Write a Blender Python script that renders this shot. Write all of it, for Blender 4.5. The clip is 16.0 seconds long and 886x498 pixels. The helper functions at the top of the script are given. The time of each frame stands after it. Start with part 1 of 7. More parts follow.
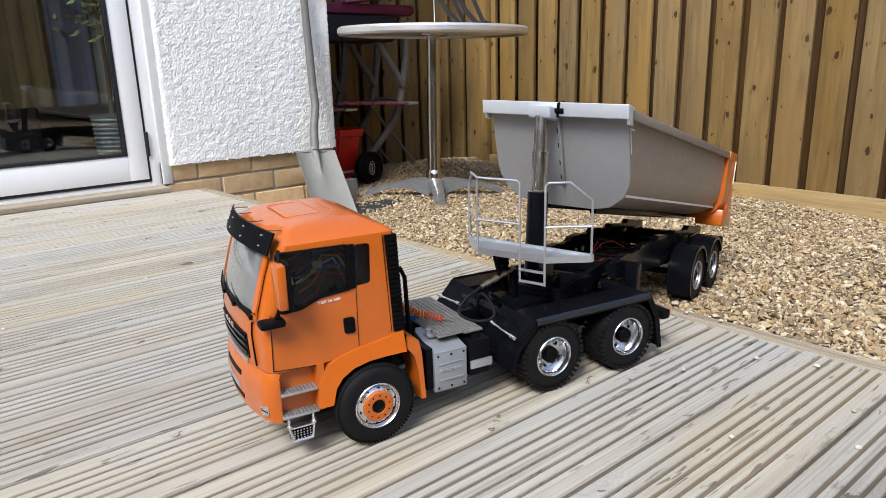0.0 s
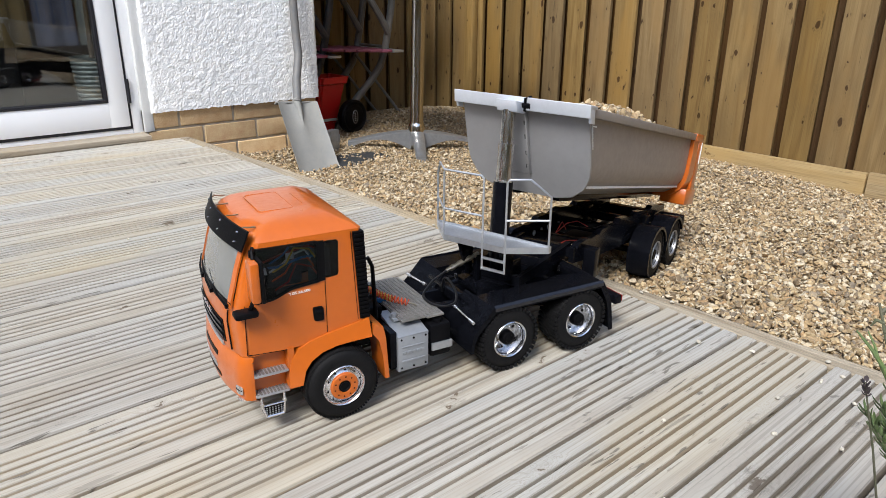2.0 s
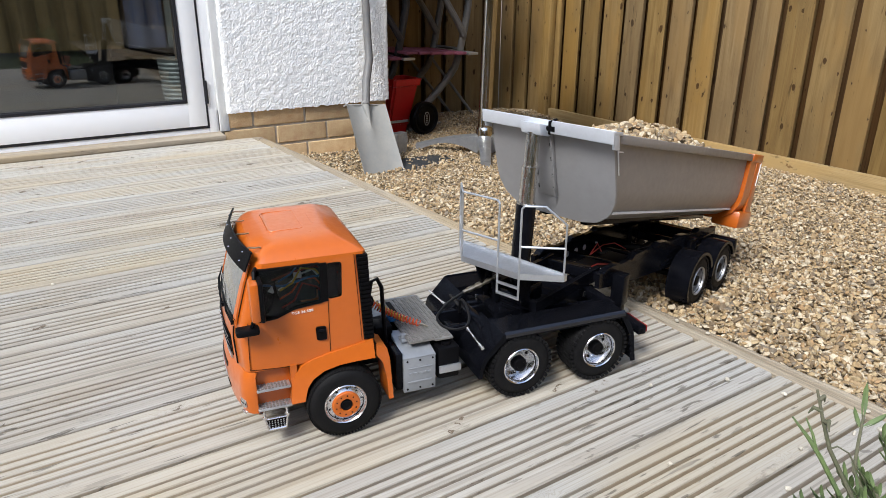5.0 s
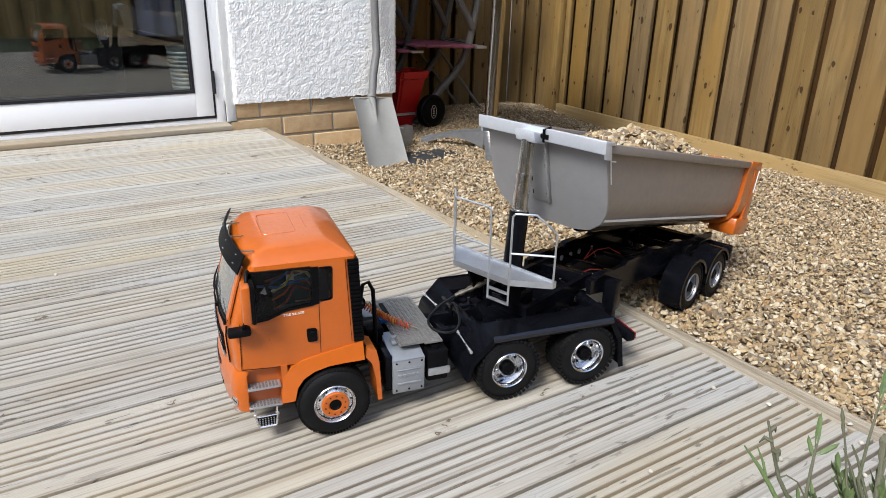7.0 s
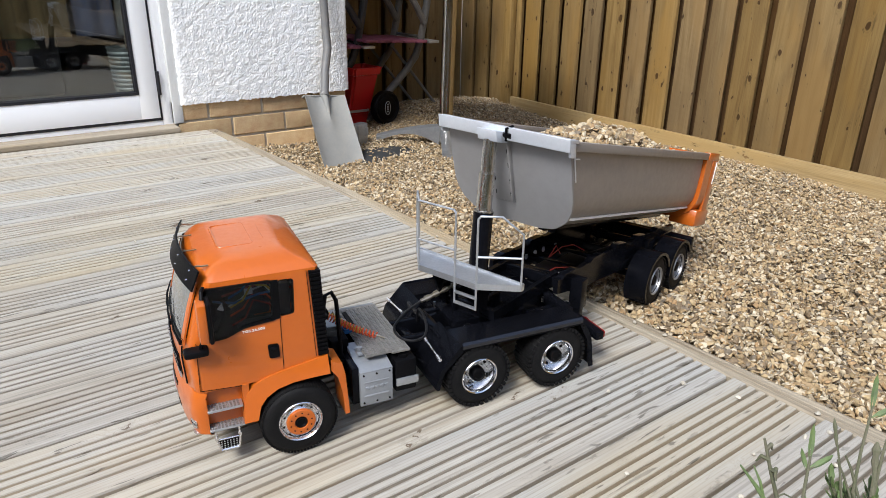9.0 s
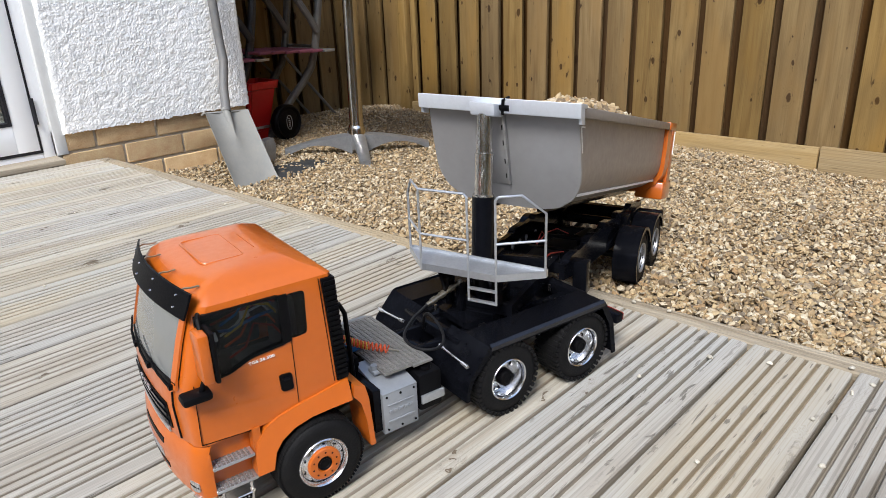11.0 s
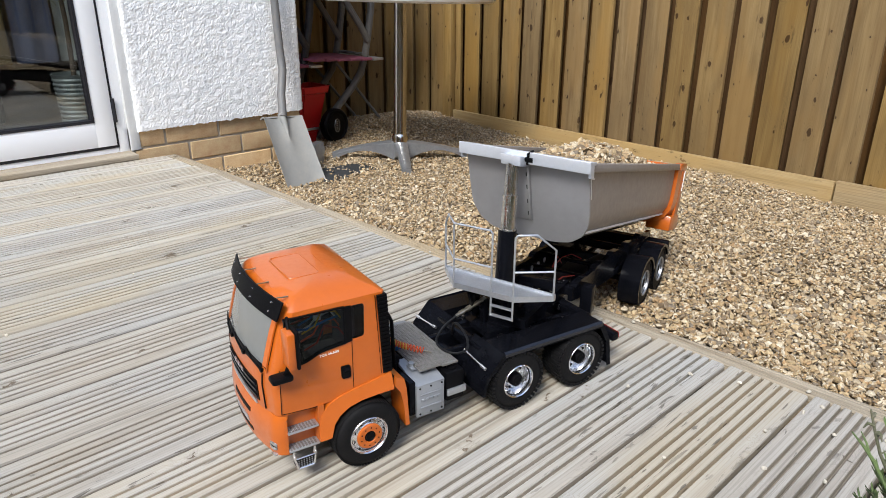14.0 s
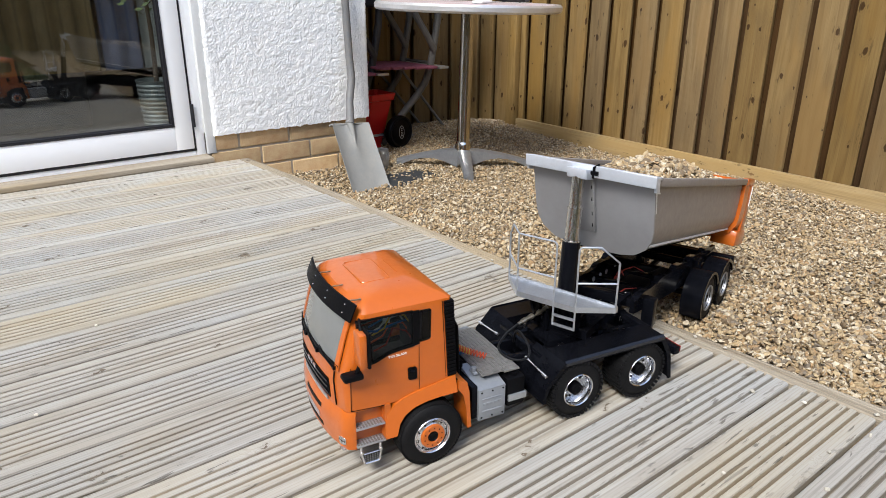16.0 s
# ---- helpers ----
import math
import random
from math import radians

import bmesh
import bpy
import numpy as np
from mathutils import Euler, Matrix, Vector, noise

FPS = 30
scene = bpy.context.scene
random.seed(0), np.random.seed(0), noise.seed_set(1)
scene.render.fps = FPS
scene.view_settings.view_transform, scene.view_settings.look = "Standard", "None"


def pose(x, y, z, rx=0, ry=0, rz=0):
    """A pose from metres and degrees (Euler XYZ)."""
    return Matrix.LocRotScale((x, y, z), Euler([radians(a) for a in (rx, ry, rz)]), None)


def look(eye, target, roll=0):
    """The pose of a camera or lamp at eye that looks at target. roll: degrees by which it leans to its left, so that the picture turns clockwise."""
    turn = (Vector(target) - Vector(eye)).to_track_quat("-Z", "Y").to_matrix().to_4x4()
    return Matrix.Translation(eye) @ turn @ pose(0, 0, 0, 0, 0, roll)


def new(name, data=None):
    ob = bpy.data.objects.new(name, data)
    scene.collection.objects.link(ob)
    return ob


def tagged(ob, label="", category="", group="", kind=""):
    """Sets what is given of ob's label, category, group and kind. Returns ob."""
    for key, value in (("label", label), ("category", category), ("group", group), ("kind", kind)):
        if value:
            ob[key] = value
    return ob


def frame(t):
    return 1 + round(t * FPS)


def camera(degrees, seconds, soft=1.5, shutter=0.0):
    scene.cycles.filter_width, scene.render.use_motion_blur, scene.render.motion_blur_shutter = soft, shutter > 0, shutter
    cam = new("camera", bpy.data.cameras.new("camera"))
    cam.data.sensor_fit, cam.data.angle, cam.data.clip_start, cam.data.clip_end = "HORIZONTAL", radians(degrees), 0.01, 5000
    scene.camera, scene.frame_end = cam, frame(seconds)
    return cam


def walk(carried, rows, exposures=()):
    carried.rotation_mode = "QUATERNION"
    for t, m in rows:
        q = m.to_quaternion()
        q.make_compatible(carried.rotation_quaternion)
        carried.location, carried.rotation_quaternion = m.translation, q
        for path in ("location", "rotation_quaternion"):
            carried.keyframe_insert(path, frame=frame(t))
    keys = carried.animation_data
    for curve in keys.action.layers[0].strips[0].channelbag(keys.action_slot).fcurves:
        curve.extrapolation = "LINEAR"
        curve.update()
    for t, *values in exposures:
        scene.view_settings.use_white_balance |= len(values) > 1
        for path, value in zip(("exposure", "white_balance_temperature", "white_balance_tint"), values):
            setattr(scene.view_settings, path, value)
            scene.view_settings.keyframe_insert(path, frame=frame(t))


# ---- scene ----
cam = camera(65.5, 16.0, soft=0.6)
METRES, EYE, TILT, LEAN, TURN = 1.0, 0.6, 0.0, 0.0, -41.0
PATH = [
    (0, (0.376, 1.266, 0.427), (1.605, 2.755, -0.094), -1.6),
    (0.5, (0.375, 1.25, 0.462), (1.571, 2.737, -0.136), -0.7),
    (1, (0.379, 1.231, 0.494), (1.616, 2.673, -0.13), -1.3),
    (1.5, (0.382, 1.22, 0.501), (1.629, 2.635, -0.163), -1.5),
    (2, (0.374, 1.222, 0.511), (1.599, 2.642, -0.184), 0.5),
    (2.5, (0.37, 1.223, 0.515), (1.591, 2.648, -0.178), 0.3),
    (3, (0.371, 1.223, 0.522), (1.595, 2.646, -0.168), 0.4),
    (3.5, (0.392, 1.205, 0.518), (1.589, 2.657, -0.161), 0.3),
    (4, (0.42, 1.194, 0.531), (1.561, 2.68, -0.168), 0.9),
    (4.5, (0.445, 1.189, 0.539), (1.47, 2.752, -0.171), 0.5),
    (4.7, (0.454, 1.181, 0.542), (1.482, 2.745, -0.165), 0.3),
    (6.8, (0.475, 1.161, 0.57), (1.468, 2.732, -0.168), 1.8),
    (7, (0.477, 1.157, 0.573), (1.477, 2.724, -0.166), 1.5),
    (7.5, (0.486, 1.149, 0.581), (1.488, 2.708, -0.171), 1.6),
    (8, (0.49, 1.141, 0.583), (1.496, 2.692, -0.179), 2.2),
    (8.5, (0.491, 1.148, 0.585), (1.494, 2.692, -0.196), 1.8),
    (9, (0.487, 1.19, 0.576), (1.586, 2.682, -0.177), 0.9),
    (9.2, (0.477, 1.214, 0.566), (1.61, 2.689, -0.169), 0.4),
    (11.3, (0.422, 1.37, 0.505), (1.773, 2.661, -0.21), -2.3),
    (11.5, (0.406, 1.36, 0.517), (1.745, 2.662, -0.198), -1.9),
    (12, (0.366, 1.322, 0.544), (1.718, 2.599, -0.192), -1.9),
    (12.5, (0.346, 1.297, 0.567), (1.691, 2.585, -0.161), -1.4),
    (13, (0.322, 1.274, 0.592), (1.651, 2.584, -0.128), -1.6),
    (13.5, (0.304, 1.256, 0.598), (1.617, 2.566, -0.149), -1.1),
    (14, (0.315, 1.243, 0.62), (1.591, 2.599, -0.109), 0.3),
    (14.5, (0.313, 1.234, 0.638), (1.513, 2.665, -0.077), 0.9),
    (15, (0.307, 1.225, 0.651), (1.502, 2.67, -0.044), 0.5),
    (15.5, (0.293, 1.231, 0.642), (1.469, 2.688, -0.059), 0.3),
    (16, (0.284, 1.229, 0.636), (1.44, 2.697, -0.078), 0.2),
]
walk(cam, [(t, look(eye, target, roll)) for t, eye, target, roll in PATH])

# ---- world and light ----
world = bpy.data.worlds.new("world")
scene.world = world
world.use_nodes = True
wn = world.node_tree.nodes
sky = wn.new("ShaderNodeTexSky")
sky.sky_type, sky.sun_disc = "NISHITA", False
sky.sun_elevation, sky.sun_rotation = radians(48.2), radians(244.0)
sky.air_density, sky.dust_density, sky.ozone_density = 1.0, 1.5, 1.5
hue = wn.new("ShaderNodeHueSaturation")
hue.inputs["Saturation"].default_value = 0.9
world.node_tree.links.new(sky.outputs[0], hue.inputs["Color"])
world.node_tree.links.new(hue.outputs[0], wn["Background"].inputs[0])
wn["Background"].inputs[1].default_value = 0.135
sun = new("sun", bpy.data.lights.new("sun", "SUN"))
sun.data.energy, sun.data.angle, sun.data.color = 2.1, radians(18), (1.0, 1.0, 0.995)
sun.matrix_world = look((-1.56, -0.76, 1.94), (0, 0, 0))
scene.view_settings.exposure = 0.98


# ---- building helpers ----
def rgb(r, g, b):
    return (r, g, b, 1.0)


def material(name, color, rough=0.6, metal=0.0, vary=0.0, scale=30.0, bump=0.0, bump_scale=200.0, second=None, stretch=(1, 1, 1), coat=0.0, spec=0.5, island=0.0, coords="Object"):
    """A surface with two scales of colour variation, roughness variation and fine relief."""
    m = bpy.data.materials.new(name)
    m.use_nodes = True
    nt = m.node_tree
    p = nt.nodes["Principled BSDF"]
    p.inputs["Roughness"].default_value = rough
    p.inputs["Metallic"].default_value = metal
    p.inputs["Coat Weight"].default_value = coat
    p.inputs["Specular IOR Level"].default_value = spec
    p.inputs["Base Color"].default_value = rgb(*color)
    tex = nt.nodes.new("ShaderNodeTexCoord")
    mp = nt.nodes.new("ShaderNodeMapping")
    mp.inputs["Scale"].default_value = stretch
    nt.links.new(tex.outputs[coords], mp.inputs["Vector"])
    if vary > 0:
        n1 = nt.nodes.new("ShaderNodeTexNoise")
        n1.inputs["Scale"].default_value = scale
        n1.inputs["Detail"].default_value = 6
        n1.inputs["Roughness"].default_value = 0.65
        nt.links.new(mp.outputs[0], n1.inputs["Vector"])
        n2 = nt.nodes.new("ShaderNodeTexNoise")
        n2.inputs["Scale"].default_value = scale * 7.3
        n2.inputs["Detail"].default_value = 4
        nt.links.new(mp.outputs[0], n2.inputs["Vector"])
        add = nt.nodes.new("ShaderNodeMath")
        add.operation = "MULTIPLY_ADD"
        nt.links.new(n2.outputs[0], add.inputs[0])
        add.inputs[1].default_value = 0.45
        nt.links.new(n1.outputs[0], add.inputs[2])
        ramp = nt.nodes.new("ShaderNodeMapRange")
        ramp.inputs["From Min"].default_value = 0.45
        ramp.inputs["From Max"].default_value = 1.0
        nt.links.new(add.outputs[0], ramp.inputs[0])
        mix = nt.nodes.new("ShaderNodeMix")
        mix.data_type = "RGBA"
        other = second or tuple(c * (1 - vary) for c in color)
        mix.inputs["A"].default_value = rgb(*color)
        mix.inputs["B"].default_value = rgb(*other)
        nt.links.new(ramp.outputs[0], mix.inputs["Factor"])
        out = mix.outputs["Result"]
        if island > 0:
            info = nt.nodes.new("ShaderNodeObjectInfo")
            hsv = nt.nodes.new("ShaderNodeHueSaturation")
            mr = nt.nodes.new("ShaderNodeMapRange")
            mr.inputs["To Min"].default_value = 1 - island
            mr.inputs["To Max"].default_value = 1 + island
            nt.links.new(info.outputs["Random"], mr.inputs[0])
            nt.links.new(mr.outputs[0], hsv.inputs["Value"])
            nt.links.new(out, hsv.inputs["Color"])
            out = hsv.outputs[0]
        nt.links.new(out, p.inputs["Base Color"])
        rr = nt.nodes.new("ShaderNodeMapRange")
        rr.inputs["To Min"].default_value = max(rough - 0.12, 0.03)
        rr.inputs["To Max"].default_value = min(rough + 0.12, 1.0)
        nt.links.new(n2.outputs[0], rr.inputs[0])
        nt.links.new(rr.outputs[0], p.inputs["Roughness"])
    if bump > 0:
        n3 = nt.nodes.new("ShaderNodeTexNoise")
        n3.inputs["Scale"].default_value = bump_scale
        n3.inputs["Detail"].default_value = 4
        nt.links.new(mp.outputs[0], n3.inputs["Vector"])
        b = nt.nodes.new("ShaderNodeBump")
        b.inputs["Strength"].default_value = min(bump, 1.0)
        b.inputs["Distance"].default_value = 0.002
        nt.links.new(n3.outputs[0], b.inputs["Height"])
        nt.links.new(b.outputs[0], p.inputs["Normal"])
    return m


def mesh_of(bm, name, mat, smooth=0.6):
    bmesh.ops.recalc_face_normals(bm, faces=bm.faces)
    me = bpy.data.meshes.new(name)
    bm.to_mesh(me)
    bm.free()
    for m in mat if isinstance(mat, (list, tuple)) else [mat]:
        me.materials.append(m)
    if smooth:
        me.polygons.foreach_set("use_smooth", [True] * len(me.polygons))
        me.set_sharp_from_angle(angle=smooth)
    return me


def thing(name, label, category, group="", at=(0, 0, 0), turn=0.0, kind=""):
    """An empty at the base of a thing, that carries its parts."""
    ob = new(name)
    ob.empty_display_size = 0.05
    ob.matrix_basis = pose(*at, 0, 0, turn)
    return tagged(ob, label, category, group, kind)


def part(name, bm, mat, parent, label="", smooth=0.6):
    ob = new(name, mesh_of(bm, name, mat, smooth))
    ob.parent = parent
    return tagged(ob, label)


def solo(name, bm, mat, label, category, kind="", group="", smooth=0.6):
    return tagged(new(name, mesh_of(bm, name, mat, smooth)), label, category, group, kind)


def box(bm, x0, x1, y0, y1, z0, z1, bevel=0.0, m=None):
    r = bmesh.ops.create_cube(bm, size=1.0)
    vs = r["verts"]
    for v in vs:
        v.co = Vector(((x0 + x1) / 2 + v.co.x * (x1 - x0), (y0 + y1) / 2 + v.co.y * (y1 - y0), (z0 + z1) / 2 + v.co.z * (z1 - z0)))
    if bevel > 0:
        es = list({e for v in vs for e in v.link_edges})
        r = bmesh.ops.bevel(bm, geom=es, offset=bevel, segments=2, affect="EDGES", profile=0.5)
        vs = list({v for f in r["faces"] for v in f.verts} | {v for v in vs if v.is_valid})
    if m is not None:
        bmesh.ops.transform(bm, matrix=m, verts=vs)
    return vs


def rod(bm, a, b, r0, r1=None, seg=12, cap=True):
    a, b = Vector(a), Vector(b)
    d = b - a
    r = bmesh.ops.create_cone(bm, cap_ends=cap, segments=seg, radius1=r0, radius2=r0 if r1 is None else r1, depth=d.length)
    m = Matrix.Translation((a + b) / 2) @ d.to_track_quat("Z", "Y").to_matrix().to_4x4()
    bmesh.ops.transform(bm, matrix=m, verts=r["verts"])
    return r["verts"]


def tube(bm, pts, r, seg=8, closed=False):
    """A round bar along a line of points."""
    pts = [Vector(p) for p in pts]
    n = len(pts)
    rings = []
    side = None
    for i, p in enumerate(pts):
        a = pts[(i - 1) % n] if (closed or i) else p
        b = pts[(i + 1) % n] if (closed or i < n - 1) else p
        t = (b - a).normalized()
        if side is None:
            side = t.orthogonal().normalized()
        side = (side - t * side.dot(t)).normalized()
        up = t.cross(side)
        rr = r[i] if isinstance(r, (list, tuple)) else r
        rings.append([bm.verts.new(p + (side * math.cos(2 * math.pi * k / seg) + up * math.sin(2 * math.pi * k / seg)) * rr) for k in range(seg)])
    for i in range(n if closed else n - 1):
        A, B = rings[i], rings[(i + 1) % n]
        for k in range(seg):
            bm.faces.new((A[k], A[(k + 1) % seg], B[(k + 1) % seg], B[k]))
    if not closed:
        bm.faces.new(list(reversed(rings[0])))
        bm.faces.new(rings[-1])


def prism(bm, outline, axis, lo, hi):
    """An outline in the plane across the axis, pushed out from lo to hi. axis 0: (y, z); 1: (x, z); 2: (x, y)."""
    def put(p, w):
        q = list(p)
        q.insert(axis, w)
        return bm.verts.new(q)
    A = [put(p, lo) for p in outline]
    B = [put(p, hi) for p in outline]
    n = len(A)
    for i in range(n):
        bm.faces.new((A[i], A[(i + 1) % n], B[(i + 1) % n], B[i]))
    bm.faces.new(A)
    bm.faces.new(B)
    return A + B


def lathe(bm, profile, seg=32, axis="Y", at=(0, 0, 0), cap=True):
    """A profile of (radius, along) turned round an axis; open ends of radius 0 close by themselves."""
    rings = []
    for r, w in profile:
        ring = []
        for k in range(seg):
            a = 2 * math.pi * k / seg
            c, s = r * math.cos(a), r * math.sin(a)
            q = {"X": (w, c, s), "Y": (c, w, s), "Z": (c, s, w)}[axis]
            ring.append(bm.verts.new(Vector(q) + Vector(at)))
        rings.append(ring)
    for A, B in zip(rings, rings[1:]):
        for k in range(seg):
            bm.faces.new((A[k], A[(k + 1) % seg], B[(k + 1) % seg], B[k]))
    for ring, (r, w) in ((rings[0], profile[0]), (rings[-1], profile[-1])):
        if r < 1e-4:
            bmesh.ops.remove_doubles(bm, verts=ring, dist=1e-3)
        elif cap:
            bm.faces.new(ring)
    return [v for ring in rings for v in ring if v.is_valid]


def smooth01(v):
    v = min(max(v, 0.0), 1.0)
    return v * v * (3 - 2 * v)


def gravel_height(x, y):
    d = min(max((x - 1.45) / 1.6, 0.0), 1.0)
    return -0.012 - 0.153 * d ** 0.9 - 0.085 * smooth01((y - 2.3) / 1.2) * (1 - d)


# ---- materials ----
def wood(name, pale, dark, grain=0, knots=0.8, rough=0.85, spread=0.14, tone=None, fine=1.0, dents=0.5, cell=5.0, knot=0.075, scuff=0.0, wander=0.05, hues=0.06, warm=0.7, pit=0.50, swirl=0.35):
    """Sawn timber with its grain along one axis: streaks, fine fibres, knots with checks, weather stains."""
    m = bpy.data.materials.new(name)
    m.use_nodes = True
    nt = m.node_tree
    N, L = nt.nodes.new, nt.links.new
    p = nt.nodes["Principled BSDF"]
    p.inputs["Specular IOR Level"].default_value = 0.25
    tex, info = N("ShaderNodeTexCoord"), N("ShaderNodeObjectInfo")
    shift = N("ShaderNodeVectorMath")
    shift.operation = "MULTIPLY_ADD"
    L(info.outputs["Random"], shift.inputs[0])
    shift.inputs[1].default_value = (13.0, 7.0, 5.0)
    L(tex.outputs["Object"], shift.inputs[2])

    def noise_at(scale, along, detail=5.0, warp=0.0):
        mp = N("ShaderNodeMapping")
        s = [1.0, 1.0, 1.0]
        s[grain] = along
        mp.inputs["Scale"].default_value = s
        L(shift.outputs[0], mp.inputs["Vector"])
        n = N("ShaderNodeTexNoise")
        n.inputs["Scale"].default_value = scale
        n.inputs["Detail"].default_value = detail
        n.inputs["Distortion"].default_value = warp
        L(mp.outputs[0], n.inputs["Vector"])
        return n.outputs[0]

    def span(value, a, b, c=0.0, d=1.0):
        r = N("ShaderNodeMapRange")
        for key, v in zip(("From Min", "From Max", "To Min", "To Max"), (a, b, c, d)):
            r.inputs[key].default_value = v
        L(value, r.inputs[0])
        return r.outputs[0]

    def maths(kind, a, b):
        x = N("ShaderNodeMath")
        x.operation = kind
        for i, v in enumerate((a, b)):
            if isinstance(v, float):
                x.inputs[i].default_value = v
            else:
                L(v, x.inputs[i])
        return x.outputs[0]

    def mixed(fac, a, b, mode="MIX"):
        x = N("ShaderNodeMix")
        x.data_type, x.blend_type = "RGBA", mode
        L(fac, x.inputs["Factor"])
        for key, v in (("A", a), ("B", b)):
            if isinstance(v, tuple):
                x.inputs[key].default_value = rgb(*v)
            else:
                L(v, x.inputs[key])
        return x.outputs["Result"]

    streak = noise_at(38, 0.07, 5, 0.8)
    fibre = noise_at(230, 0.016, 2)
    stain = noise_at(4.5, 0.45, 6, 0.4)
    check = noise_at(120, 0.10, 3, 0.6)
    blot = noise_at(95, 0.22, 5, 0.5)
    deep = tuple(c * 0.38 for c in dark)
    col = mixed(span(streak, 0.36, 0.70), pale, dark)
    col = mixed(span(fibre, 0.55, 0.61, 0, 0.36 * fine), col, tuple(c * 0.55 for c in dark))
    col = mixed(span(stain, 0.46, 0.66, 0, 0.75), col, tone or tuple(c * 0.75 for c in pale))
    axes = N("ShaderNodeSeparateXYZ")
    L(shift.outputs[0], axes.inputs[0])
    across = maths("ADD", axes.outputs[(grain + 1) % 3], axes.outputs[(grain + 2) % 3])
    # knots: some cells of a flat pattern, their outline worn uneven
    along = maths("MULTIPLY", axes.outputs[grain], 0.55)
    wob = maths("MULTIPLY_ADD", noise_at(55, 1.0, 4), wander)
    flat = N("ShaderNodeCombineXYZ")
    L(maths("ADD", across, wob), flat.inputs[0])
    L(maths("ADD", along, wob), flat.inputs[1])
    vor = N("ShaderNodeTexVoronoi")
    vor.voronoi_dimensions = "2D"
    vor.inputs["Scale"].default_value = cell
    L(flat.outputs[0], vor.inputs["Vector"])
    pick = N("ShaderNodeSeparateColor")
    L(vor.outputs["Color"], pick.inputs[0])
    some = maths("GREATER_THAN", pick.outputs[0], 0.30)
    size = span(maths("POWER", pick.outputs[1], 3.0), 0, 1, 0.38, 1.5)
    dist = maths("DIVIDE", vor.outputs["Distance"], size)
    # growth lines, bent round the knots
    swing = maths("MULTIPLY", noise_at(7, 0.16, 2), 30.0)
    swing = maths("ADD", swing, span(dist, 0.0, knot * 5.0, 24.0, 0.0))
    lines = maths("SINE", maths("ADD", maths("MULTIPLY", across, 1150.0), swing), 0.0)
    col = mixed(maths("MULTIPLY", span(lines, 0.45, 0.98, 0, 0.34 * fine), span(stain, 0.35, 0.6, 0.35, 1.0)), col, tuple(c * 0.66 for c in dark))
    halo = maths("MULTIPLY", span(dist, knot, knot * 2.6, 0.38, 0), some)
    core = maths("MULTIPLY", span(dist, knot * 0.6, knot * 0.9, knots, 0), some)
    rings = maths("MULTIPLY", maths("SINE", maths("MULTIPLY", dist, 150.0 / (knot / 0.075)), 0.0), halo)
    col = mixed(span(noise_at(7, 0.25, 4), 0.50, 0.62, 0, warm), col, tuple(c * f for c, f in zip(pale, (0.93, 0.84, 0.68))))
    col = mixed(halo, col, tuple(c * 0.78 for c in pale))
    col = mixed(span(rings, 0.0, 0.5, 0, swirl), col, tuple(c * 0.6 for c in dark))
    col = mixed(core, col, tuple(c * f for c, f in zip(dark, (pit, pit * 0.8, pit * 0.64))))
    cracks = maths("MULTIPLY", span(blot, 0.60, 0.65, 0, 0.85), maths("MULTIPLY", span(dist, knot, knot * 3.2, 1, 0), some))
    cracks = maths("MAXIMUM", cracks, maths("MULTIPLY", span(check, 0.67, 0.71, 0, 0.8), span(stain, 0.40, 0.55)))
    if scuff > 0:
        cracks = maths("MAXIMUM", cracks, maths("MULTIPLY", span(blot, 0.62, 0.66, 0, scuff), span(noise_at(2.6, 1.0, 2), 0.49, 0.59)))
    col = mixed(cracks, col, deep)
    hsv = N("ShaderNodeHueSaturation")
    L(span(info.outputs["Random"], 0, 1, 1 - spread, 1 + spread), hsv.inputs["Value"])
    L(span(maths("FRACT", maths("MULTIPLY", info.outputs["Random"], 17.0), 0.0), 0, 1, 1 - hues, 1 + hues), hsv.inputs["Saturation"])
    L(col, hsv.inputs["Color"])
    L(hsv.outputs[0], p.inputs["Base Color"])
    L(span(streak, 0.3, 0.7, rough - 0.1, min(1.0, rough + 0.1)), p.inputs["Roughness"])
    b = N("ShaderNodeBump")
    b.inputs["Strength"].default_value = dents
    b.inputs["Distance"].default_value = 0.0014
    relief = maths("SUBTRACT", maths("ADD", fibre, streak), maths("MULTIPLY", cracks, 1.5))
    L(relief, b.inputs["Height"])
    L(b.outputs[0], p.inputs["Normal"])
    return m


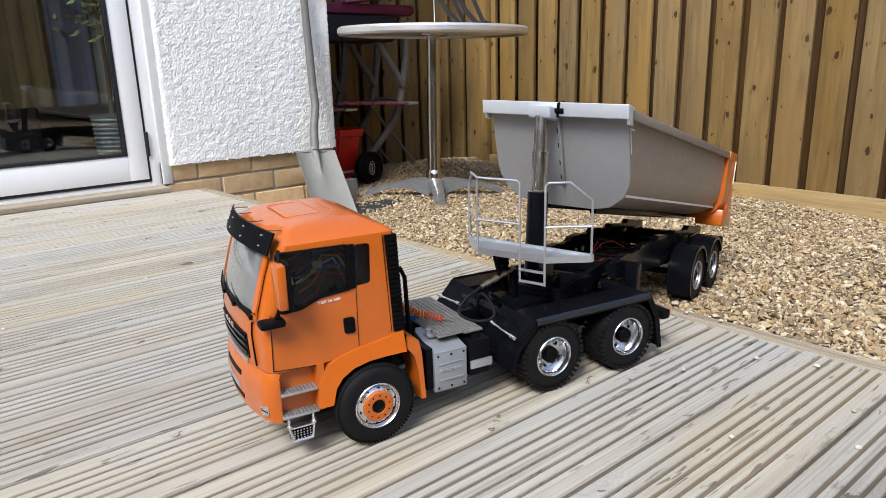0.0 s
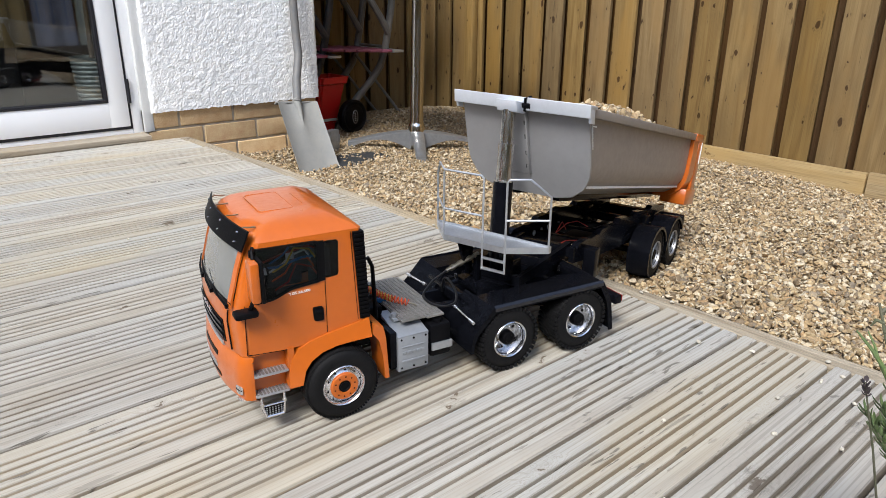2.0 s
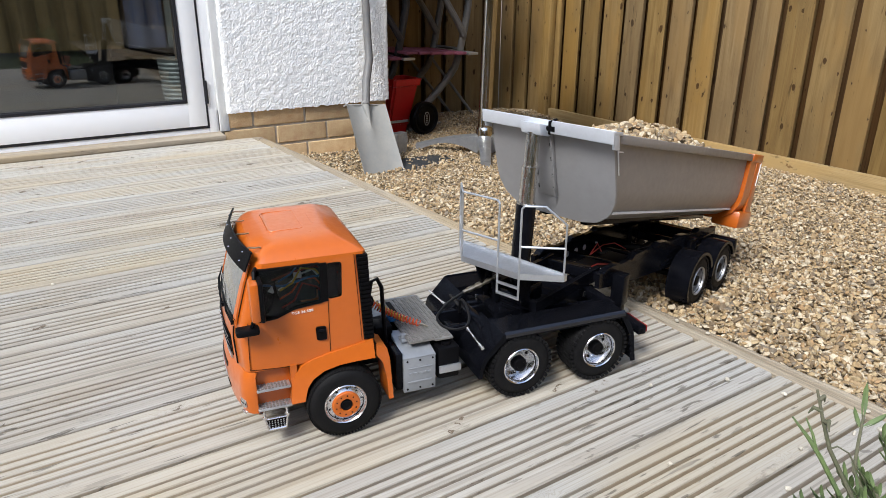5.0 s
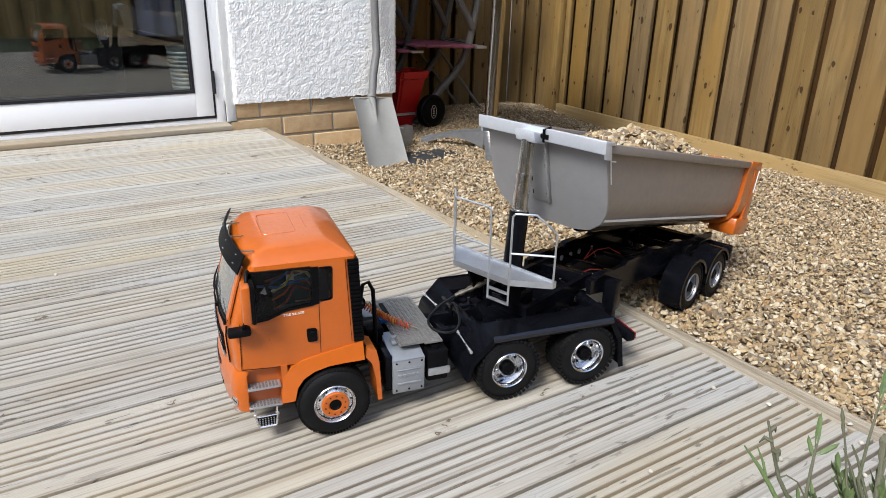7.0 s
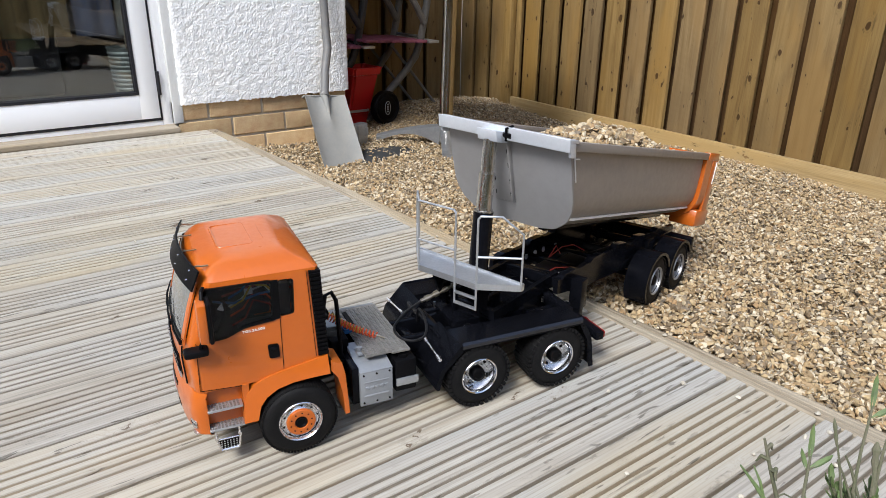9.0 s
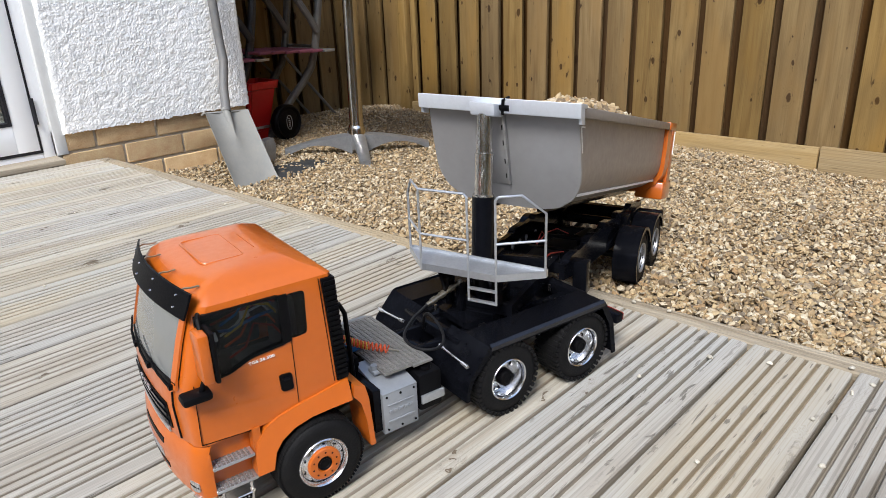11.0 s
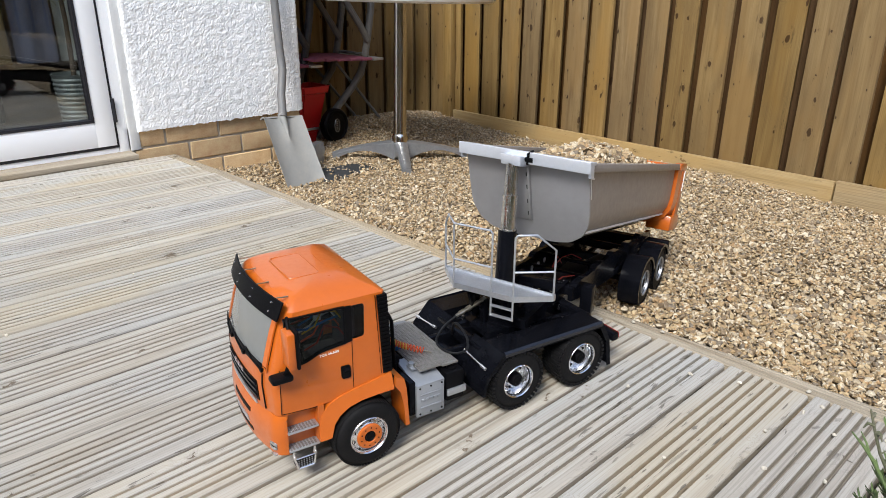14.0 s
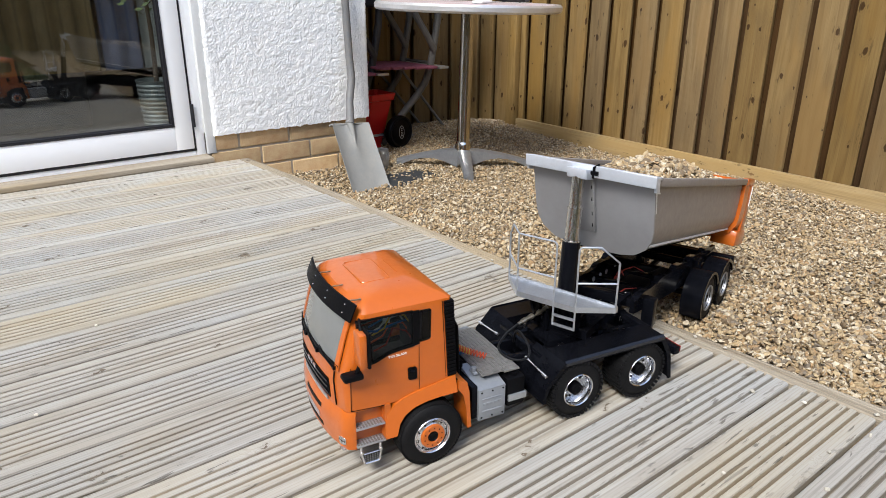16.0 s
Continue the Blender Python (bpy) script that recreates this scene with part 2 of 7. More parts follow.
def stones_material(name, calm=0.08):
    """Shingle: every stone its own tone of cream, tan, brown, rust or grey."""
    m = bpy.data.materials.new(name)
    m.use_nodes = True
    nt = m.node_tree
    N, L = nt.nodes.new, nt.links.new
    p = nt.nodes["Principled BSDF"]
    p.inputs["Roughness"].default_value = 0.75
    p.inputs["Specular IOR Level"].default_value = 0.35
    geo, ramp, tex = N("ShaderNodeNewGeometry"), N("ShaderNodeValToRGB"), N("ShaderNodeTexCoord")
    tones = [(0.0, (0.36, 0.26, 0.15)), (0.16, (0.52, 0.40, 0.24)), (0.34, (0.21, 0.155, 0.100)), (0.46, (0.66, 0.575, 0.43)), (0.58, (0.42, 0.30, 0.165)), (0.70, (0.36, 0.29, 0.20)), (0.76, (0.62, 0.52, 0.37)), (0.86, (0.20, 0.165, 0.125)), (0.93, (0.41, 0.27, 0.145))]
    r = ramp.color_ramp
    r.interpolation = "CONSTANT"
    while len(r.elements) < len(tones):
        r.elements.new(0.5)
    for e, (at, c) in zip(r.elements, tones):
        e.position, e.color = at, rgb(*[v + (m - v) * calm for v, m in zip(c, (0.40, 0.315, 0.20))])
    L(geo.outputs["Random Per Island"], ramp.inputs[0])
    n = N("ShaderNodeTexNoise")
    n.inputs["Scale"].default_value = 160
    n.inputs["Detail"].default_value = 5
    L(tex.outputs["Object"], n.inputs["Vector"])
    mr = N("ShaderNodeMapRange")
    mr.inputs["From Min"].default_value, mr.inputs["From Max"].default_value = 0.3, 0.7
    mr.inputs["To Min"].default_value, mr.inputs["To Max"].default_value = 0.58, 1.05
    L(n.outputs[0], mr.inputs[0])
    hsv = N("ShaderNodeHueSaturation")
    hsv.inputs["Saturation"].default_value = 1.06
    L(mr.outputs[0], hsv.inputs["Value"])
    L(ramp.outputs[0], hsv.inputs["Color"])
    L(hsv.outputs[0], p.inputs["Base Color"])
    b = N("ShaderNodeBump")
    b.inputs["Strength"].default_value, b.inputs["Distance"].default_value = 0.5, 0.001
    n2 = N("ShaderNodeTexNoise")
    n2.inputs["Scale"].default_value = 500
    L(tex.outputs["Object"], n2.inputs["Vector"])
    L(n2.outputs[0], b.inputs["Height"])
    L(b.outputs[0], p.inputs["Normal"])
    return m


def pane_material(name, tint=(0.6, 0.64, 0.64), gloss=0.85):
    """Clear glass: sees through, and mirrors more at a flat angle."""
    m = bpy.data.materials.new(name)
    m.use_nodes = True
    nt = m.node_tree
    nt.nodes.remove(nt.nodes["Principled BSDF"])
    clear, shine, mix, fres = nt.nodes.new("ShaderNodeBsdfTransparent"), nt.nodes.new("ShaderNodeBsdfGlossy"), nt.nodes.new("ShaderNodeMixShader"), nt.nodes.new("ShaderNodeFresnel")
    clear.inputs[0].default_value = rgb(*tint)
    shine.inputs["Roughness"].default_value = 0.01
    fres.inputs["IOR"].default_value = 1.0 + gloss
    nt.links.new(fres.outputs[0], mix.inputs[0])
    nt.links.new(clear.outputs[0], mix.inputs[1])
    nt.links.new(shine.outputs[0], mix.inputs[2])
    nt.links.new(mix.outputs[0], nt.nodes["Material Output"].inputs[0])
    return m


M_DECK = wood("weathered_deck", (0.448, 0.421, 0.364), (0.339, 0.302, 0.245), 0, 0.85, 0.88, 0.10, (0.407, 0.404, 0.380), fine=0.95, dents=0.5, cell=6.0, knot=0.062, scuff=0.80, hues=0.20, warm=0.40, swirl=0.6, pit=0.32)
# Groove faces get a darker, browner colour than the board tops.
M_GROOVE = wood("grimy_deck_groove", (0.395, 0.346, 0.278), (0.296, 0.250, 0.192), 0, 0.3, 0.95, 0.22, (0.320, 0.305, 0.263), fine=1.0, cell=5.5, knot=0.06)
M_EDGE = wood("deck_edging", (0.365, 0.315, 0.235), (0.26, 0.21, 0.145), 1, 0.5, 0.85, 0.05)
M_FENCE = wood("fence_timber", (0.272, 0.182, 0.074), (0.185, 0.116, 0.044), 2, 0.98, 0.8, 0.17, (0.178, 0.118, 0.050), fine=0.6, dents=0.35, cell=12.0, knot=0.105, wander=0.010, hues=0.08, pit=0.30)
# Darker copy of the fence timber for recessed boards, deepening the gaps.
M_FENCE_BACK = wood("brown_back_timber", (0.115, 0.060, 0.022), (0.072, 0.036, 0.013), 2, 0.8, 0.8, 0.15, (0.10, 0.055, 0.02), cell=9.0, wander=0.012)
M_FENCE_Y = wood("gravel_board_timber", (0.37, 0.275, 0.145), (0.27, 0.185, 0.085), 1, 0.8, 0.85, 0.1, cell=7.0)
M_SILL = wood("sill_timber", (0.44, 0.38, 0.29), (0.33, 0.27, 0.19), 0, 0.3, 0.85, 0.05)
M_RENDER = material("white_roughcast", (0.92, 0.92, 0.90), 0.92, vary=0.12, scale=9, second=(0.75, 0.76, 0.755), bump=0.5, bump_scale=330)
M_PVC = material("white_plastic_frame", (0.93, 0.94, 0.95), 0.4, vary=0.02, scale=4)
M_REVEAL = material("white_painted_reveal", (0.72, 0.73, 0.72), 0.6, vary=0.1, scale=14)
M_SEAL = material("black_rubber_seal", (0.008, 0.008, 0.012), 0.5)
M_BRICK = material("buff_brick", (0.62, 0.475, 0.265), 0.92, vary=0.4, scale=22, second=(0.46, 0.275, 0.140), bump=1.0, bump_scale=180, island=0.26)
M_MORTAR = material("grey_mortar", (0.50, 0.44, 0.35), 0.95, vary=0.3, scale=40, bump=0.6, bump_scale=300)
M_STONES = stones_material("shingle")
M_EARTH = material("dusty_ground", (0.24, 0.18, 0.11), 0.95, vary=0.5, scale=70, bump=0.8, bump_scale=150)
M_MEMBRANE = material("dark_weed_membrane", (0.03, 0.033, 0.035), 0.7, vary=0.4, scale=60, bump=0.5, bump_scale=120)
M_ORANGE = material("orange_paint", (0.535, 0.117, 0.009), 0.33, vary=0.1, scale=16, second=(0.48, 0.104, 0.008), coat=0.5, bump=0.03, bump_scale=500)
M_BLACK = material("black_painted_metal", (0.0022, 0.0024, 0.0036), 0.16, spec=0.10, vary=0.5, scale=40, second=(0.006, 0.0065, 0.009))
M_MATT = material("matt_black_plastic", (0.003, 0.003, 0.004), 0.5, spec=0.12, vary=0.4, scale=70)
M_TYRE = material("tyre_rubber", (0.005, 0.005, 0.006), 0.65, spec=0.16, vary=0.5, scale=60, second=(0.010, 0.0098, 0.0095), bump=0.3, bump_scale=400)
M_CHROME = material("chrome", (0.85, 0.85, 0.87), 0.24, 0.9, vary=0.12, scale=90)
M_STEEL = material("brushed_steel", (0.62, 0.6, 0.57), 0.26, 1.0, vary=0.14, scale=30, stretch=(1, 1, 0.1))
M_POLE = material("polished_table_pole", (0.66, 0.63, 0.58), 0.16, 1.0, vary=0.06, scale=5, stretch=(1, 1, 0.1))
M_ALU = material("bare_aluminium", (0.62, 0.64, 0.67), 0.42, 0.85, vary=0.16, scale=40, second=(0.5, 0.52, 0.55))
M_TREAD = material("chequer_plate", (0.36, 0.345, 0.32), 0.42, 0.6, vary=0.4, scale=120, bump=0.9, bump_scale=420)
M_BOX = material("silver_grey_paint", (0.32, 0.34, 0.365), 0.4, 0.35, vary=0.12, scale=30)
M_BODY = material("grey_tipper_paint", (0.30, 0.27, 0.245), 0.42, 0.25, vary=0.16, scale=14, second=(0.26, 0.24, 0.225))
M_BODYTOP = material("pale_grey_rail", (0.66, 0.70, 0.76), 0.35, 0.35, vary=0.12, scale=40)
M_FRONT = material("pale_grey_front_panel", (0.315, 0.31, 0.31), 0.4, 0.35, vary=0.14, scale=10, second=(0.275, 0.27, 0.27))
M_GLOSS = material("glossy_black_edge", (0.012, 0.013, 0.018), 0.22, spec=0.6, vary=0.3, scale=50)
M_RIMDISC = material("bright_rim_metal", (0.84, 0.85, 0.87), 0.22, 1.0, vary=0.12, scale=90)
M_DULLRIM = material("dusty_rim_metal", (0.50, 0.51, 0.53), 0.42, 0.9, vary=0.25, scale=90)
M_STRIPE = material("white_trim", (0.82, 0.82, 0.8), 0.5)
M_GLASS = pane_material("tinted_cab_glass", (0.76, 0.78, 0.80), 0.30)
M_SCREEN = material("cab_windscreen", (0.17, 0.178, 0.176), 0.12, vary=0.12, scale=10, coat=0.6)
M_SEAT = material("grey_cab_seat", (0.07, 0.07, 0.075), 0.8, vary=0.3, scale=60)
M_LAMP = material("clear_lamp_lens", (0.5, 0.5, 0.5), 0.10, 0.7)
M_REDLENS = material("red_lamp_lens", (0.22, 0.006, 0.006), 0.2)
M_REDWIRE = material("red_cable", (0.36, 0.028, 0.018), 0.45)
M_ORANGEWIRE = material("orange_air_hose", (0.66, 0.085, 0.02), 0.45)
M_YELLOWWIRE = material("yellow_air_hose", (0.7, 0.45, 0.06), 0.45)
M_BLUE = material("blue_fitting", (0.03, 0.16, 0.42), 0.4)
M_BRASS = material("brass_fitting", (0.36, 0.32, 0.25), 0.35, 0.9, vary=0.2, scale=80)
M_HOSE = material("black_rubber_hose", (0.006, 0.006, 0.007), 0.5, spec=0.25)
M_PEBBLE = material("pale_pebble", (0.62, 0.57, 0.47), 0.75, vary=0.3, scale=90, island=0.2)
M_SHOVEL = material("dusty_shovel_steel", (0.24, 0.245, 0.235), 0.75, 0.1, vary=0.35, scale=16, second=(0.31, 0.30, 0.27), bump=0.2, bump_scale=120)
M_SHAFT = material("grey_plastic_shaft", (0.12, 0.125, 0.13), 0.55, vary=0.25, scale=25, second=(0.17, 0.16, 0.145))
M_RED = material("red_plastic", (0.55, 0.012, 0.012), 0.4, vary=0.15, scale=18)
M_TABLE = material("polished_table_metal", (0.80, 0.785, 0.765), 0.38, 0.75, vary=0.15, scale=12)
M_SLAT = wood("faded_slat", (0.60, 0.50, 0.49), (0.47, 0.33, 0.36), 0, 0.2, 0.5, 0.16, (0.66, 0.62, 0.60), fine=0.8)
M_FOOT = material("cast_table_foot", (0.42, 0.44, 0.46), 0.42, 0.8, vary=0.3, scale=30, bump=0.2, bump_scale=90)
M_CHAIR = material("grey_chair_frame", (0.17, 0.165, 0.15), 0.6, vary=0.3, scale=22)
M_CHAIR_DARK = material("dark_chair_frame", (0.045, 0.045, 0.05), 0.5, vary=0.3, scale=22)
M_PINK = material("faded_pink_slats", (0.34, 0.10, 0.16), 0.7, vary=0.3, scale=30)
M_CLOTH = material("plum_cushion_cloth", (0.16, 0.02, 0.06), 0.9, vary=0.3, scale=40, bump=0.4, bump_scale=500)
M_CLOTH_DARK = material("black_cushion_cloth", (0.012, 0.012, 0.018), 0.9, vary=0.3, scale=40, bump=0.4, bump_scale=500)
M_ZINC = material("zinc_planter", (0.32, 0.36, 0.35), 0.45, 0.7, vary=0.3, scale=30)
# Low wall and floor colours keep the room behind the glass dark.
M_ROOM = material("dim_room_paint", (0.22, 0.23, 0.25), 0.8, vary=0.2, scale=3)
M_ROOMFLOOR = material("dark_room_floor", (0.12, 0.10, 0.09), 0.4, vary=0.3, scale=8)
# Brown and blue carry colours mirrored in the glass; pale fills beside them.
M_MIRRORED_BROWN = material("olive_brown_cloth", (0.15, 0.108, 0.048), 0.9, vary=0.3, scale=20)
M_MIRRORED_BLUE = material("dark_blue_cloth", (0.10, 0.12, 0.19), 0.9, vary=0.3, scale=20)
M_SHEET_PALE = material("pale_cloth", (0.34, 0.37, 0.35), 0.9, vary=0.2, scale=20)
M_BARK = material("brown_stem", (0.09, 0.07, 0.05), 0.8, vary=0.4, scale=60)
M_LEAF = material("grey_green_leaf", (0.150, 0.215, 0.070), 0.55, vary=0.5, scale=60, second=(0.080, 0.115, 0.055))
M_STEM = material("dry_lavender_stem", (0.15, 0.135, 0.095), 0.85, vary=0.4, scale=90, second=(0.08, 0.095, 0.045))
M_PETAL = material("faded_lavender_flower", (0.085, 0.066, 0.07), 0.8, vary=0.4, scale=90)
M_POT = material("terracotta_pot", (0.30, 0.13, 0.07), 0.85, vary=0.3, scale=20)
M_TURF = material("lawn_grass", (0.060, 0.095, 0.022), 0.8, vary=0.5, scale=30, second=(0.085, 0.095, 0.035))
M_GLASSPANE = pane_material("door_glass", (0.86, 0.89, 0.90), 1.2)
M_SLATE = material("dark_slate", (0.09, 0.09, 0.10), 0.7, vary=0.4, scale=6, bump=0.5, bump_scale=30)
M_TEXT = material("white_lettering", (0.85, 0.84, 0.8), 0.6)

# ---- deck ----
def plank_mesh(x0, x1, seed, w=0.1315, t=0.032):
    """A grooved deck board: two broad flat edges, six grooves between; slightly bowed along its length."""
    prof = [(0.0, -t), (0.0, -0.004), (0.0012, -0.0012), (0.0040, 0.0)]
    a, b, n = 0.0185, w - 0.0185, 6
    step = (b - a) / n
    for i in range(n):
        c = a + step * (i + 0.5)
        prof += [(c - 0.0034, 0.0), (c - 0.0026, -0.0012), (c - 0.0017, -0.0086), (c + 0.0017, -0.0086), (c + 0.0026, -0.0012), (c + 0.0034, 0.0)]
    prof += [(w - 0.0040, 0.0), (w - 0.0012, -0.0012), (w, -0.004), (w, -t)]
    rnd = random.Random(seed)
    xs = [x0 + (x1 - x0) * i / 10 for i in range(11)]
    ph, tilt = rnd.uniform(0, 6), rnd.uniform(-0.006, 0.006)
    bm = bmesh.new()
    rings = []
    for x in xs:
        dz = 0.0006 * math.sin(3 * x + ph) - 0.0008
        rings.append([bm.verts.new((x, y, z + dz + tilt * (y - w / 2) if z > -0.025 else z)) for y, z in prof])
    for A, B in zip(rings, rings[1:]):
        for k in range(len(prof) - 1):
            f = bm.faces.new((A[k], A[k + 1], B[k + 1], B[k]))
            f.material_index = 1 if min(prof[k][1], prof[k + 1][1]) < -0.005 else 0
    bm.faces.new(rings[0])
    bm.faces.new(list(reversed(rings[-1])))
    return bm


def deck_edge(y):
    return 1.398 - 0.046 * (y - 1.55)


deck = thing("floor", "weathered grey grooved timber decking", "deck", kind="structure")
PITCH, FIRST = 0.1378, 1.525
row = 21
y = FIRST - 5 * PITCH
while y < 3.79:
    bm = plank_mesh(-2.6, 0.0, row)
    end = deck_edge(y + 0.067) - 0.003 + random.uniform(-0.003, 0.002)
    for v in bm.verts:
        if v.co.x > -0.001:
            v.co.x = end
        elif v.co.x > -2.59:
            v.co.x = -2.6 + (v.co.x + 2.6) / 2.6 * (end + 2.6)
    if y + 0.133 > 3.80:
        bmesh.ops.bisect_plane(bm, geom=bm.verts[:] + bm.edges[:] + bm.faces[:], plane_co=(0, 3.80 - y, 0), plane_no=(0, 1, 0), clear_outer=True)
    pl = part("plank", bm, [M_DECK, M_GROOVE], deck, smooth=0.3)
    pl.location = (0, y + 0.0031, 0)
    row += 1
    y += PITCH
# Black box under the boards puts the shade of their gaps into colour.
bm = bmesh.new()
box(bm, -2.6, 1.30, 0.85, 3.79, -0.14, -0.042)
part("underlay", bm, M_MATT, deck)

bm = bmesh.new()
for a, b, z0, z1 in ((0.0, 0.042, -0.16, 0.0),):
    prof = [(a, z0), (a, z1 - 0.003), (a + 0.003, z1), (b - 0.004, z1 - 0.001), (b, z1 - 0.005), (b, z0)]
    for g in (0.012, 0.022, 0.031):
        i = len(prof) - 3
        prof[i:i] = [(a + g - 0.0016, z1), (a + g, z1 - 0.002), (a + g + 0.0016, z1)]
    ys = [0.815 + 0.2993 * i for i in range(11)]
    rings = [[bm.verts.new((deck_edge(yy) + q[0], yy, q[1] - 0.002)) for q in prof] for yy in ys]
    for A, B in zip(rings, rings[1:]):
        for k in range(len(prof)):
            bm.faces.new((A[k], A[(k + 1) % len(prof)], B[(k + 1) % len(prof)], B[k]))
    bm.faces.new(rings[0])
    bm.faces.new(list(reversed(rings[-1])))
solo("deck_edging", bm, M_EDGE, "worn timber edging along the deck", "deck edging", "structure", smooth=0.4)

bm = bmesh.new()
box(bm, -2.6, deck_edge(0.83) - 0.003, 0.812, 0.836, -0.15, -0.003, 0.003)
solo("deck_fascia", bm, M_SILL, "weathered timber board along the end of the deck", "deck edging", "structure")

# ---- lawn past the deck ----
bm = bmesh.new()
box(bm, -2.6, 1.40, -2.2, 0.810, -0.20, -0.135)
lawn = thing("lawn", "rough green lawn past the end of the deck", "lawn", kind="structure")
part("turf", bm, M_TURF, lawn)
rng = np.random.default_rng(31)
n = 9000
root = np.stack([rng.uniform(-2.58, 1.38, n), rng.uniform(-2.18, 0.79, n), np.full(n, -0.136)], 1)
bend = np.stack([rng.normal(0, 0.014, n), rng.normal(0, 0.014, n), rng.uniform(0.025, 0.065, n)], 1)
flat = np.stack([np.cos(root[:, 0] * 900), np.sin(root[:, 0] * 900), np.zeros(n)], 1) * 0.0028
me = bpy.data.meshes.new("grass")
me.from_pydata(np.stack([root - flat, root + flat, root + bend * 0.6 + flat * 0.7, root + bend, root + bend * 0.6 - flat * 0.7], 1).reshape(-1, 3).tolist(), [], [(k, k + 1, k + 2, k + 3, k + 4) for k in range(0, n * 5, 5)])
me.materials.append(M_TURF)
grass = new("grass", me)
grass.parent = lawn
tagged(grass, "short green grass blades", kind="stuff")

# ---- gravel ----
def stone_cloud(name, points, detail, mat, label, sizes):
    """Many loose stones in one mesh: each a squashed, dented ball of its own turn and size."""
    bm = bmesh.new()
    bmesh.ops.create_icosphere(bm, subdivisions=detail, radius=1.0)
    base = np.array([v.co[:] for v in bm.verts])
    tris = np.array([[v.index for v in f.verts] for f in bm.faces])
    bm.free()
    rng = np.random.default_rng(len(points))
    n, k = len(points), len(base)
    size = rng.uniform(sizes[0], sizes[1], n) * np.where(rng.random(n) < 0.12, 1.35, 1.0)
    shape = np.stack([rng.uniform(0.8, 1.35, n), rng.uniform(0.65, 1.0, n), rng.uniform(0.34, 0.65, n)], 1) * size[:, None] / 2
    dent = 1 + rng.uniform(-0.26, 0.18, (n, k))
    v = base[None] * dent[:, :, None] * shape[:, None, :]
    q = rng.normal(size=(n, 4)) * np.array([1, 0.35, 0.35, 1.0])
    q /= np.linalg.norm(q, axis=1)[:, None]
    w, x, y, z = q.T
    R = np.stack([1 - 2 * (y * y + z * z), 2 * (x * y - z * w), 2 * (x * z + y * w), 2 * (x * y + z * w), 1 - 2 * (x * x + z * z), 2 * (y * z - x * w), 2 * (x * z - y * w), 2 * (y * z + x * w), 1 - 2 * (x * x + y * y)], 1).reshape(n, 3, 3)
    v = np.einsum("nij,nkj->nki", R, v) + np.asarray(points)[:, None, :]
    f = (tris[None] + (np.arange(n) * k)[:, None, None]).reshape(-1, 3)
    me = bpy.data.meshes.new(name)
    me.vertices.add(n * k)
    me.vertices.foreach_set("co", v.reshape(-1))
    me.loops.add(len(f) * 3)
    me.loops.foreach_set("vertex_index", f.reshape(-1).astype(np.int32))
    me.polygons.add(len(f))
    me.polygons.foreach_set("loop_start", np.arange(len(f), dtype=np.int32) * 3)
    me.polygons.foreach_set("use_smooth", np.ones(len(f), dtype=bool))
    me.update()
    me.set_sharp_from_angle(angle=0.6)
    me.materials.append(mat)
    return tagged(new(name, me), label, "gravel", kind="stuff")


def heap(x, y):
    """Small humps and hollows in the shingle, and the mounds along fence and wall."""
    h = 0.012 * noise.noise((x * 2.3, y * 2.3, 0.0)) + 0.006 * noise.noise((x * 7, y * 7, 3.0))
    h += 0.035 * math.exp(-((x - 2.9) / 0.35) ** 2 - ((y - 2.75) / 0.45) ** 2)
    h += 0.05 * math.exp(-((x - 2.9) / 0.5) ** 2 - ((y - 4.25) / 0.3) ** 2)
    h -= 0.035 * math.exp(-((x - 2.28) / 0.30) ** 2 - ((y - 4.2) / 0.25) ** 2)
    h -= 0.030 * math.exp(-((x - 1.74) / 0.16) ** 2 - ((y - 3.53) / 0.20) ** 2)
    return h


def ground_at(x, y):
    return gravel_height(x, y) + heap(x, y)


def scatter(x0, x1, y0, y1, gap, seed):
    rng = np.random.default_rng(seed)
    out = []
    for i in range(int((x1 - x0) / gap)):
        for j in range(int((y1 - y0) / gap)):
            x, y = x0 + (i + rng.random()) * gap, y0 + (j + rng.random()) * gap
            if x < deck_edge(y) + 0.046 or (y > 3.85 and x < 1.95):
                continue
            if ((x - 1.93) / 0.12) ** 2 + ((y - 3.56) / 0.075) ** 2 < 1 and rng.random() < 0.8:
                continue
            out.append((x, y, ground_at(x, y) + rng.uniform(-0.006, 0.008)))
    return np.array(out)


n = 70
bm = bmesh.new()
g = [[bm.verts.new((1.30 + 1.9 * i / n, -2.2 + 7.0 * j / n, 0)) for j in range(n + 1)] for i in range(n + 1)]
for col in g:
    for v in col:
        v.co.z = ground_at(v.co.x, v.co.y) - 0.006
for i in range(n):
    for j in range(n):
        bm.faces.new((g[i][j], g[i + 1][j], g[i + 1][j + 1], g[i][j + 1]))
solo("ground", bm, M_EARTH, "dusty earth under the shingle bed", "ground", "structure")
bm = bmesh.new()
box(bm, -60, 60, -60, 60, -0.6, -0.4)
solo("ground_far", bm, M_EARTH, "bare earth round the garden", "ground", "structure")
near = scatter(1.36, 1.86, 1.15, 2.15, 0.0076, 1)
beyond = np.concatenate([scatter(1.86, 3.12, 1.15, 2.15, 0.0092, 4), scatter(1.30, 3.12, 2.15, 3.1, 0.0094, 2), scatter(1.30, 3.12, 3.1, 4.6, 0.0104, 5)])
rest = scatter(1.40, 3.12, -2.2, 1.15, 0.018, 3)
stone_cloud("gravel", near, 2, M_STONES, "cream and brown loose shingle", (0.0062, 0.0152))
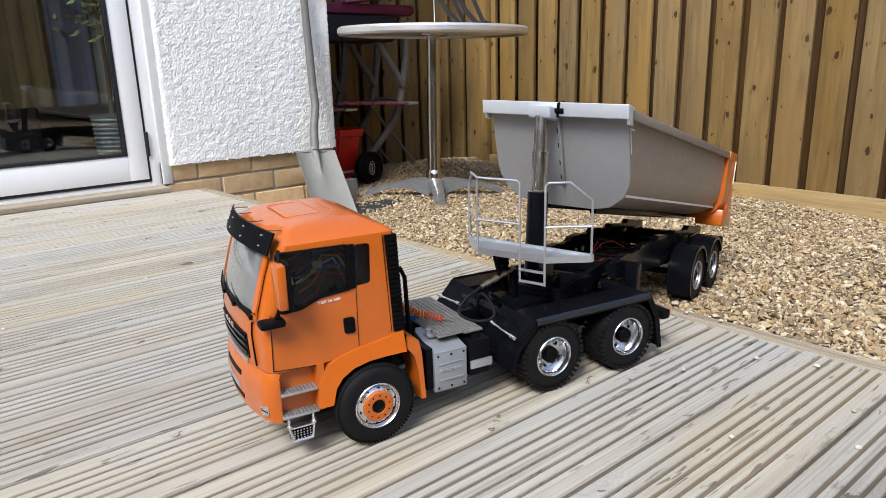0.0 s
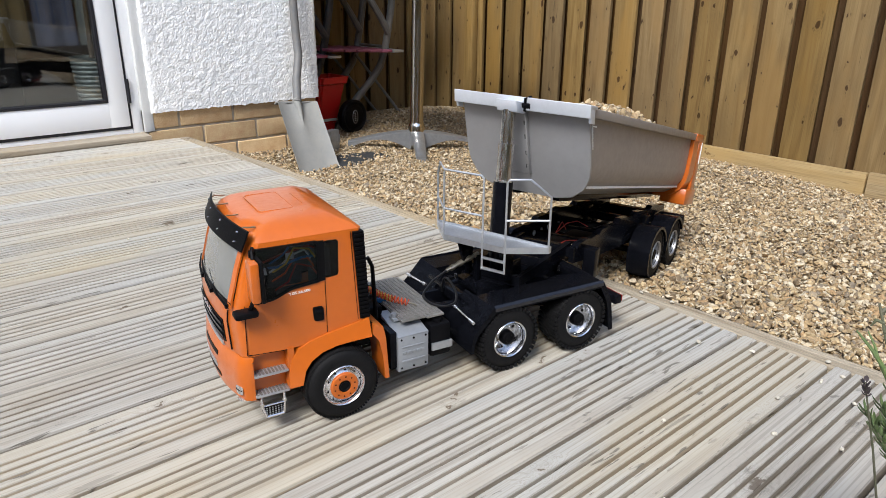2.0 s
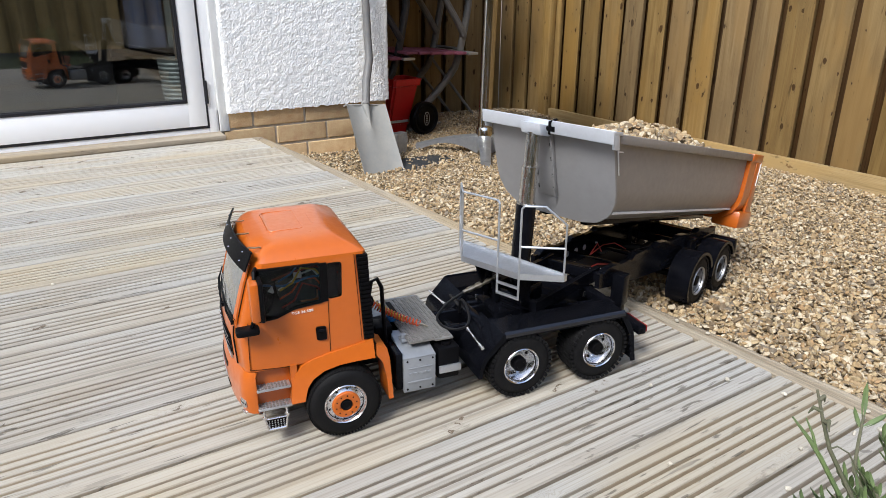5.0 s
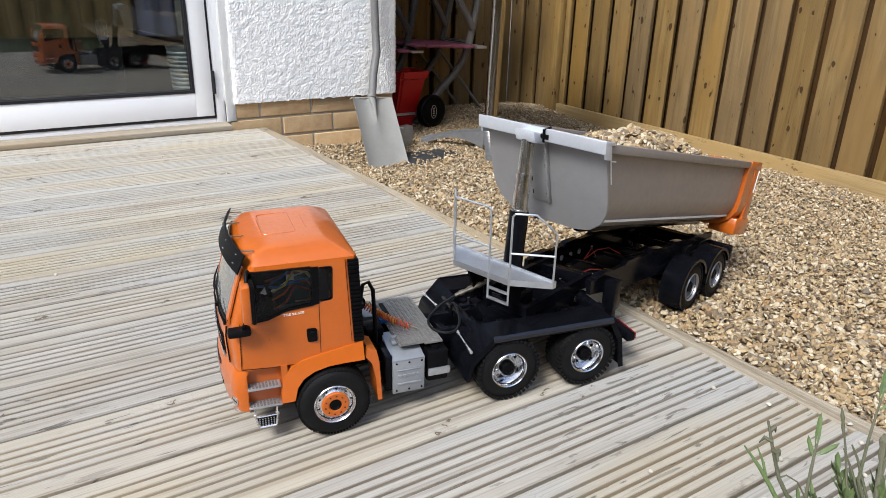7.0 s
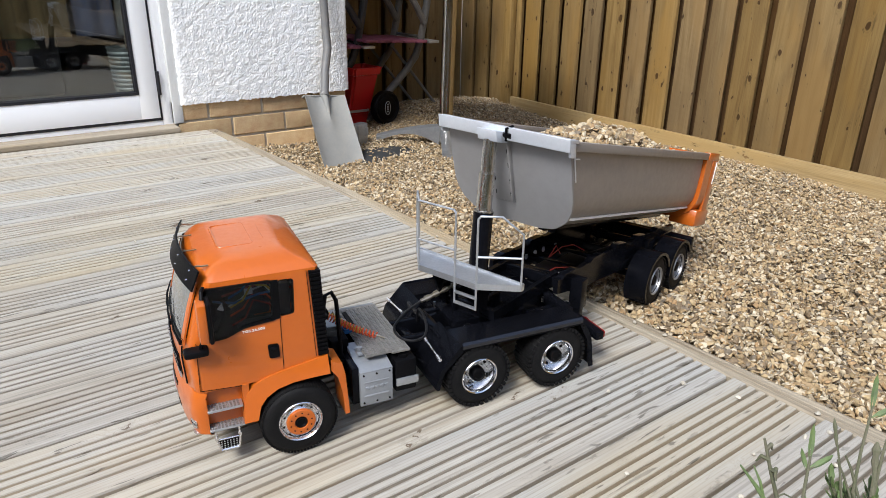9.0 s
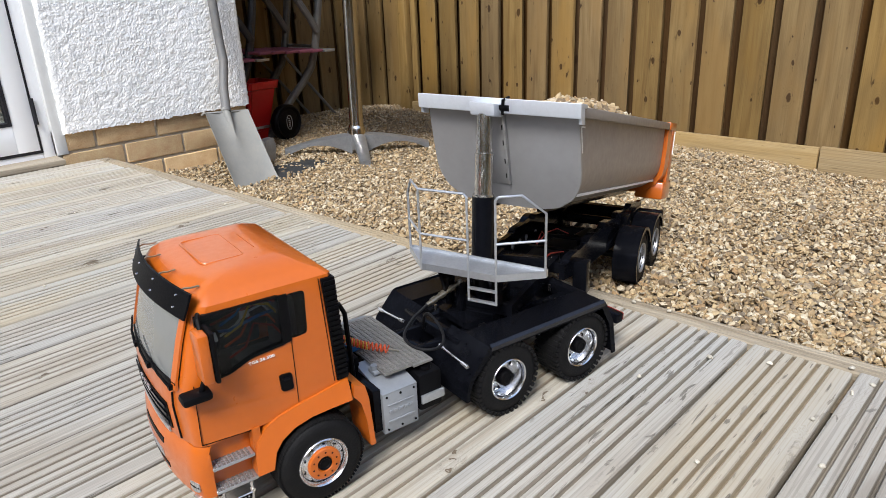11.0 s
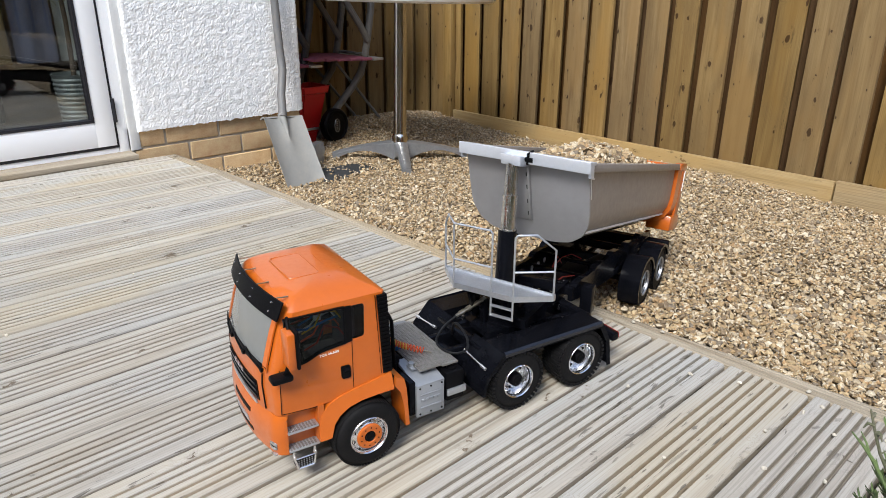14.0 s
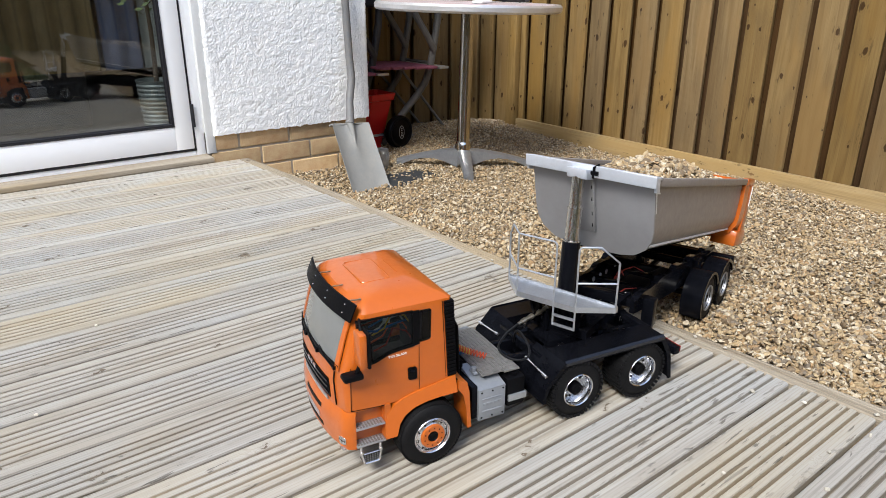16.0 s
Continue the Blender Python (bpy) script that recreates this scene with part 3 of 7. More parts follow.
stone_cloud("gravel_distant", beyond, 1, M_STONES, "cream and brown loose shingle", (0.0070, 0.0166))
stone_cloud("gravel_aside", rest, 1, M_STONES, "cream and brown loose shingle", (0.012, 0.026))
bm = bmesh.new()
bmesh.ops.create_grid(bm, x_segments=14, y_segments=12, size=1.0)
for v in bm.verts:
    x, y = 1.93 + v.co.x * 0.13, 3.56 + v.co.y * 0.085
    v.co = Vector((x, y, ground_at(x, y) + 0.001 + 0.005 * noise.noise((x * 40, y * 40, 0))))
solo("weed_membrane", bm, M_MEMBRANE, "dark weed membrane bared in the shingle", "membrane", "structure")

# ---- house ----
WALL_Y = 3.862
bm = bmesh.new()
nx, nz = 320, 400
x0, x1, z0, z1 = 1.226, 1.935, 0.088, 1.0
rows = []
for i in range(nx + 1):
    x = x0 + (x1 - x0) * i / nx
    col = []
    for j in range(nz + 1):
        z = z0 + (z1 - z0) * j / nz
        if j == 0:
            z += 0.007 * noise.noise((x * 38, 0, 5)) + 0.003 * noise.noise((x * 110, 0, 9))
        p = (x + 0.004 * noise.noise((x * 60, z * 60, 3)), z + 0.004 * noise.noise((x * 60, z * 60, 7)), 0)
        near = noise.voronoi((p[0] * 135, p[1] * 135, 0.3))[0][0]
        fine = noise.voronoi((p[0] * 260, p[1] * 260, 2.7))[0][0]
        d = 0.0027 * (0.5 - near) + 0.0016 * (0.45 - fine) + 0.0018 * noise.noise((x * 45, z * 45, 4)) + 0.0016 * noise.noise((x * 330, z * 330, 8))
        edge = min(1.0, (x - x0) / 0.012, (x1 - x) / 0.008)
        col.append(bm.verts.new((x + 0.003 * noise.noise((x * 90, z * 90, 11)), WALL_Y - d * max(edge, 0.3) - 0.004 * edge, z)))
    rows.append(col)
for A, B in zip(rows, rows[1:]):
    for j in range(nz):
        bm.faces.new((A[j], B[j], B[j + 1], A[j + 1]))
for col, yy in ((rows[0], WALL_Y + 0.05), (rows[-1], WALL_Y + 0.3)):
    back = [bm.verts.new((v.co.x, yy, v.co.z)) for v in col]
    for j in range(nz):
        bm.faces.new((col[j], col[j + 1], back[j + 1], back[j]))
low = [r[0] for r in rows]
back = [bm.verts.new((v.co.x, WALL_Y + 0.03, v.co.z)) for v in low]
for k in range(nx):
    bm.faces.new((low[k], back[k], back[k + 1], low[k + 1]))
solo("wall_render", bm, M_RENDER, "white roughcast render on the house wall", "wall", "structure", smooth=1.4)
bm = bmesh.new()
# Unseen upper wall, raised to 5 m so it shades the fence corner.
box(bm, 1.226, 1.933, WALL_Y - 0.003, 4.12, 1.0, 5.0)
box(bm, 1.226, 1.930, WALL_Y + 0.032, 4.12, 0.02, 1.0)
box(bm, 1.90, 1.932, WALL_Y + 0.30, 9.0, -0.3, 5.0)
box(bm, -2.8, 1.93, 8.8, 9.0, -0.3, 5.0)
box(bm, -2.8, -2.6, 4.12, 8.8, -0.3, 5.0)
solo("wall_house", bm, M_RENDER, "white rendered house wall", "wall", "structure")
bm = bmesh.new()
prism(bm, [(3.60, 5.0), (6.45, 6.7), (9.25, 5.0), (9.25, 5.12), (6.45, 6.85), (3.60, 5.12)], 0, -2.95, 2.1)
prism(bm, [(3.90, 5.0), (8.95, 5.0), (6.45, 6.6)], 0, -2.8, 1.93)
solo("roof_house", bm, M_SLATE, "dark slate pitched roof of the house", "roof", "structure")
bm = bmesh.new()
# Unseen wall above the door, taken to the same added height.
box(bm, -2.8, 1.226, 3.87, 4.12, 2.14, 5.0)
box(bm, -2.8, -1.30, 3.87, 4.12, -0.3, 2.14)
solo("wall_house_2", bm, M_RENDER, "white rendered house wall", "wall", "structure")

plinth = thing("wall_plinth", "buff brick plinth under the render", "brick plinth", kind="structure")
bm = bmesh.new()
box(bm, 1.196, 1.926, WALL_Y + 0.016, 4.12, -0.35, 0.10)
part("mortar", bm, M_MORTAR, plinth)


def brick_mesh(length, high, seed):
    rnd = random.Random(seed)
    bm = bmesh.new()
    box(bm, 0, length, 0, 0.06, 0, high, bevel=0.0028)
    for v in bm.verts:
        v.co += Vector([rnd.uniform(-0.0008, 0.0008) for _ in range(3)])
    return bm


COURSES = [(0.028, 0.0665, (1.192, 1.328, 1.545, 1.765, 1.930)), (-0.0505, 0.068, (1.192, 1.205, 1.418, 1.640, 1.860, 1.930)), (-0.129, 0.068, (1.192, 1.330, 1.550, 1.775, 1.930)), (-0.2065, 0.068, (1.192, 1.418, 1.640, 1.860, 1.930))]
for k, (z, high, ends) in enumerate(COURSES):
    for a, b in zip(ends, ends[1:]):
        if b - a < 0.03:
            continue
        br = part("brick", brick_mesh(b - a - 0.010, high, int(a * 1000) + k), M_BRICK, plinth, smooth=0.5)
        br.location = (a + 0.005, WALL_Y + 0.010, z + 0.001)

# ---- glazed door ----
door = thing("door_1", "white plastic glazed patio door, shut", "door", kind="structure")
DY = 3.895
bm = bmesh.new()
box(bm, 1.160, 1.200, DY - 0.006, DY + 0.07, 0.0, 2.14, 0.004)
box(bm, -1.30, 1.160, DY - 0.006, DY + 0.07, 0.004, 0.036, 0.004)
box(bm, -1.30, 1.160, DY - 0.006, DY + 0.07, 2.09, 2.14, 0.004)
part("outer_frame", bm, M_PVC, door)
bm = bmesh.new()
box(bm, 1.196, 1.232, DY - 0.026, DY + 0.07, 0.02, 2.14, 0.003)
part("reveal_strip", bm, M_REVEAL, door)
bm = bmesh.new()
for a, b, c, d in ((1.087, 1.153, 0.046, 2.08), (-0.05, 1.087, 0.046, 0.137), (-0.05, 1.087, 1.99, 2.08), (-0.12, -0.05, 0.046, 2.08), (-1.26, -0.13, 0.046, 0.137), (-1.26, -1.19, 0.137, 2.08), (-0.19, -0.13, 0.137, 2.08)):
    box(bm, a, b, DY - 0.012, DY + 0.045, c, d, 0.0015)
part("leaf_frame", bm, M_PVC, door)
bm = bmesh.new()
box(bm, 1.153, 1.161, DY - 0.008, DY + 0.03, 0.036, 2.09)
box(bm, -1.30, 1.153, DY - 0.009, DY + 0.03, 0.036, 0.0465)
part("outer_seal", bm, M_SEAL, door)
bm = bmesh.new()
box(bm, 1.078, 1.0875, DY - 0.0145, DY + 0.02, 0.136, 1.99)
box(bm, -0.05, 1.078, DY - 0.0145, DY + 0.02, 0.136, 0.146)
part("glazing_seal", bm, M_SEAL, door)
bm = bmesh.new()
box(bm, -0.05, 1.080, DY + 0.002, DY + 0.006, 0.14, 1.995)
part("pane", bm, M_GLASSPANE, door).visible_shadow = False
bm = bmesh.new()
box(bm, -1.19, -0.19, DY + 0.002, DY + 0.006, 0.137, 1.995)
part("pane", bm, M_GLASSPANE, door).visible_shadow = False
bm = bmesh.new()
rod(bm, (1.160, DY - 0.014, 0.130), (1.160, DY - 0.014, 0.215), 0.006)
part("hinge", bm, M_SEAL, door, "black hinge pin")
bm = bmesh.new()
box(bm, -2.6, 1.196, 3.803, DY - 0.006, 0.0, 0.019, 0.003)
solo("door_sill", bm, M_SILL, "pale timber sill board under the door", "sill", "structure")

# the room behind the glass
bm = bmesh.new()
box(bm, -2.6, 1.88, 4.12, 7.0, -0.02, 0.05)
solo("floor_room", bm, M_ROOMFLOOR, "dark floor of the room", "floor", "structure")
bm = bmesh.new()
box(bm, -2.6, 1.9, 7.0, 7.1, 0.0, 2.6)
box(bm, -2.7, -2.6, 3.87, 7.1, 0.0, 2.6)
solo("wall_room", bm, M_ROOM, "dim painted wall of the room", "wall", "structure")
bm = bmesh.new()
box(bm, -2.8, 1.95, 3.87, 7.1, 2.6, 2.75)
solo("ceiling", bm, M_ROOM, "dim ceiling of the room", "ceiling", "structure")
planter = thing("zinc_planter", "ribbed zinc planter with a bare tree inside the glass door", "planter", at=(1.165, 4.30, 0.05))
planter.scale = (0.82, 0.82, 0.82)
bm = bmesh.new()
prof = [(0.0, 0.0), (0.082, 0.0)]
for i in range(11):
    z = 0.012 + i * 0.0215
    r = 0.083 + 0.0012 * i
    prof += [(r, z), (r + 0.006, z + 0.006), (r + 0.006, z + 0.011), (r, z + 0.017)]
prof += [(0.1, 0.255), (0.104, 0.262), (0.097, 0.262), (0.094, 0.235), (0.0, 0.235)]
lathe(bm, prof, 32, "Z")
part("pot", bm, M_ZINC, planter)
bm = bmesh.new()
tube(bm, [(0.0, 0, 0.23), (0.008, 0.004, 0.5), (-0.006, 0.0, 0.85), (0.012, 0.01, 1.25)], [0.013, 0.011, 0.009, 0.005])
for k in range(16):
    a, z = k * 2.4, 0.62 + 0.04 * k
    tube(bm, [(0, 0, z), (0.07 * math.cos(a), 0.07 * math.sin(a), z + 0.05), (0.17 * math.cos(a), 0.17 * math.sin(a), z + 0.07)], [0.004, 0.003, 0.0015], 5)
part("trunk", bm, M_BARK, planter)
bm = bmesh.new()
rnd = random.Random(4)
for k in range(300):
    a, z, r = rnd.uniform(0, 6.3), rnd.uniform(0.6, 1.4), rnd.uniform(0.03, 0.22)
    c = Vector((r * math.cos(a), r * math.sin(a), z))
    d = Vector((rnd.uniform(-1, 1), rnd.uniform(-1, 1), rnd.uniform(-0.6, 0.3))).normalized()
    s = d.orthogonal().normalized() * 0.011
    bm.faces.new([bm.verts.new(p) for p in (c, c + d * 0.022 + s, c + d * 0.05, c + d * 0.022 - s)])
part("foliage", bm, M_LEAF, planter, "small green leaves")


def curtain(x0, x1, mat, label):
    """Hanging sheet in even folds, in place of colours mirrored by the glass."""
    bm = bmesh.new()
    n = max(8, int((x1 - x0) / 0.006))
    pairs = []
    for i in range(n + 1):
        x = x0 + (x1 - x0) * i / n
        y = 4.43 + 0.005 * math.sin(x * 75)
        pairs.append([bm.verts.new(p) for p in ((x, y, 0.30), (x, y, 2.3), (x, y + 0.003, 2.3), (x, y + 0.003, 0.30))])
    for A, B in zip(pairs, pairs[1:]):
        for k in range(4):
            bm.faces.new((A[k], B[k], B[(k + 1) % 4], A[(k + 1) % 4]))
    bm.faces.new(pairs[0])
    bm.faces.new(pairs[-1])
    return solo("curtain", bm, mat, label, "curtain", group="curtains in the room", smooth=1.0)


# Sheets added behind the glass; brown and blue replace reflections of the garden.
curtain(0.40, 0.985, M_MIRRORED_BROWN, "olive brown hanging sheet standing in for a reflected fence")
curtain(1.005, 1.155, M_MIRRORED_BLUE, "dark blue hanging sheet standing in for a reflection")
curtain(1.165, 1.42, M_SHEET_PALE, "pale grey green sheet hanging in the room")
bm = bmesh.new()
box(bm, 0.25, 0.95, 4.55, 4.62, 0.05, 0.38, 0.02, m=None)
solo("bench", bm, M_CHAIR_DARK, "dark low bench in the dim room", "bench")

# ---- fences ----
def fence_board(w, high, thick, seed):
    rnd = random.Random(seed)
    bm = bmesh.new()
    box(bm, -w / 2, w / 2, 0, thick, 0, high, bevel=0.0035)
    for v in bm.verts:
        v.co.x += rnd.uniform(-0.0012, 0.0012)
    return bm


BOARDS = [mesh_of(fence_board(w, 2.1, 0.022, i), "board", M_FENCE, 0.5) for i, w in enumerate((0.109, 0.107, 0.111, 0.108))]
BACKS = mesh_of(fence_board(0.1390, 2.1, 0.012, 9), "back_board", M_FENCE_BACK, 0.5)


def fence_run(name, start, direction, face, count, phase, low=-0.2):
    """Lapped upright boards with narrow recessed boards between them; face: the way the near side looks."""
    run = thing(name, "brown lapped board timber fence", "fence", kind="structure")
    d, f = Vector(direction), Vector(face)
    turn = math.atan2(d.y, d.x)
    flip = 0.0 if Vector((-math.sin(turn), math.cos(turn), 0)).dot(f) < 0 else math.pi
    for i in range(count):
        p = Vector(start) + d * (phase + i * 0.1395)
        ob = new("board", BOARDS[(i * 7) % 4])
        ob.parent = run
        lean = random.uniform(-0.004, 0.004)
        ob.matrix_basis = Matrix.Translation((p.x, p.y, low)) @ Euler((0, lean, turn + flip)).to_matrix().to_4x4()
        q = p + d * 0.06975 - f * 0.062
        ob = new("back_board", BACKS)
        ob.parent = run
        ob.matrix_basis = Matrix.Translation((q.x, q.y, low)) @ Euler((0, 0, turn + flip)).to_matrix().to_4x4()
    bm = bmesh.new()
    a, b = Vector(start) - f * 0.100, Vector(start) + d * (count * 0.1395) - f * 0.100
    for z in (0.25, 1.2):
        u, v = min(a.x, b.x) - 0.015, max(a.x, b.x) + 0.015
        s, t = min(a.y, b.y) - 0.015, max(a.y, b.y) + 0.015
        box(bm, u, v, s, t, z, z + 0.08)
    part("rail", bm, M_FENCE_Y, run)
    return run


fence_run("fence", (3.13, 4.66, 0), (0, -1, 0), (-1, 0, 0), 50, 0.0885)
fence_run("fence_back", (3.10, 4.60, 0), (-1, 0, 0), (0, -1, 0), 12, 0.045)
fence_run("fence_south", (3.13, -2.25, 0), (-1, 0, 0), (0, 1, 0), 42, 0.05)
fence_run("fence_west", (-2.65, -2.25, 0), (0, 1, 0), (1, 0, 0), 44, 0.05)
for k, (a, b, z) in enumerate(((2.060, 4.13, -0.083), (-0.4, 2.054, -0.078), (-2.2, -0.406, -0.08))):
    bm = bmesh.new()
    box(bm, 3.102, 3.127, a, b, -0.30, z, 0.003)
    solo(f"gravel_board_{k + 1}", bm, M_FENCE_Y, "timber gravel board at the foot of the fence", "gravel board", "structure")
bm = bmesh.new()
box(bm, 3.085, 3.127, 4.135, 4.20, -0.3, 1.9, 0.004)
solo("fence_post", bm, M_FENCE, "square timber fence post", "fence post", "structure")

# ---- bistro table ----
TABLE = Matrix.Translation((2.275, 3.615, -0.140)) @ Matrix.Rotation(radians(1.2), 4, Vector((0.635, 0.77, 0)))
table = thing("garden_table", "round metal bistro table with pale slatted top on shingle", "table")
table.matrix_basis = TABLE
bm = bmesh.new()
lathe(bm, [(0.0, -0.008), (0.376, -0.008), (0.377, 0.002), (0.390, 0.003), (0.398, -0.006), (0.398, -0.022), (0.390, -0.030), (0.378, -0.028), (0.374, -0.020), (0.0, -0.020)], 72, "Z")
tabletop = part("tabletop", bm, M_TABLE, table)
tabletop.location = (0, 0, 0.708)
for k in range(11):
    y0, y1 = -0.374 + 0.0682 * k, -0.374 + 0.0682 * k + 0.060
    half = math.sqrt(max(0.0, 0.3735 ** 2 - max(abs(y0), abs(y1)) ** 2))
    if half > 0.03:
        bm = bmesh.new()
        box(bm, -half, half, y0, y1, -0.0075, 0.0015, 0.002, m=Matrix.Rotation(radians(-39.5), 4, "Z"))
        part("slat", bm, M_SLAT, tabletop, "faded pinkish white slat")
bm = bmesh.new()
lathe(bm, [(0.0, 0.02), (0.036, 0.02), (0.036, 0.10), (0.031, 0.112), (0.0285, 0.12), (0.0285, 0.688), (0.06, 0.680), (0.06, 0.690), (0.0, 0.690)], 32, "Z")
part("pole", bm, M_POLE, table)
for k in range(4):
    a = radians(-34.5 + 90 * k)
    bm = bmesh.new()
    n = 9
    top, bot = [], []
    for i in range(n):
        s = i / (n - 1)
        r = 0.028 + 0.275 * s
        zt = 0.082 - 0.050 * s ** 1.6
        zb = max(0.0, 0.045 * (1 - (2 * s - 1) ** 2) - 0.002) if s < 0.98 else 0.0
        w = 0.030 - 0.010 * s
        top.append((r, zt, w))
        bot.append((r, min(zb, zt - 0.014), w))
    L4 = [[bm.verts.new(q) for q in ((r, -w, zt - 0.006), (r, -w * 0.45, zt), (r, w * 0.45, zt), (r, w, zt - 0.006), (r, w, zb), (r, -w, zb))] for (r, zt, w), (_, zb, _) in zip(top, bot)]
    for A, B in zip(L4, L4[1:]):
        for j in range(6):
            bm.faces.new((A[j], A[(j + 1) % 6], B[(j + 1) % 6], B[j]))
    bm.faces.new(L4[0])
    bm.faces.new(list(reversed(L4[-1])))
    bmesh.ops.rotate(bm, verts=bm.verts, matrix=Matrix.Rotation(a, 3, "Z"))
    part("foot", bm, M_FOOT, table, "cast grey metal foot")

# folded chairs piled on the table
def on_top(x, y):
    """The tabletop's height above a place in the plan."""
    n, c = TABLE.to_3x3() @ Vector((0, 0, 1)), TABLE @ Vector((0, 0, 0.7110))
    return c.z - (n.x * (x - c.x) + n.y * (y - c.y)) / n.z


stack = thing("folding_chair", "dark folding chair laid upside down on the bistro table", "chair", group="garden chairs", at=(2.46, 3.60, on_top(2.46, 3.60)))
for s in (-1, 1):
    bm = bmesh.new()
    tube(bm, [(0.08, 0.05 * s, 0.010), (0.02, 0.05 * s, 0.022), (-0.05, 0.055 * s, 0.075), (-0.13, 0.06 * s, 0.18), (-0.20, 0.065 * s, 0.32)], 0.011)
    part("leg", bm, M_CHAIR_DARK, stack)
    bm = bmesh.new()
    tube(bm, [(0.12, 0.06 * s, 0.010), (0.05, 0.06 * s, 0.030), (0.0, 0.06 * s, 0.11), (-0.06, 0.06 * s, 0.24), (-0.09, 0.06 * s, 0.36)], 0.009)
    part("leg", bm, M_CHAIR_DARK, stack)
bm = bmesh.new()
tube(bm, [(0.10, -0.07, 0.011), (0.10, 0.07, 0.011)], 0.010)
part("foot_bar", bm, M_CHAIR_DARK, stack)
pile = thing("folding_chair", "dark folded chair with pink slats lying on the cushions", "chair", group="garden chairs", at=(2.44, 4.26, 0.717), turn=-12)
for k in range(5):
    bm = bmesh.new()
    box(bm, -0.20, 0.30, -0.15 + 0.055 * k, -0.11 + 0.055 * k, 0.020, 0.032, 0.003, m=Matrix.Rotation(radians(-7), 4, "Y"))
    part("slat", bm, M_PINK, pile)
for s in (-0.13, 0.10):
    bm = bmesh.new()
    tube(bm, [(-0.16, s, 0.010), (-0.05, s, 0.05), (0.08, s, 0.16), (0.13, s, 0.30)], 0.012)
    part("leg", bm, M_CHAIR_DARK, pile)
    bm = bmesh.new()
    tube(bm, [(0.05, s + 0.02, 0.010), (0.02, s + 0.02, 0.06), (0.07, s + 0.02, 0.13), (0.20, s + 0.02, 0.26)], 0.011)
    part("leg", bm, M_CHAIR_DARK, pile)
bm = bmesh.new()
box(bm, -0.30, 0.05, -0.10, 0.13, 0.0, 0.10, 0.03)
cushion = solo("cushion", bm, M_CLOTH, "plum cloth cushion on the stacked chairs", "cushion")
cushion.location = (2.06, 4.30, 0.52)
bm = bmesh.new()
box(bm, -0.045, 0.045, -0.025, 0.025, 0.0, 0.012, 0.005)
solo("soap_dish", bm, M_STRIPE, "small white dish on the table", "dish").matrix_basis = pose(2.24, 3.46, on_top(2.24, 3.46), 0, 0, 20)


def folding_chair(at, turn, dark):
    frame = M_CHAIR_DARK if dark else M_CHAIR
    c = thing("folding_chair", "grey folding garden chair standing on the shingle" if not dark else "dark folding garden chair with black cushion on shingle", "chair", group="garden chairs", at=at, turn=turn)
    for s in (0.0, 0.25):
        bm = bmesh.new()
        tube(bm, [(-0.34, s, 0.0), (-0.29, s, 0.06), (-0.199, s, 0.152), (-0.105, s, 0.235), (-0.044, s, 0.305), (-0.010, s, 0.39), (0.011, s, 0.477), (0.040, s, 0.62), (0.055, s, 0.80)], 0.019, 10)
        part("back_leg", bm, frame, c)
        bm = bmesh.new()
        tube(bm, [(0.142, s + 0.025, 0.0), (-0.02, s + 0.025, 0.185), (-0.185, s + 0.025, 0.371)], 0.008, 8)
        part("stay", bm, frame, c)
        bm = bmesh.new()
        tube(bm, [(0.0, s - 0.02, 0.47), (-0.05, s - 0.02, 0.55), (-0.12, s - 0.02, 0.645), (-0.179, s - 0.02, 0.735), (-0.22, s - 0.02, 0.80)], 0.017, 10)
        part("front_leg", bm, frame, c)
        bm = bmesh.new()
        tube(bm, [(-0.30, s + 0.02, 0.014), (0.15, s + 0.02, 0.014)], 0.008, 8)
        part("runner", bm, frame, c)
    for k in range(6):
        bm = bmesh.new()
        box(bm, -0.40 + 0.076 * k, -0.335 + 0.076 * k, -0.09, 0.28, 0.395 - 0.004 * k, 0.408 - 0.004 * k, 0.003)
        part("seat_slat", bm, M_PINK if k < 5 else M_ALU, c)
    bm = bmesh.new()
    tube(bm, [(0.0, 0.0, 0.40), (0.0, 0.25, 0.40)], 0.008, 8)
    part("seat_rod", bm, frame, c)
    return c


folding_chair((2.62, 4.30, -0.155), 2, False)
folding_chair((2.24, 4.30, -0.165), -3, True)
bm = bmesh.new()
box(bm, -0.30, 0.16, -0.04, 0.26, 0.0, 0.13, 0.035)
solo("cushion", bm, M_CLOTH_DARK, "black and plum cushion piled on chairs", "cushion").matrix_basis = pose(2.40, 4.24, 0.537, 0, 0, 3)
bm = bmesh.new()
box(bm, -0.25, 0.30, -0.03, 0.2, 0.0, 0.05, 0.02)
solo("cushion", bm, M_CLOTH, "plum cloth cushion on the chair pile", "cushion").matrix_basis = pose(2.38, 4.24, 0.667, 0, 0, 3)

# ---- toy barrow and bucket ----
barrow = thing("toy_wheelbarrow", "red plastic tub with black wheel on shingle", "wheelbarrow", at=(2.20, 4.290, -0.155))
bm = bmesh.new()
prof = [(-0.09, -0.08), (0.05, -0.08), (0.05, 0.08), (-0.09, 0.08)]
rings = []
for z, s, ins in ((0.0, 0.74, 0), (0.012, 0.78, 0), (0.05, 0.82, 0), (0.052, 0.835, 0), (0.24, 1.0, 0), (0.244, 1.12, 0), (0.272, 1.15, 0), (0.276, 1.13, 0), (0.276, 1.0, 0), (0.03, 0.76, 0)):
    rings.append([bm.verts.new(((x + 0.02) * s - 0.02 + 0.055 * z / 0.28, y * s, z)) for x, y in prof])
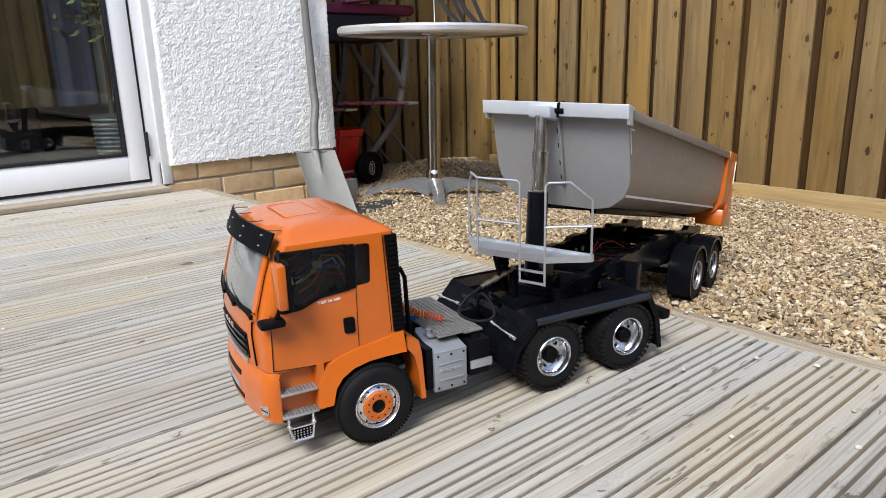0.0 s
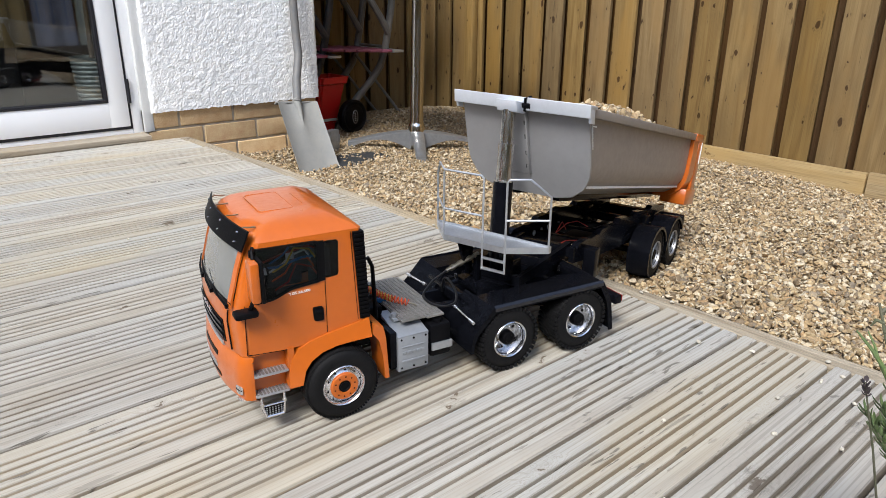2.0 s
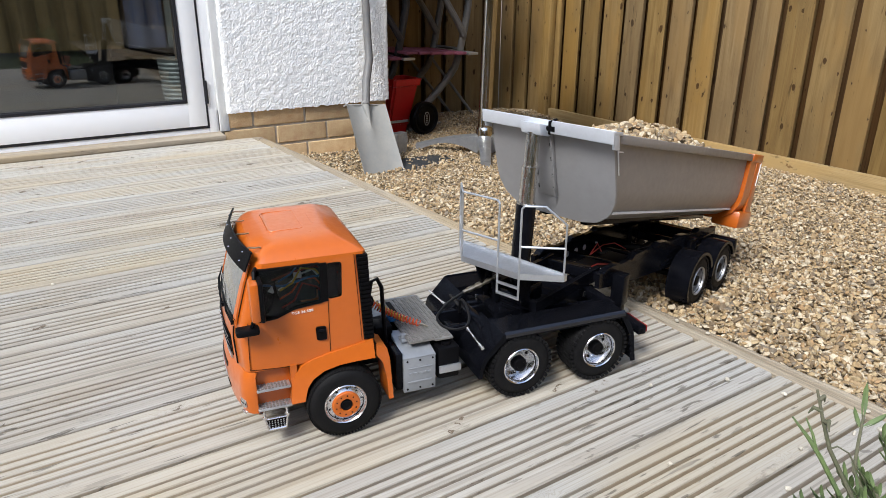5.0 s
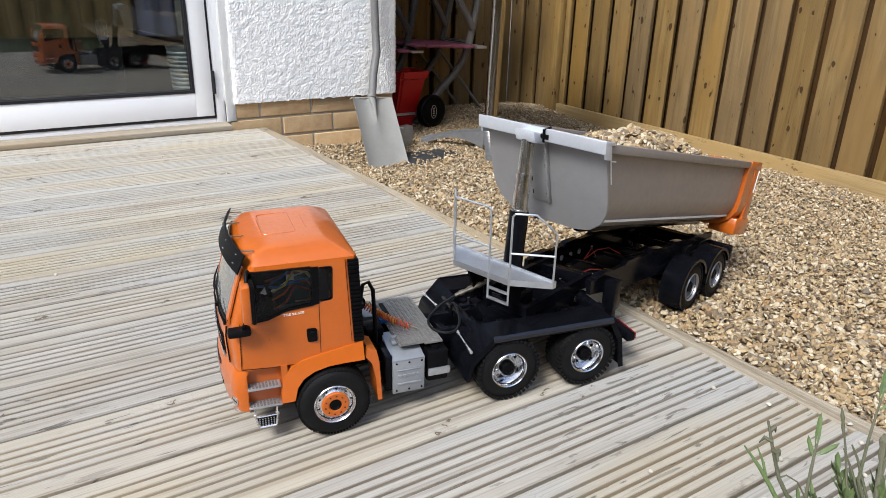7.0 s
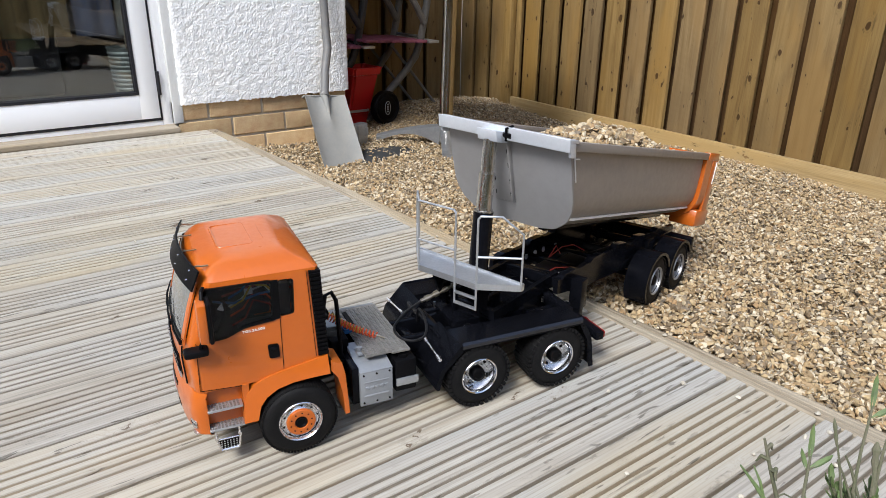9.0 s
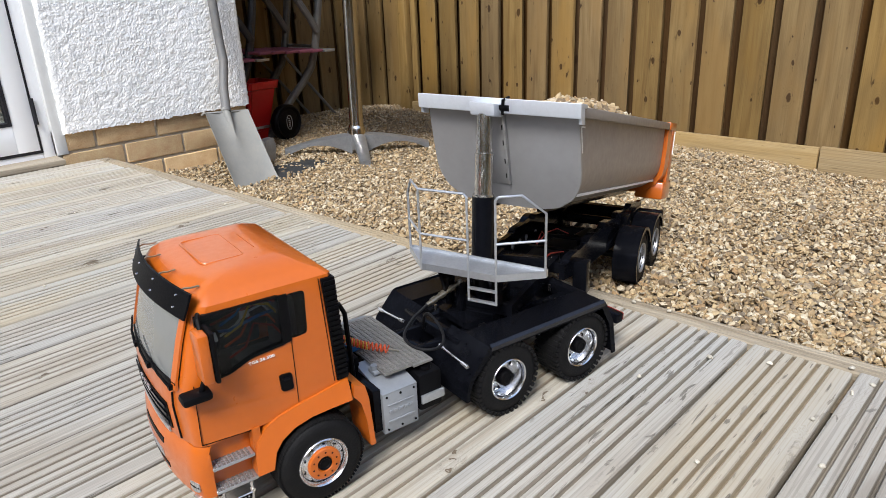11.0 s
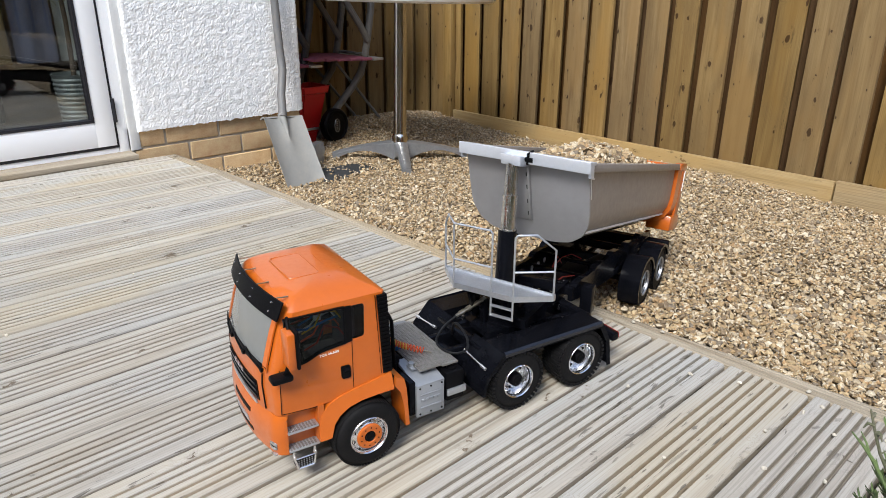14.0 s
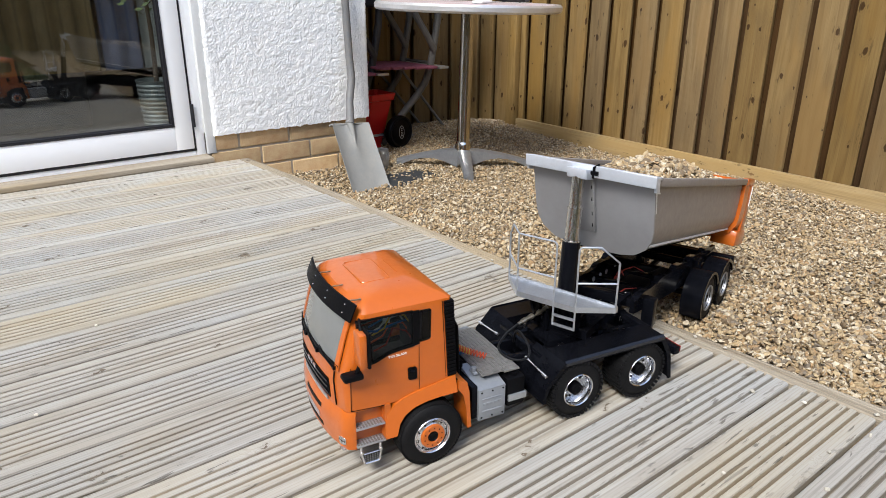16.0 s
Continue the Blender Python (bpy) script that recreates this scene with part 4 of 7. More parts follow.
for A, B in zip(rings, rings[1:]):
    for j in range(4):
        bm.faces.new((A[j], A[(j + 1) % 4], B[(j + 1) % 4], B[j]))
bm.faces.new(rings[0])
bm.faces.new(rings[-1])
bmesh.ops.bevel(bm, geom=[e for e in bm.edges if abs(e.verts[0].co.z - e.verts[1].co.z) > 0.02], offset=0.012, segments=3, affect="EDGES")
part("tub", bm, M_RED, barrow)
bm = bmesh.new()
box(bm, -0.085, 0.040, -0.0745, -0.0700, 0.062, 0.074)
part("stripe", bm, M_ALU, barrow, "silver stripe")
wheel = None
bm = bmesh.new()
lathe(bm, [(0.0, -0.022), (0.05, -0.022), (0.062, -0.016), (0.074, -0.022), (0.083, -0.014), (0.085, 0.0), (0.083, 0.014), (0.074, 0.022), (0.0, 0.022)], 40, "Y", (0, 0, 0))
wheel = part("wheel", bm, M_MATT, barrow, "black plastic wheel")
wheel.matrix_basis = pose(0.112, -0.110, 0.080, 0, 0, 8)
bm = bmesh.new()
tube(bm, [(0.017 * math.cos(k * math.pi / 12), -0.0225, 0.033 * math.sin(k * math.pi / 12)) for k in range(24)], 0.0014, 5, closed=True)
for k in range(5):
    box(bm, -0.005, 0.005, -0.0232, -0.0222, -0.020 + 0.009 * k, -0.016 + 0.009 * k)
part("wheel_badge", bm, M_ALU, wheel, "pale oval badge")
# ---- shovel ----
shovel = thing("shovel", "dusty square mouth shovel leaning on the house corner", "shovel", at=(1.725, 3.545, -0.146))
lean = pose(0, 0, 0, -32.5, 5, 4)
bm = bmesh.new()
nu, nv = 12, 16
grid = []
for i in range(nu + 1):
    s = i / nu * 2 - 1
    col = []
    for j in range(nv + 1):
        t = j / nv
        half = 0.094 - 0.003 * t
        lift = 0.016 * abs(s) ** 3 + 0.012 * (1 - t) ** 2 * 0.4
        crease = 0.011 * math.exp(-(s / 0.16) ** 2) * smooth01((t - 0.35) / 0.5)
        col.append(Vector((half * s, -lift - crease, 0.292 * t + 0.004 * (1 - abs(s)) * (t < 0.01) - 0.004 * (t < 0.01))))
    grid.append(col)
front = [[bm.verts.new(p) for p in col] for col in grid]
rear = [[bm.verts.new(p + Vector((0, 0.0022, 0))) for p in col] for col in grid]
for i in range(nu):
    for j in range(nv):
        bm.faces.new((front[i][j], front[i + 1][j], front[i + 1][j + 1], front[i][j + 1]))
        bm.faces.new((rear[i][j], rear[i][j + 1], rear[i + 1][j + 1], rear[i + 1][j]))
for i in range(nu):
    for j in (0, nv):
        bm.faces.new((front[i][j], front[i + 1][j], rear[i + 1][j], rear[i][j]))
for j in range(nv):
    for i in (0, nu):
        bm.faces.new((front[i][j], front[i][j + 1], rear[i][j + 1], rear[i][j]))
bmesh.ops.transform(bm, matrix=lean, verts=bm.verts)
part("blade", bm, M_SHOVEL, shovel)
bm = bmesh.new()
box(bm, -0.092, 0.092, -0.006, 0.012, 0.290, 0.297, 0.002)
bmesh.ops.transform(bm, matrix=lean, verts=bm.verts)
part("tread", bm, M_SHOVEL, shovel)
bm = bmesh.new()
tube(bm, [lean @ Vector((0, -0.006, 0.215)), lean @ Vector((0, -0.008, 0.255)), lean @ Vector((0, -0.008, 0.305))], [0.005, 0.011, 0.0165], 12)
part("socket", bm, M_SHOVEL, shovel)
bm = bmesh.new()
tube(bm, [lean @ Vector((0, -0.010, 0.29)), (0.045, 0.205, 0.33), (0.078, 0.236, 0.42), (0.083, 0.255, 0.50), (0.086, 0.268, 0.62), (0.086, 0.278, 0.80), (0.084, 0.288, 1.0)], [0.0165, 0.0165, 0.0165, 0.016, 0.016, 0.015, 0.015], 14)
part("shaft", bm, M_SHAFT, shovel)
bm = bmesh.new()
tube(bm, [(0.03, 0.288, 1.10), (0.03, 0.288, 1.03), (0.084, 0.288, 0.99), (0.138, 0.288, 1.03), (0.138, 0.288, 1.10)], 0.011, 8)
tube(bm, [(0.03, 0.288, 1.10), (0.138, 0.288, 1.10)], 0.014, 10)
part("grip", bm, M_MATT, shovel)

bm = bmesh.new()
box(bm, -0.030, 0.030, -0.020, 0.020, 0.0, 0.105, 0.004)
box(bm, 0.012, 0.032, -0.0215, -0.015, 0.050, 0.085, 0.002)
solo("drain_block", bm, M_FOOT, "small weathered grey block standing in the shingle", "block").matrix_basis = pose(1.930, 3.765, -0.145, 0, 0, 20)

# ---- lavender in a pot beside the camera's way ----
lav = thing("potted_lavender", "straggly lavender in a clay pot on the deck", "plant", at=(0.935, 1.215, 0.0))
bm = bmesh.new()
lathe(bm, [(0.0, 0.0), (0.034, 0.0), (0.044, 0.080), (0.049, 0.080), (0.051, 0.102), (0.046, 0.102), (0.044, 0.092), (0.0, 0.090)], 32, "Z")
part("pot", bm, M_POT, lav)
rnd = random.Random(12)


def leaf(bm, p, d, length, wide):
    d = d.normalized()
    s = d.cross(Vector((0, 0, 1)))
    s = (s if s.length > 0.1 else Vector((1, 0, 0))).normalized() * wide
    up = s.cross(d).normalized() * wide * 0.5
    q = [p - s * 0.25, p + d * length * 0.4 - s, p + d * length * 0.8 - s * 0.8, p + d * length + up * 0.6, p + d * length * 0.8 + s * 0.8, p + d * length * 0.4 + s, p + s * 0.25]
    v = [bm.verts.new(c) for c in q]
    m1, m2 = bm.verts.new(p + d * length * 0.4 - up), bm.verts.new(p + d * length * 0.8 - up * 0.6)
    for f in ((v[0], v[1], m1), (v[1], v[2], m2, m1), (v[2], v[3], m2), (v[3], v[4], m2), (v[4], v[5], m1, m2), (v[5], v[6], m1)):
        bm.faces.new(f)


# leafy shoots: where each one's tip stands from the pot
for dx, dy, z in ((-0.076, 0.112, 0.274), (-0.067, 0.109, 0.280), (-0.057, 0.104, 0.300), (-0.039, 0.086, 0.288), (-0.085, 0.100, 0.276), (-0.060, 0.095, 0.288), (-0.046, 0.098, 0.290), (-0.030, 0.090, 0.287), (-0.018, 0.078, 0.282), (-0.072, 0.098, 0.277), (-0.026, 0.070, 0.276), (-0.050, 0.080, 0.280), (-0.092, 0.094, 0.276), (-0.010, 0.066, 0.272), (-0.128, 0.111, 0.283), (-0.131, 0.104, 0.276), (-0.122, 0.100, 0.274), (-0.111, 0.099, 0.284), (-0.118, 0.096, 0.272), (-0.117, 0.106, 0.284), (-0.108, 0.093, 0.278)):
    base, tip = Vector((dx * 0.3, dy * 0.3, 0.09)), Vector((dx, dy, z - 0.010))
    bm = bmesh.new()
    tube(bm, [base, base.lerp(tip, 0.5) + Vector((0, 0, 0.012)), tip], [0.0024, 0.002, 0.0012], 5)
    shoot = part("shoot", bm, M_STEM, lav, "grey woody shoot")
    bm = bmesh.new()
    d = (tip - base).normalized()
    for i in range(44):
        s = 0.55 + 0.45 * i / 43
        b = 2.4 * i + rnd.uniform(-0.3, 0.3)
        open_ = 1.1 - 0.7 * (i / 43)
        leaf(bm, base.lerp(tip, s) + Vector((0, 0, 0.012 * (1 - s))), d + Vector((math.cos(b), math.sin(b), 0.1)) * open_ * 0.9, rnd.uniform(0.008, 0.016), rnd.uniform(0.0014, 0.0023))
    part("leaf_tuft", bm, M_LEAF, shoot, "narrow green leaves")

# stalks and dead twigs: tip, a lower place on the way, thickness at the tip, what it carries
STALKS = (
    ((-0.129, 0.126, 0.323), (-0.122, 0.110, 0.303), 0.0010, "green"),
    ((-0.122, 0.122, 0.322), (-0.122, 0.113, 0.306), 0.0007, "green"),
    ((-0.121, 0.120, 0.341), (-0.118, 0.108, 0.308), 0.0009, "knobs"),
    ((-0.068, 0.115, 0.308), (-0.080, 0.108, 0.277), 0.0009, "leaves"),
    ((-0.051, 0.113, 0.326), (-0.057, 0.097, 0.285), 0.0006, "bud"),
    ((-0.029, 0.103, 0.335), (-0.050, 0.094, 0.287), 0.0008, "leaf"),
    ((-0.015, 0.095, 0.336), (-0.043, 0.085, 0.278), 0.0008, "bare"),
    ((-0.032, 0.094, 0.312), (-0.043, 0.085, 0.278), 0.0012, "bud"),
    ((-0.055, 0.105, 0.306), (-0.052, 0.095, 0.286), 0.0006, "bare"),
    ((-0.050, 0.103, 0.308), (-0.048, 0.095, 0.292), 0.0007, "bare"),
    ((-0.022, 0.080, 0.300), (-0.028, 0.077, 0.283), 0.0012, "leaf"),
    ((-0.297, 0.073, 0.377), (-0.262, 0.066, 0.305), 0.0004, "flower"),
)
for tip, low, r, carries in STALKS:
    tip, low = Vector(tip), Vector(low)
    base = Vector((low.x * 0.3, low.y * 0.3, 0.09))
    d = (tip - low).normalized()
    mid = low.lerp(tip, 0.5) + Vector((rnd.uniform(-0.0008, 0.0008), rnd.uniform(-0.0008, 0.0008), 0))
    bm = bmesh.new()
    tube(bm, [base, base.lerp(low, 0.6) + Vector((0, 0, 0.01)), low, mid, tip], [r * 1.7, r * 1.5, r * 1.35, r * 1.15, r * (0.5 if carries == "green" else 0.8)], 7)
    if carries == "knobs":
        for i, f in enumerate((0.18, 0.36, 0.52, 0.60)):
            q, a = tip.lerp(low, f), 2.1 * i
            tube(bm, [q - d * 0.002, q, q + Vector((math.cos(a), math.sin(a), 0.3)) * 0.0042, q + Vector((math.cos(a), math.sin(a), -0.5)) * 0.0062], [0.0006, 0.0013, 0.0012, 0.0004], 6)
        tube(bm, [low, low + Vector((0.004, -0.002, 0.0015)), low + Vector((0.010, -0.006, -0.003)), low + Vector((0.013, -0.011, -0.012))], [0.0006, 0.0005, 0.0005, 0.0005], 6)
    stalk = part("stalk", bm, M_LEAF if carries == "green" else M_STEM, lav, "thin dry stalk" if carries != "green" else "flat grey green stalk")
    bm = bmesh.new()
    if carries == "flower":
        for i in range(16):
            b = 2.4 * i
            leaf(bm, tip - d * 0.0005 * i, d * 0.9 + Vector((math.cos(b), math.sin(b), 0.2)) * 0.7, 0.0032, 0.0009)
        part("flower", bm, M_PETAL, stalk, "faded purple flower")
    elif carries == "bud":
        tube(bm, [tip - d * 0.014, tip - d * 0.009, tip - d * 0.006, tip - d * 0.002, tip + d * 0.003], [r, r * 2.0, r * 1.4, r * 2.3, r * 0.5], 7)
        part("seed_head", bm, M_STEM, stalk, "dry seed head")
    elif carries in ("leaf", "leaves"):
        side = Vector((0.55, -0.8, 0))
        leaf(bm, tip - d * 0.004, d + Vector((0.05, 0.12, 0.35)), 0.024, 0.0017)
        leaf(bm, tip - d * 0.008, d * 0.8 + side * 0.9, 0.017, 0.0024)
        if carries == "leaves":
            leaf(bm, tip - d * 0.010, d * 0.9 - side * 0.4, 0.015, 0.0020)
        part("leaf_tuft", bm, M_LEAF, stalk, "narrow green leaves")
    else:
        bm.free()

# stray pebbles on the boards
for k, (x, y) in enumerate(((1.402, 1.532), (1.192, 1.433), (1.372, 1.50), (1.35, 1.405), (1.18, 2.0), (1.41, 1.80), (1.405, 1.86), (0.62, 1.62), (0.35, 2.35), (1.15, 3.62), (1.22, 3.3), (0.88, 3.5), (1.28, 2.95), (0.50, 2.62), (1.31, 1.462), (1.335, 1.515), (1.245, 1.535), (1.16, 1.50), (1.08, 1.605), (1.345, 1.62), (1.31, 1.69), (1.20, 1.74), (1.36, 1.94), (1.33, 2.12), (1.05, 1.42), (0.95, 1.52), (1.36, 2.4), (1.30, 2.62), (0.78, 2.75), (0.2, 2.9), (-0.1, 3.2), (1.0, 3.2))):
    bm = bmesh.new()
    bmesh.ops.create_icosphere(bm, subdivisions=2, radius=1.0)
    rnd = random.Random(k)
    sx, sy, sz = rnd.uniform(0.0026, 0.0052), rnd.uniform(0.0022, 0.0038), rnd.uniform(0.0018, 0.0030)
    for v in bm.verts:
        v.co = Vector((v.co.x * sx, v.co.y * sy, v.co.z * sz)) * rnd.uniform(0.78, 1.15)
    solo("pebble", bm, M_PEBBLE, "small pale pebble lying on the deck boards", "pebble", group="pebbles on the deck").matrix_basis = pose(x, y, 0.0016, 0, 0, rnd.uniform(0, 180))

# ---- model truck ----
MID = 0.1085
truck = thing("model_truck", "orange model tractor truck with chrome wheels on the deck", "model truck", at=(0.764, 1.875, 0.0), turn=-11.3)


def far_side(bm):
    """The same shape on the truck's other side."""
    for v in bm.verts:
        v.co.y = 2 * MID - v.co.y
    return bm


def both_sides(name, build, mat, label="", parent=None, smooth=0.6):
    for flip in (False, True):
        bm = bmesh.new()
        build(bm)
        part(name, far_side(bm) if flip else bm, mat, parent or truck, label, smooth)


CAB = [(0.110, -0.1205, 0.046, 0.0965), (0.150, -0.1225, 0.046, 0.0965), (0.176, -0.1195, 0.046, 0.0965), (0.215, -0.1085, 0.046, 0.0960), (0.243, -0.0990, 0.0455, 0.0950), (0.2475, -0.0970, 0.0460, 0.0945), (0.2540, -0.0930, 0.0380, 0.0885), (0.2605, -0.0860, 0.0220, 0.0780), (0.2640, -0.0740, 0.0160, 0.0690), (0.2660, -0.0560, 0.0100, 0.0560), (0.2666, -0.030, 0.000, 0.034)]


def cab_at(z):
    for (za, fa, ra, ha), (zb, fb, rb, hb) in zip(CAB, CAB[1:]):
        if za <= z <= zb:
            k = (z - za) / (zb - za)
            return fa + (fb - fa) * k, ra + (rb - ra) * k, ha + (hb - ha) * k
    return CAB[0][1:] if z < CAB[0][0] else CAB[-1][1:]


def front_u(v, z):
    f, r, h = cab_at(z)
    return f + 0.011 * min(1.0, abs(v - MID) / h) ** 2.4


def cab_ring(z, grow=0.0):
    f, r, h = cab_at(z)
    h += grow
    out = [(r - 0.004, MID - h), (r, MID - h + 0.004), (r, MID + h - 0.004), (r - 0.004, MID + h)]
    c = f + 0.011
    R = min(0.014, h * 0.5)
    for k in range(6):
        a = math.pi / 2 * k / 5
        out.append((c + R * 0.9 - R * 0.9 * math.sin(a), MID + h - R + R * math.cos(a)))
    for k in range(1, 10):
        v = (h - R) * (1 - 2 * k / 10)
        out.append((f + 0.011 * (abs(v) / h) ** 2.4 if True else c, MID + v))
    for k in range(6):
        a = math.pi / 2 * (1 - k / 5)
        out.append((c + R * 0.9 - R * 0.9 * math.sin(a), MID - h + R - R * math.cos(a)))
    return out


def loft(bm, rings):
    made = [[bm.verts.new(p) for p in ring] for ring in rings]
    n = len(made[0])
    for A, B in zip(made, made[1:]):
        for k in range(n):
            bm.faces.new((A[k], A[(k + 1) % n], B[(k + 1) % n], B[k]))
    bm.faces.new(made[0])
    bm.faces.new(made[-1])


bm = bmesh.new()
loft(bm, [[(u, v, z) for u, v in cab_ring(z)] for z in [c[0] for c in CAB]])
cab = part("cab", bm, M_ORANGE, truck, "orange painted cab", 0.35)


def hollow(ob, cutters):
    """Takes the cutters' shapes away from a solid mesh."""
    made = []
    for k, bm in enumerate(cutters):
        c = new("cutter", mesh_of(bm, "cutter", M_MATT, 0))
        c.parent = ob.parent
        made.append(c)
        mod = ob.modifiers.new("cut", "BOOLEAN")
        mod.object, mod.operation, mod.solver, mod.material_mode = c, "DIFFERENCE", "EXACT", "TRANSFER"
    bpy.context.view_layer.update()
    deps = bpy.context.evaluated_depsgraph_get()
    me = bpy.data.meshes.new_from_object(ob.evaluated_get(deps))
    ob.modifiers.clear()
    ob.data = me
    me.set_sharp_from_angle(angle=0.35)
    for c in made:
        bpy.data.objects.remove(c)



def side_plate(outline, out, thick=0.0012):
    def build(bm):
        prism(bm, outline, 1, 0.0120 - out, 0.0120 - out + thick)
    return build


def rounded(points, r, n=4):
    """An outline with its corners rounded."""
    res = []
    m = len(points)
    for i in range(m):
        a, b, c = Vector(points[i - 1]), Vector(points[i]), Vector(points[(i + 1) % m])
        p, q = b + (a - b).normalized() * min(r, (a - b).length / 2), b + (c - b).normalized() * min(r, (c - b).length / 2)
        for k in range(n + 1):
            t = k / n
            res.append(tuple(p * (1 - t) ** 2 + b * 2 * t * (1 - t) + q * t * t))
    return res


WIN = [(-0.0905, 0.2415), (0.0165, 0.2395), (0.0150, 0.1915), (-0.018, 0.1890), (-0.044, 0.1860), (-0.066, 0.1770), (-0.0905, 0.1755)]
cuts = []
bm = bmesh.new()
loft(bm, [[(u + (0.005 if u < -0.03 else -0.004), MID + (v - MID) * 0.95, z) for u, v in cab_ring(z)] for z in (0.1180, 0.150, 0.176, 0.215, 0.2465)])
cuts.append(bm)
GLA = [(-0.0890, 0.2400), (-0.0120, 0.2388), (-0.0120, 0.1905), (-0.018, 0.1905), (-0.044, 0.1875), (-0.0655, 0.1785), (-0.0890, 0.1770)]
for outline in (rounded(GLA, 0.004), rounded([(-0.0035, 0.2385), (0.0150, 0.2380), (0.0136, 0.1930), (-0.0035, 0.1915)], 0.004)):
    bm = bmesh.new()
    prism(bm, outline, 1, -0.05, 0.27)
    cuts.append(bm)
bm = bmesh.new()
prism(bm, rounded([(MID - 0.0810, 0.1755), (MID + 0.0810, 0.1755), (MID + 0.0790, 0.2425), (MID - 0.0790, 0.2425)], 0.006), 0, -0.20, -0.0850)
cuts.append(bm)
hollow(cab, cuts)


def ring_plate(outer, inner, y0, y1):
    """A flat frame between two outlines of the same count."""
    def build(bm):
        rows = [[bm.verts.new((p[0], y, p[1])) for p in o] for y in (y0, y1) for o in (outer, inner)]
        a, b, c, d = rows
        n = len(a)
        for k in range(n):
            j = (k + 1) % n
            for f in ((a[k], a[j], b[j], b[k]), (c[k], d[k], d[j], c[j]), (a[k], c[k], c[j], a[j]), (b[k], b[j], d[j], d[k])):
                bm.faces.new(f)
    return build


both_sides("window_frame", ring_plate(rounded([(p[0] + (0.0022 if p[0] > -0.02 else -0.0016), p[1] + (0.0020 if p[1] > 0.2 else -0.0022)) for p in GLA], 0.005), rounded(GLA, 0.004), 0.0108, 0.0150), M_MATT, "black window rubber", cab)
both_sides("pillar_trim", side_plate([(-0.0122, 0.2400), (-0.0034, 0.2400), (-0.0034, 0.1900), (-0.0122, 0.1890)], 0.0010), M_MATT, "black door pillar", cab)
both_sides("door_window", side_plate(rounded(GLA, 0.004), -0.0006), M_GLASS, "dark door glass", cab)
both_sides("rear_side_window", side_plate(rounded([(-0.0035, 0.2385), (0.0150, 0.2380), (0.0136, 0.1930), (-0.0035, 0.1915)], 0.004), -0.0006), M_GLASS, "dark rear side glass", cab)


GAPS = (((-0.0040, 0.1890), (-0.0045, 0.1205)), ((-0.1010, 0.1760), (-0.1030, 0.1130)), ((0.0305, 0.2455), (0.0365, 0.1290)))
for a, b in GAPS:
    both_sides("door_gap", lambda bm: prism(bm, [(a[0] - 0.00028, a[1]), (a[0] + 0.00028, a[1]), (b[0] + 0.00028, b[1]), (b[0] - 0.00028, b[1])], 1, 0.0114, 0.0125), M_MATT, "dark door gap", cab)
both_sides("door_gap", lambda bm: prism(bm, [(-0.1030, 0.1128), (-0.054, 0.1088), (-0.054, 0.1092), (-0.1030, 0.1132)], 1, 0.0114, 0.0125), M_MATT, "dark door gap", cab)


def handle(bm):
    prism(bm, rounded([(-0.0215, 0.1575), (-0.0085, 0.1570), (-0.0080, 0.1385), (-0.0205, 0.1390)], 0.003), 1, 0.0100, 0.0130)


both_sides("door_handle", handle, M_MATT, "black door handle", cab)
both_sides("handle_grip", lambda bm: box(bm, -0.0185, -0.0105, 0.0078, 0.0104, 0.1500, 0.1545, 0.001), M_BLACK, "", cab)


def louvre(bm):
    prism(bm, [(0.0330, 0.2445), (0.0470, 0.2440), (0.0520, 0.1290), (0.0390, 0.1290)], 1, 0.0105, 0.0200)
    for k in range(20):
        z = 0.1320 + 0.0056 * k
        u = 0.0395 - 0.0055 * (z - 0.129) / 0.115
        box(bm, u, u + 0.0125, 0.0088, 0.0110, z, z + 0.0028)


both_sides("side_louvre", louvre, M_MATT, "black ribbed air intake", cab)
bm = bmesh.new()
box(bm, 0.0455, 0.0500, 0.020, 0.197, 0.112, 0.2400, 0.002)
part("rear_wall", bm, M_MATT, cab, "black rear wall of the cab")

# inside the cab
bm = bmesh.new()
prism(bm, [(-0.1040, 0.1190), (-0.1020, 0.1720), (-0.0860, 0.1750), (-0.0800, 0.1600), (-0.0780, 0.1190)], 1, 0.034, 0.183)
part("dashboard", bm, M_SEAT, cab, "dark grey dashboard")
for v in (0.040, 0.128):
    bm = bmesh.new()
    box(bm, -0.045, 0.005, v, v + 0.048, 0.140, 0.160, 0.005)
    box(bm, -0.002, 0.016, v, v + 0.048, 0.155, 0.222, 0.006)
    box(bm, 0.000, 0.014, v + 0.010, v + 0.038, 0.222, 0.238, 0.004)
    part("seat", bm, M_SEAT, cab, "grey cab seat")
bm = bmesh.new()
tube(bm, [(-0.068 + 0.008 * math.cos(a * math.pi / 12), 0.064 + 0.020 * math.sin(a * math.pi / 12), 0.180 + 0.017 * math.cos(a * math.pi / 12)) for a in range(24)], 0.0018, 6, closed=True)
rod(bm, (-0.085, 0.064, 0.165), (-0.068, 0.064, 0.180), 0.002, seg=8)
part("steering_wheel", bm, M_MATT, cab)
bm = bmesh.new()
tube(bm, [(0.020, 0.060, 0.205), (-0.010, 0.050, 0.222), (-0.035, 0.060, 0.214), (-0.060, 0.080, 0.198)], 0.0016, 6)
tube(bm, [(0.015, 0.100, 0.215), (-0.020, 0.090, 0.228), (-0.050, 0.110, 0.205)], 0.0016, 6)
part("cab_wire", bm, M_REDWIRE, cab, "red wiring")
bm = bmesh.new()
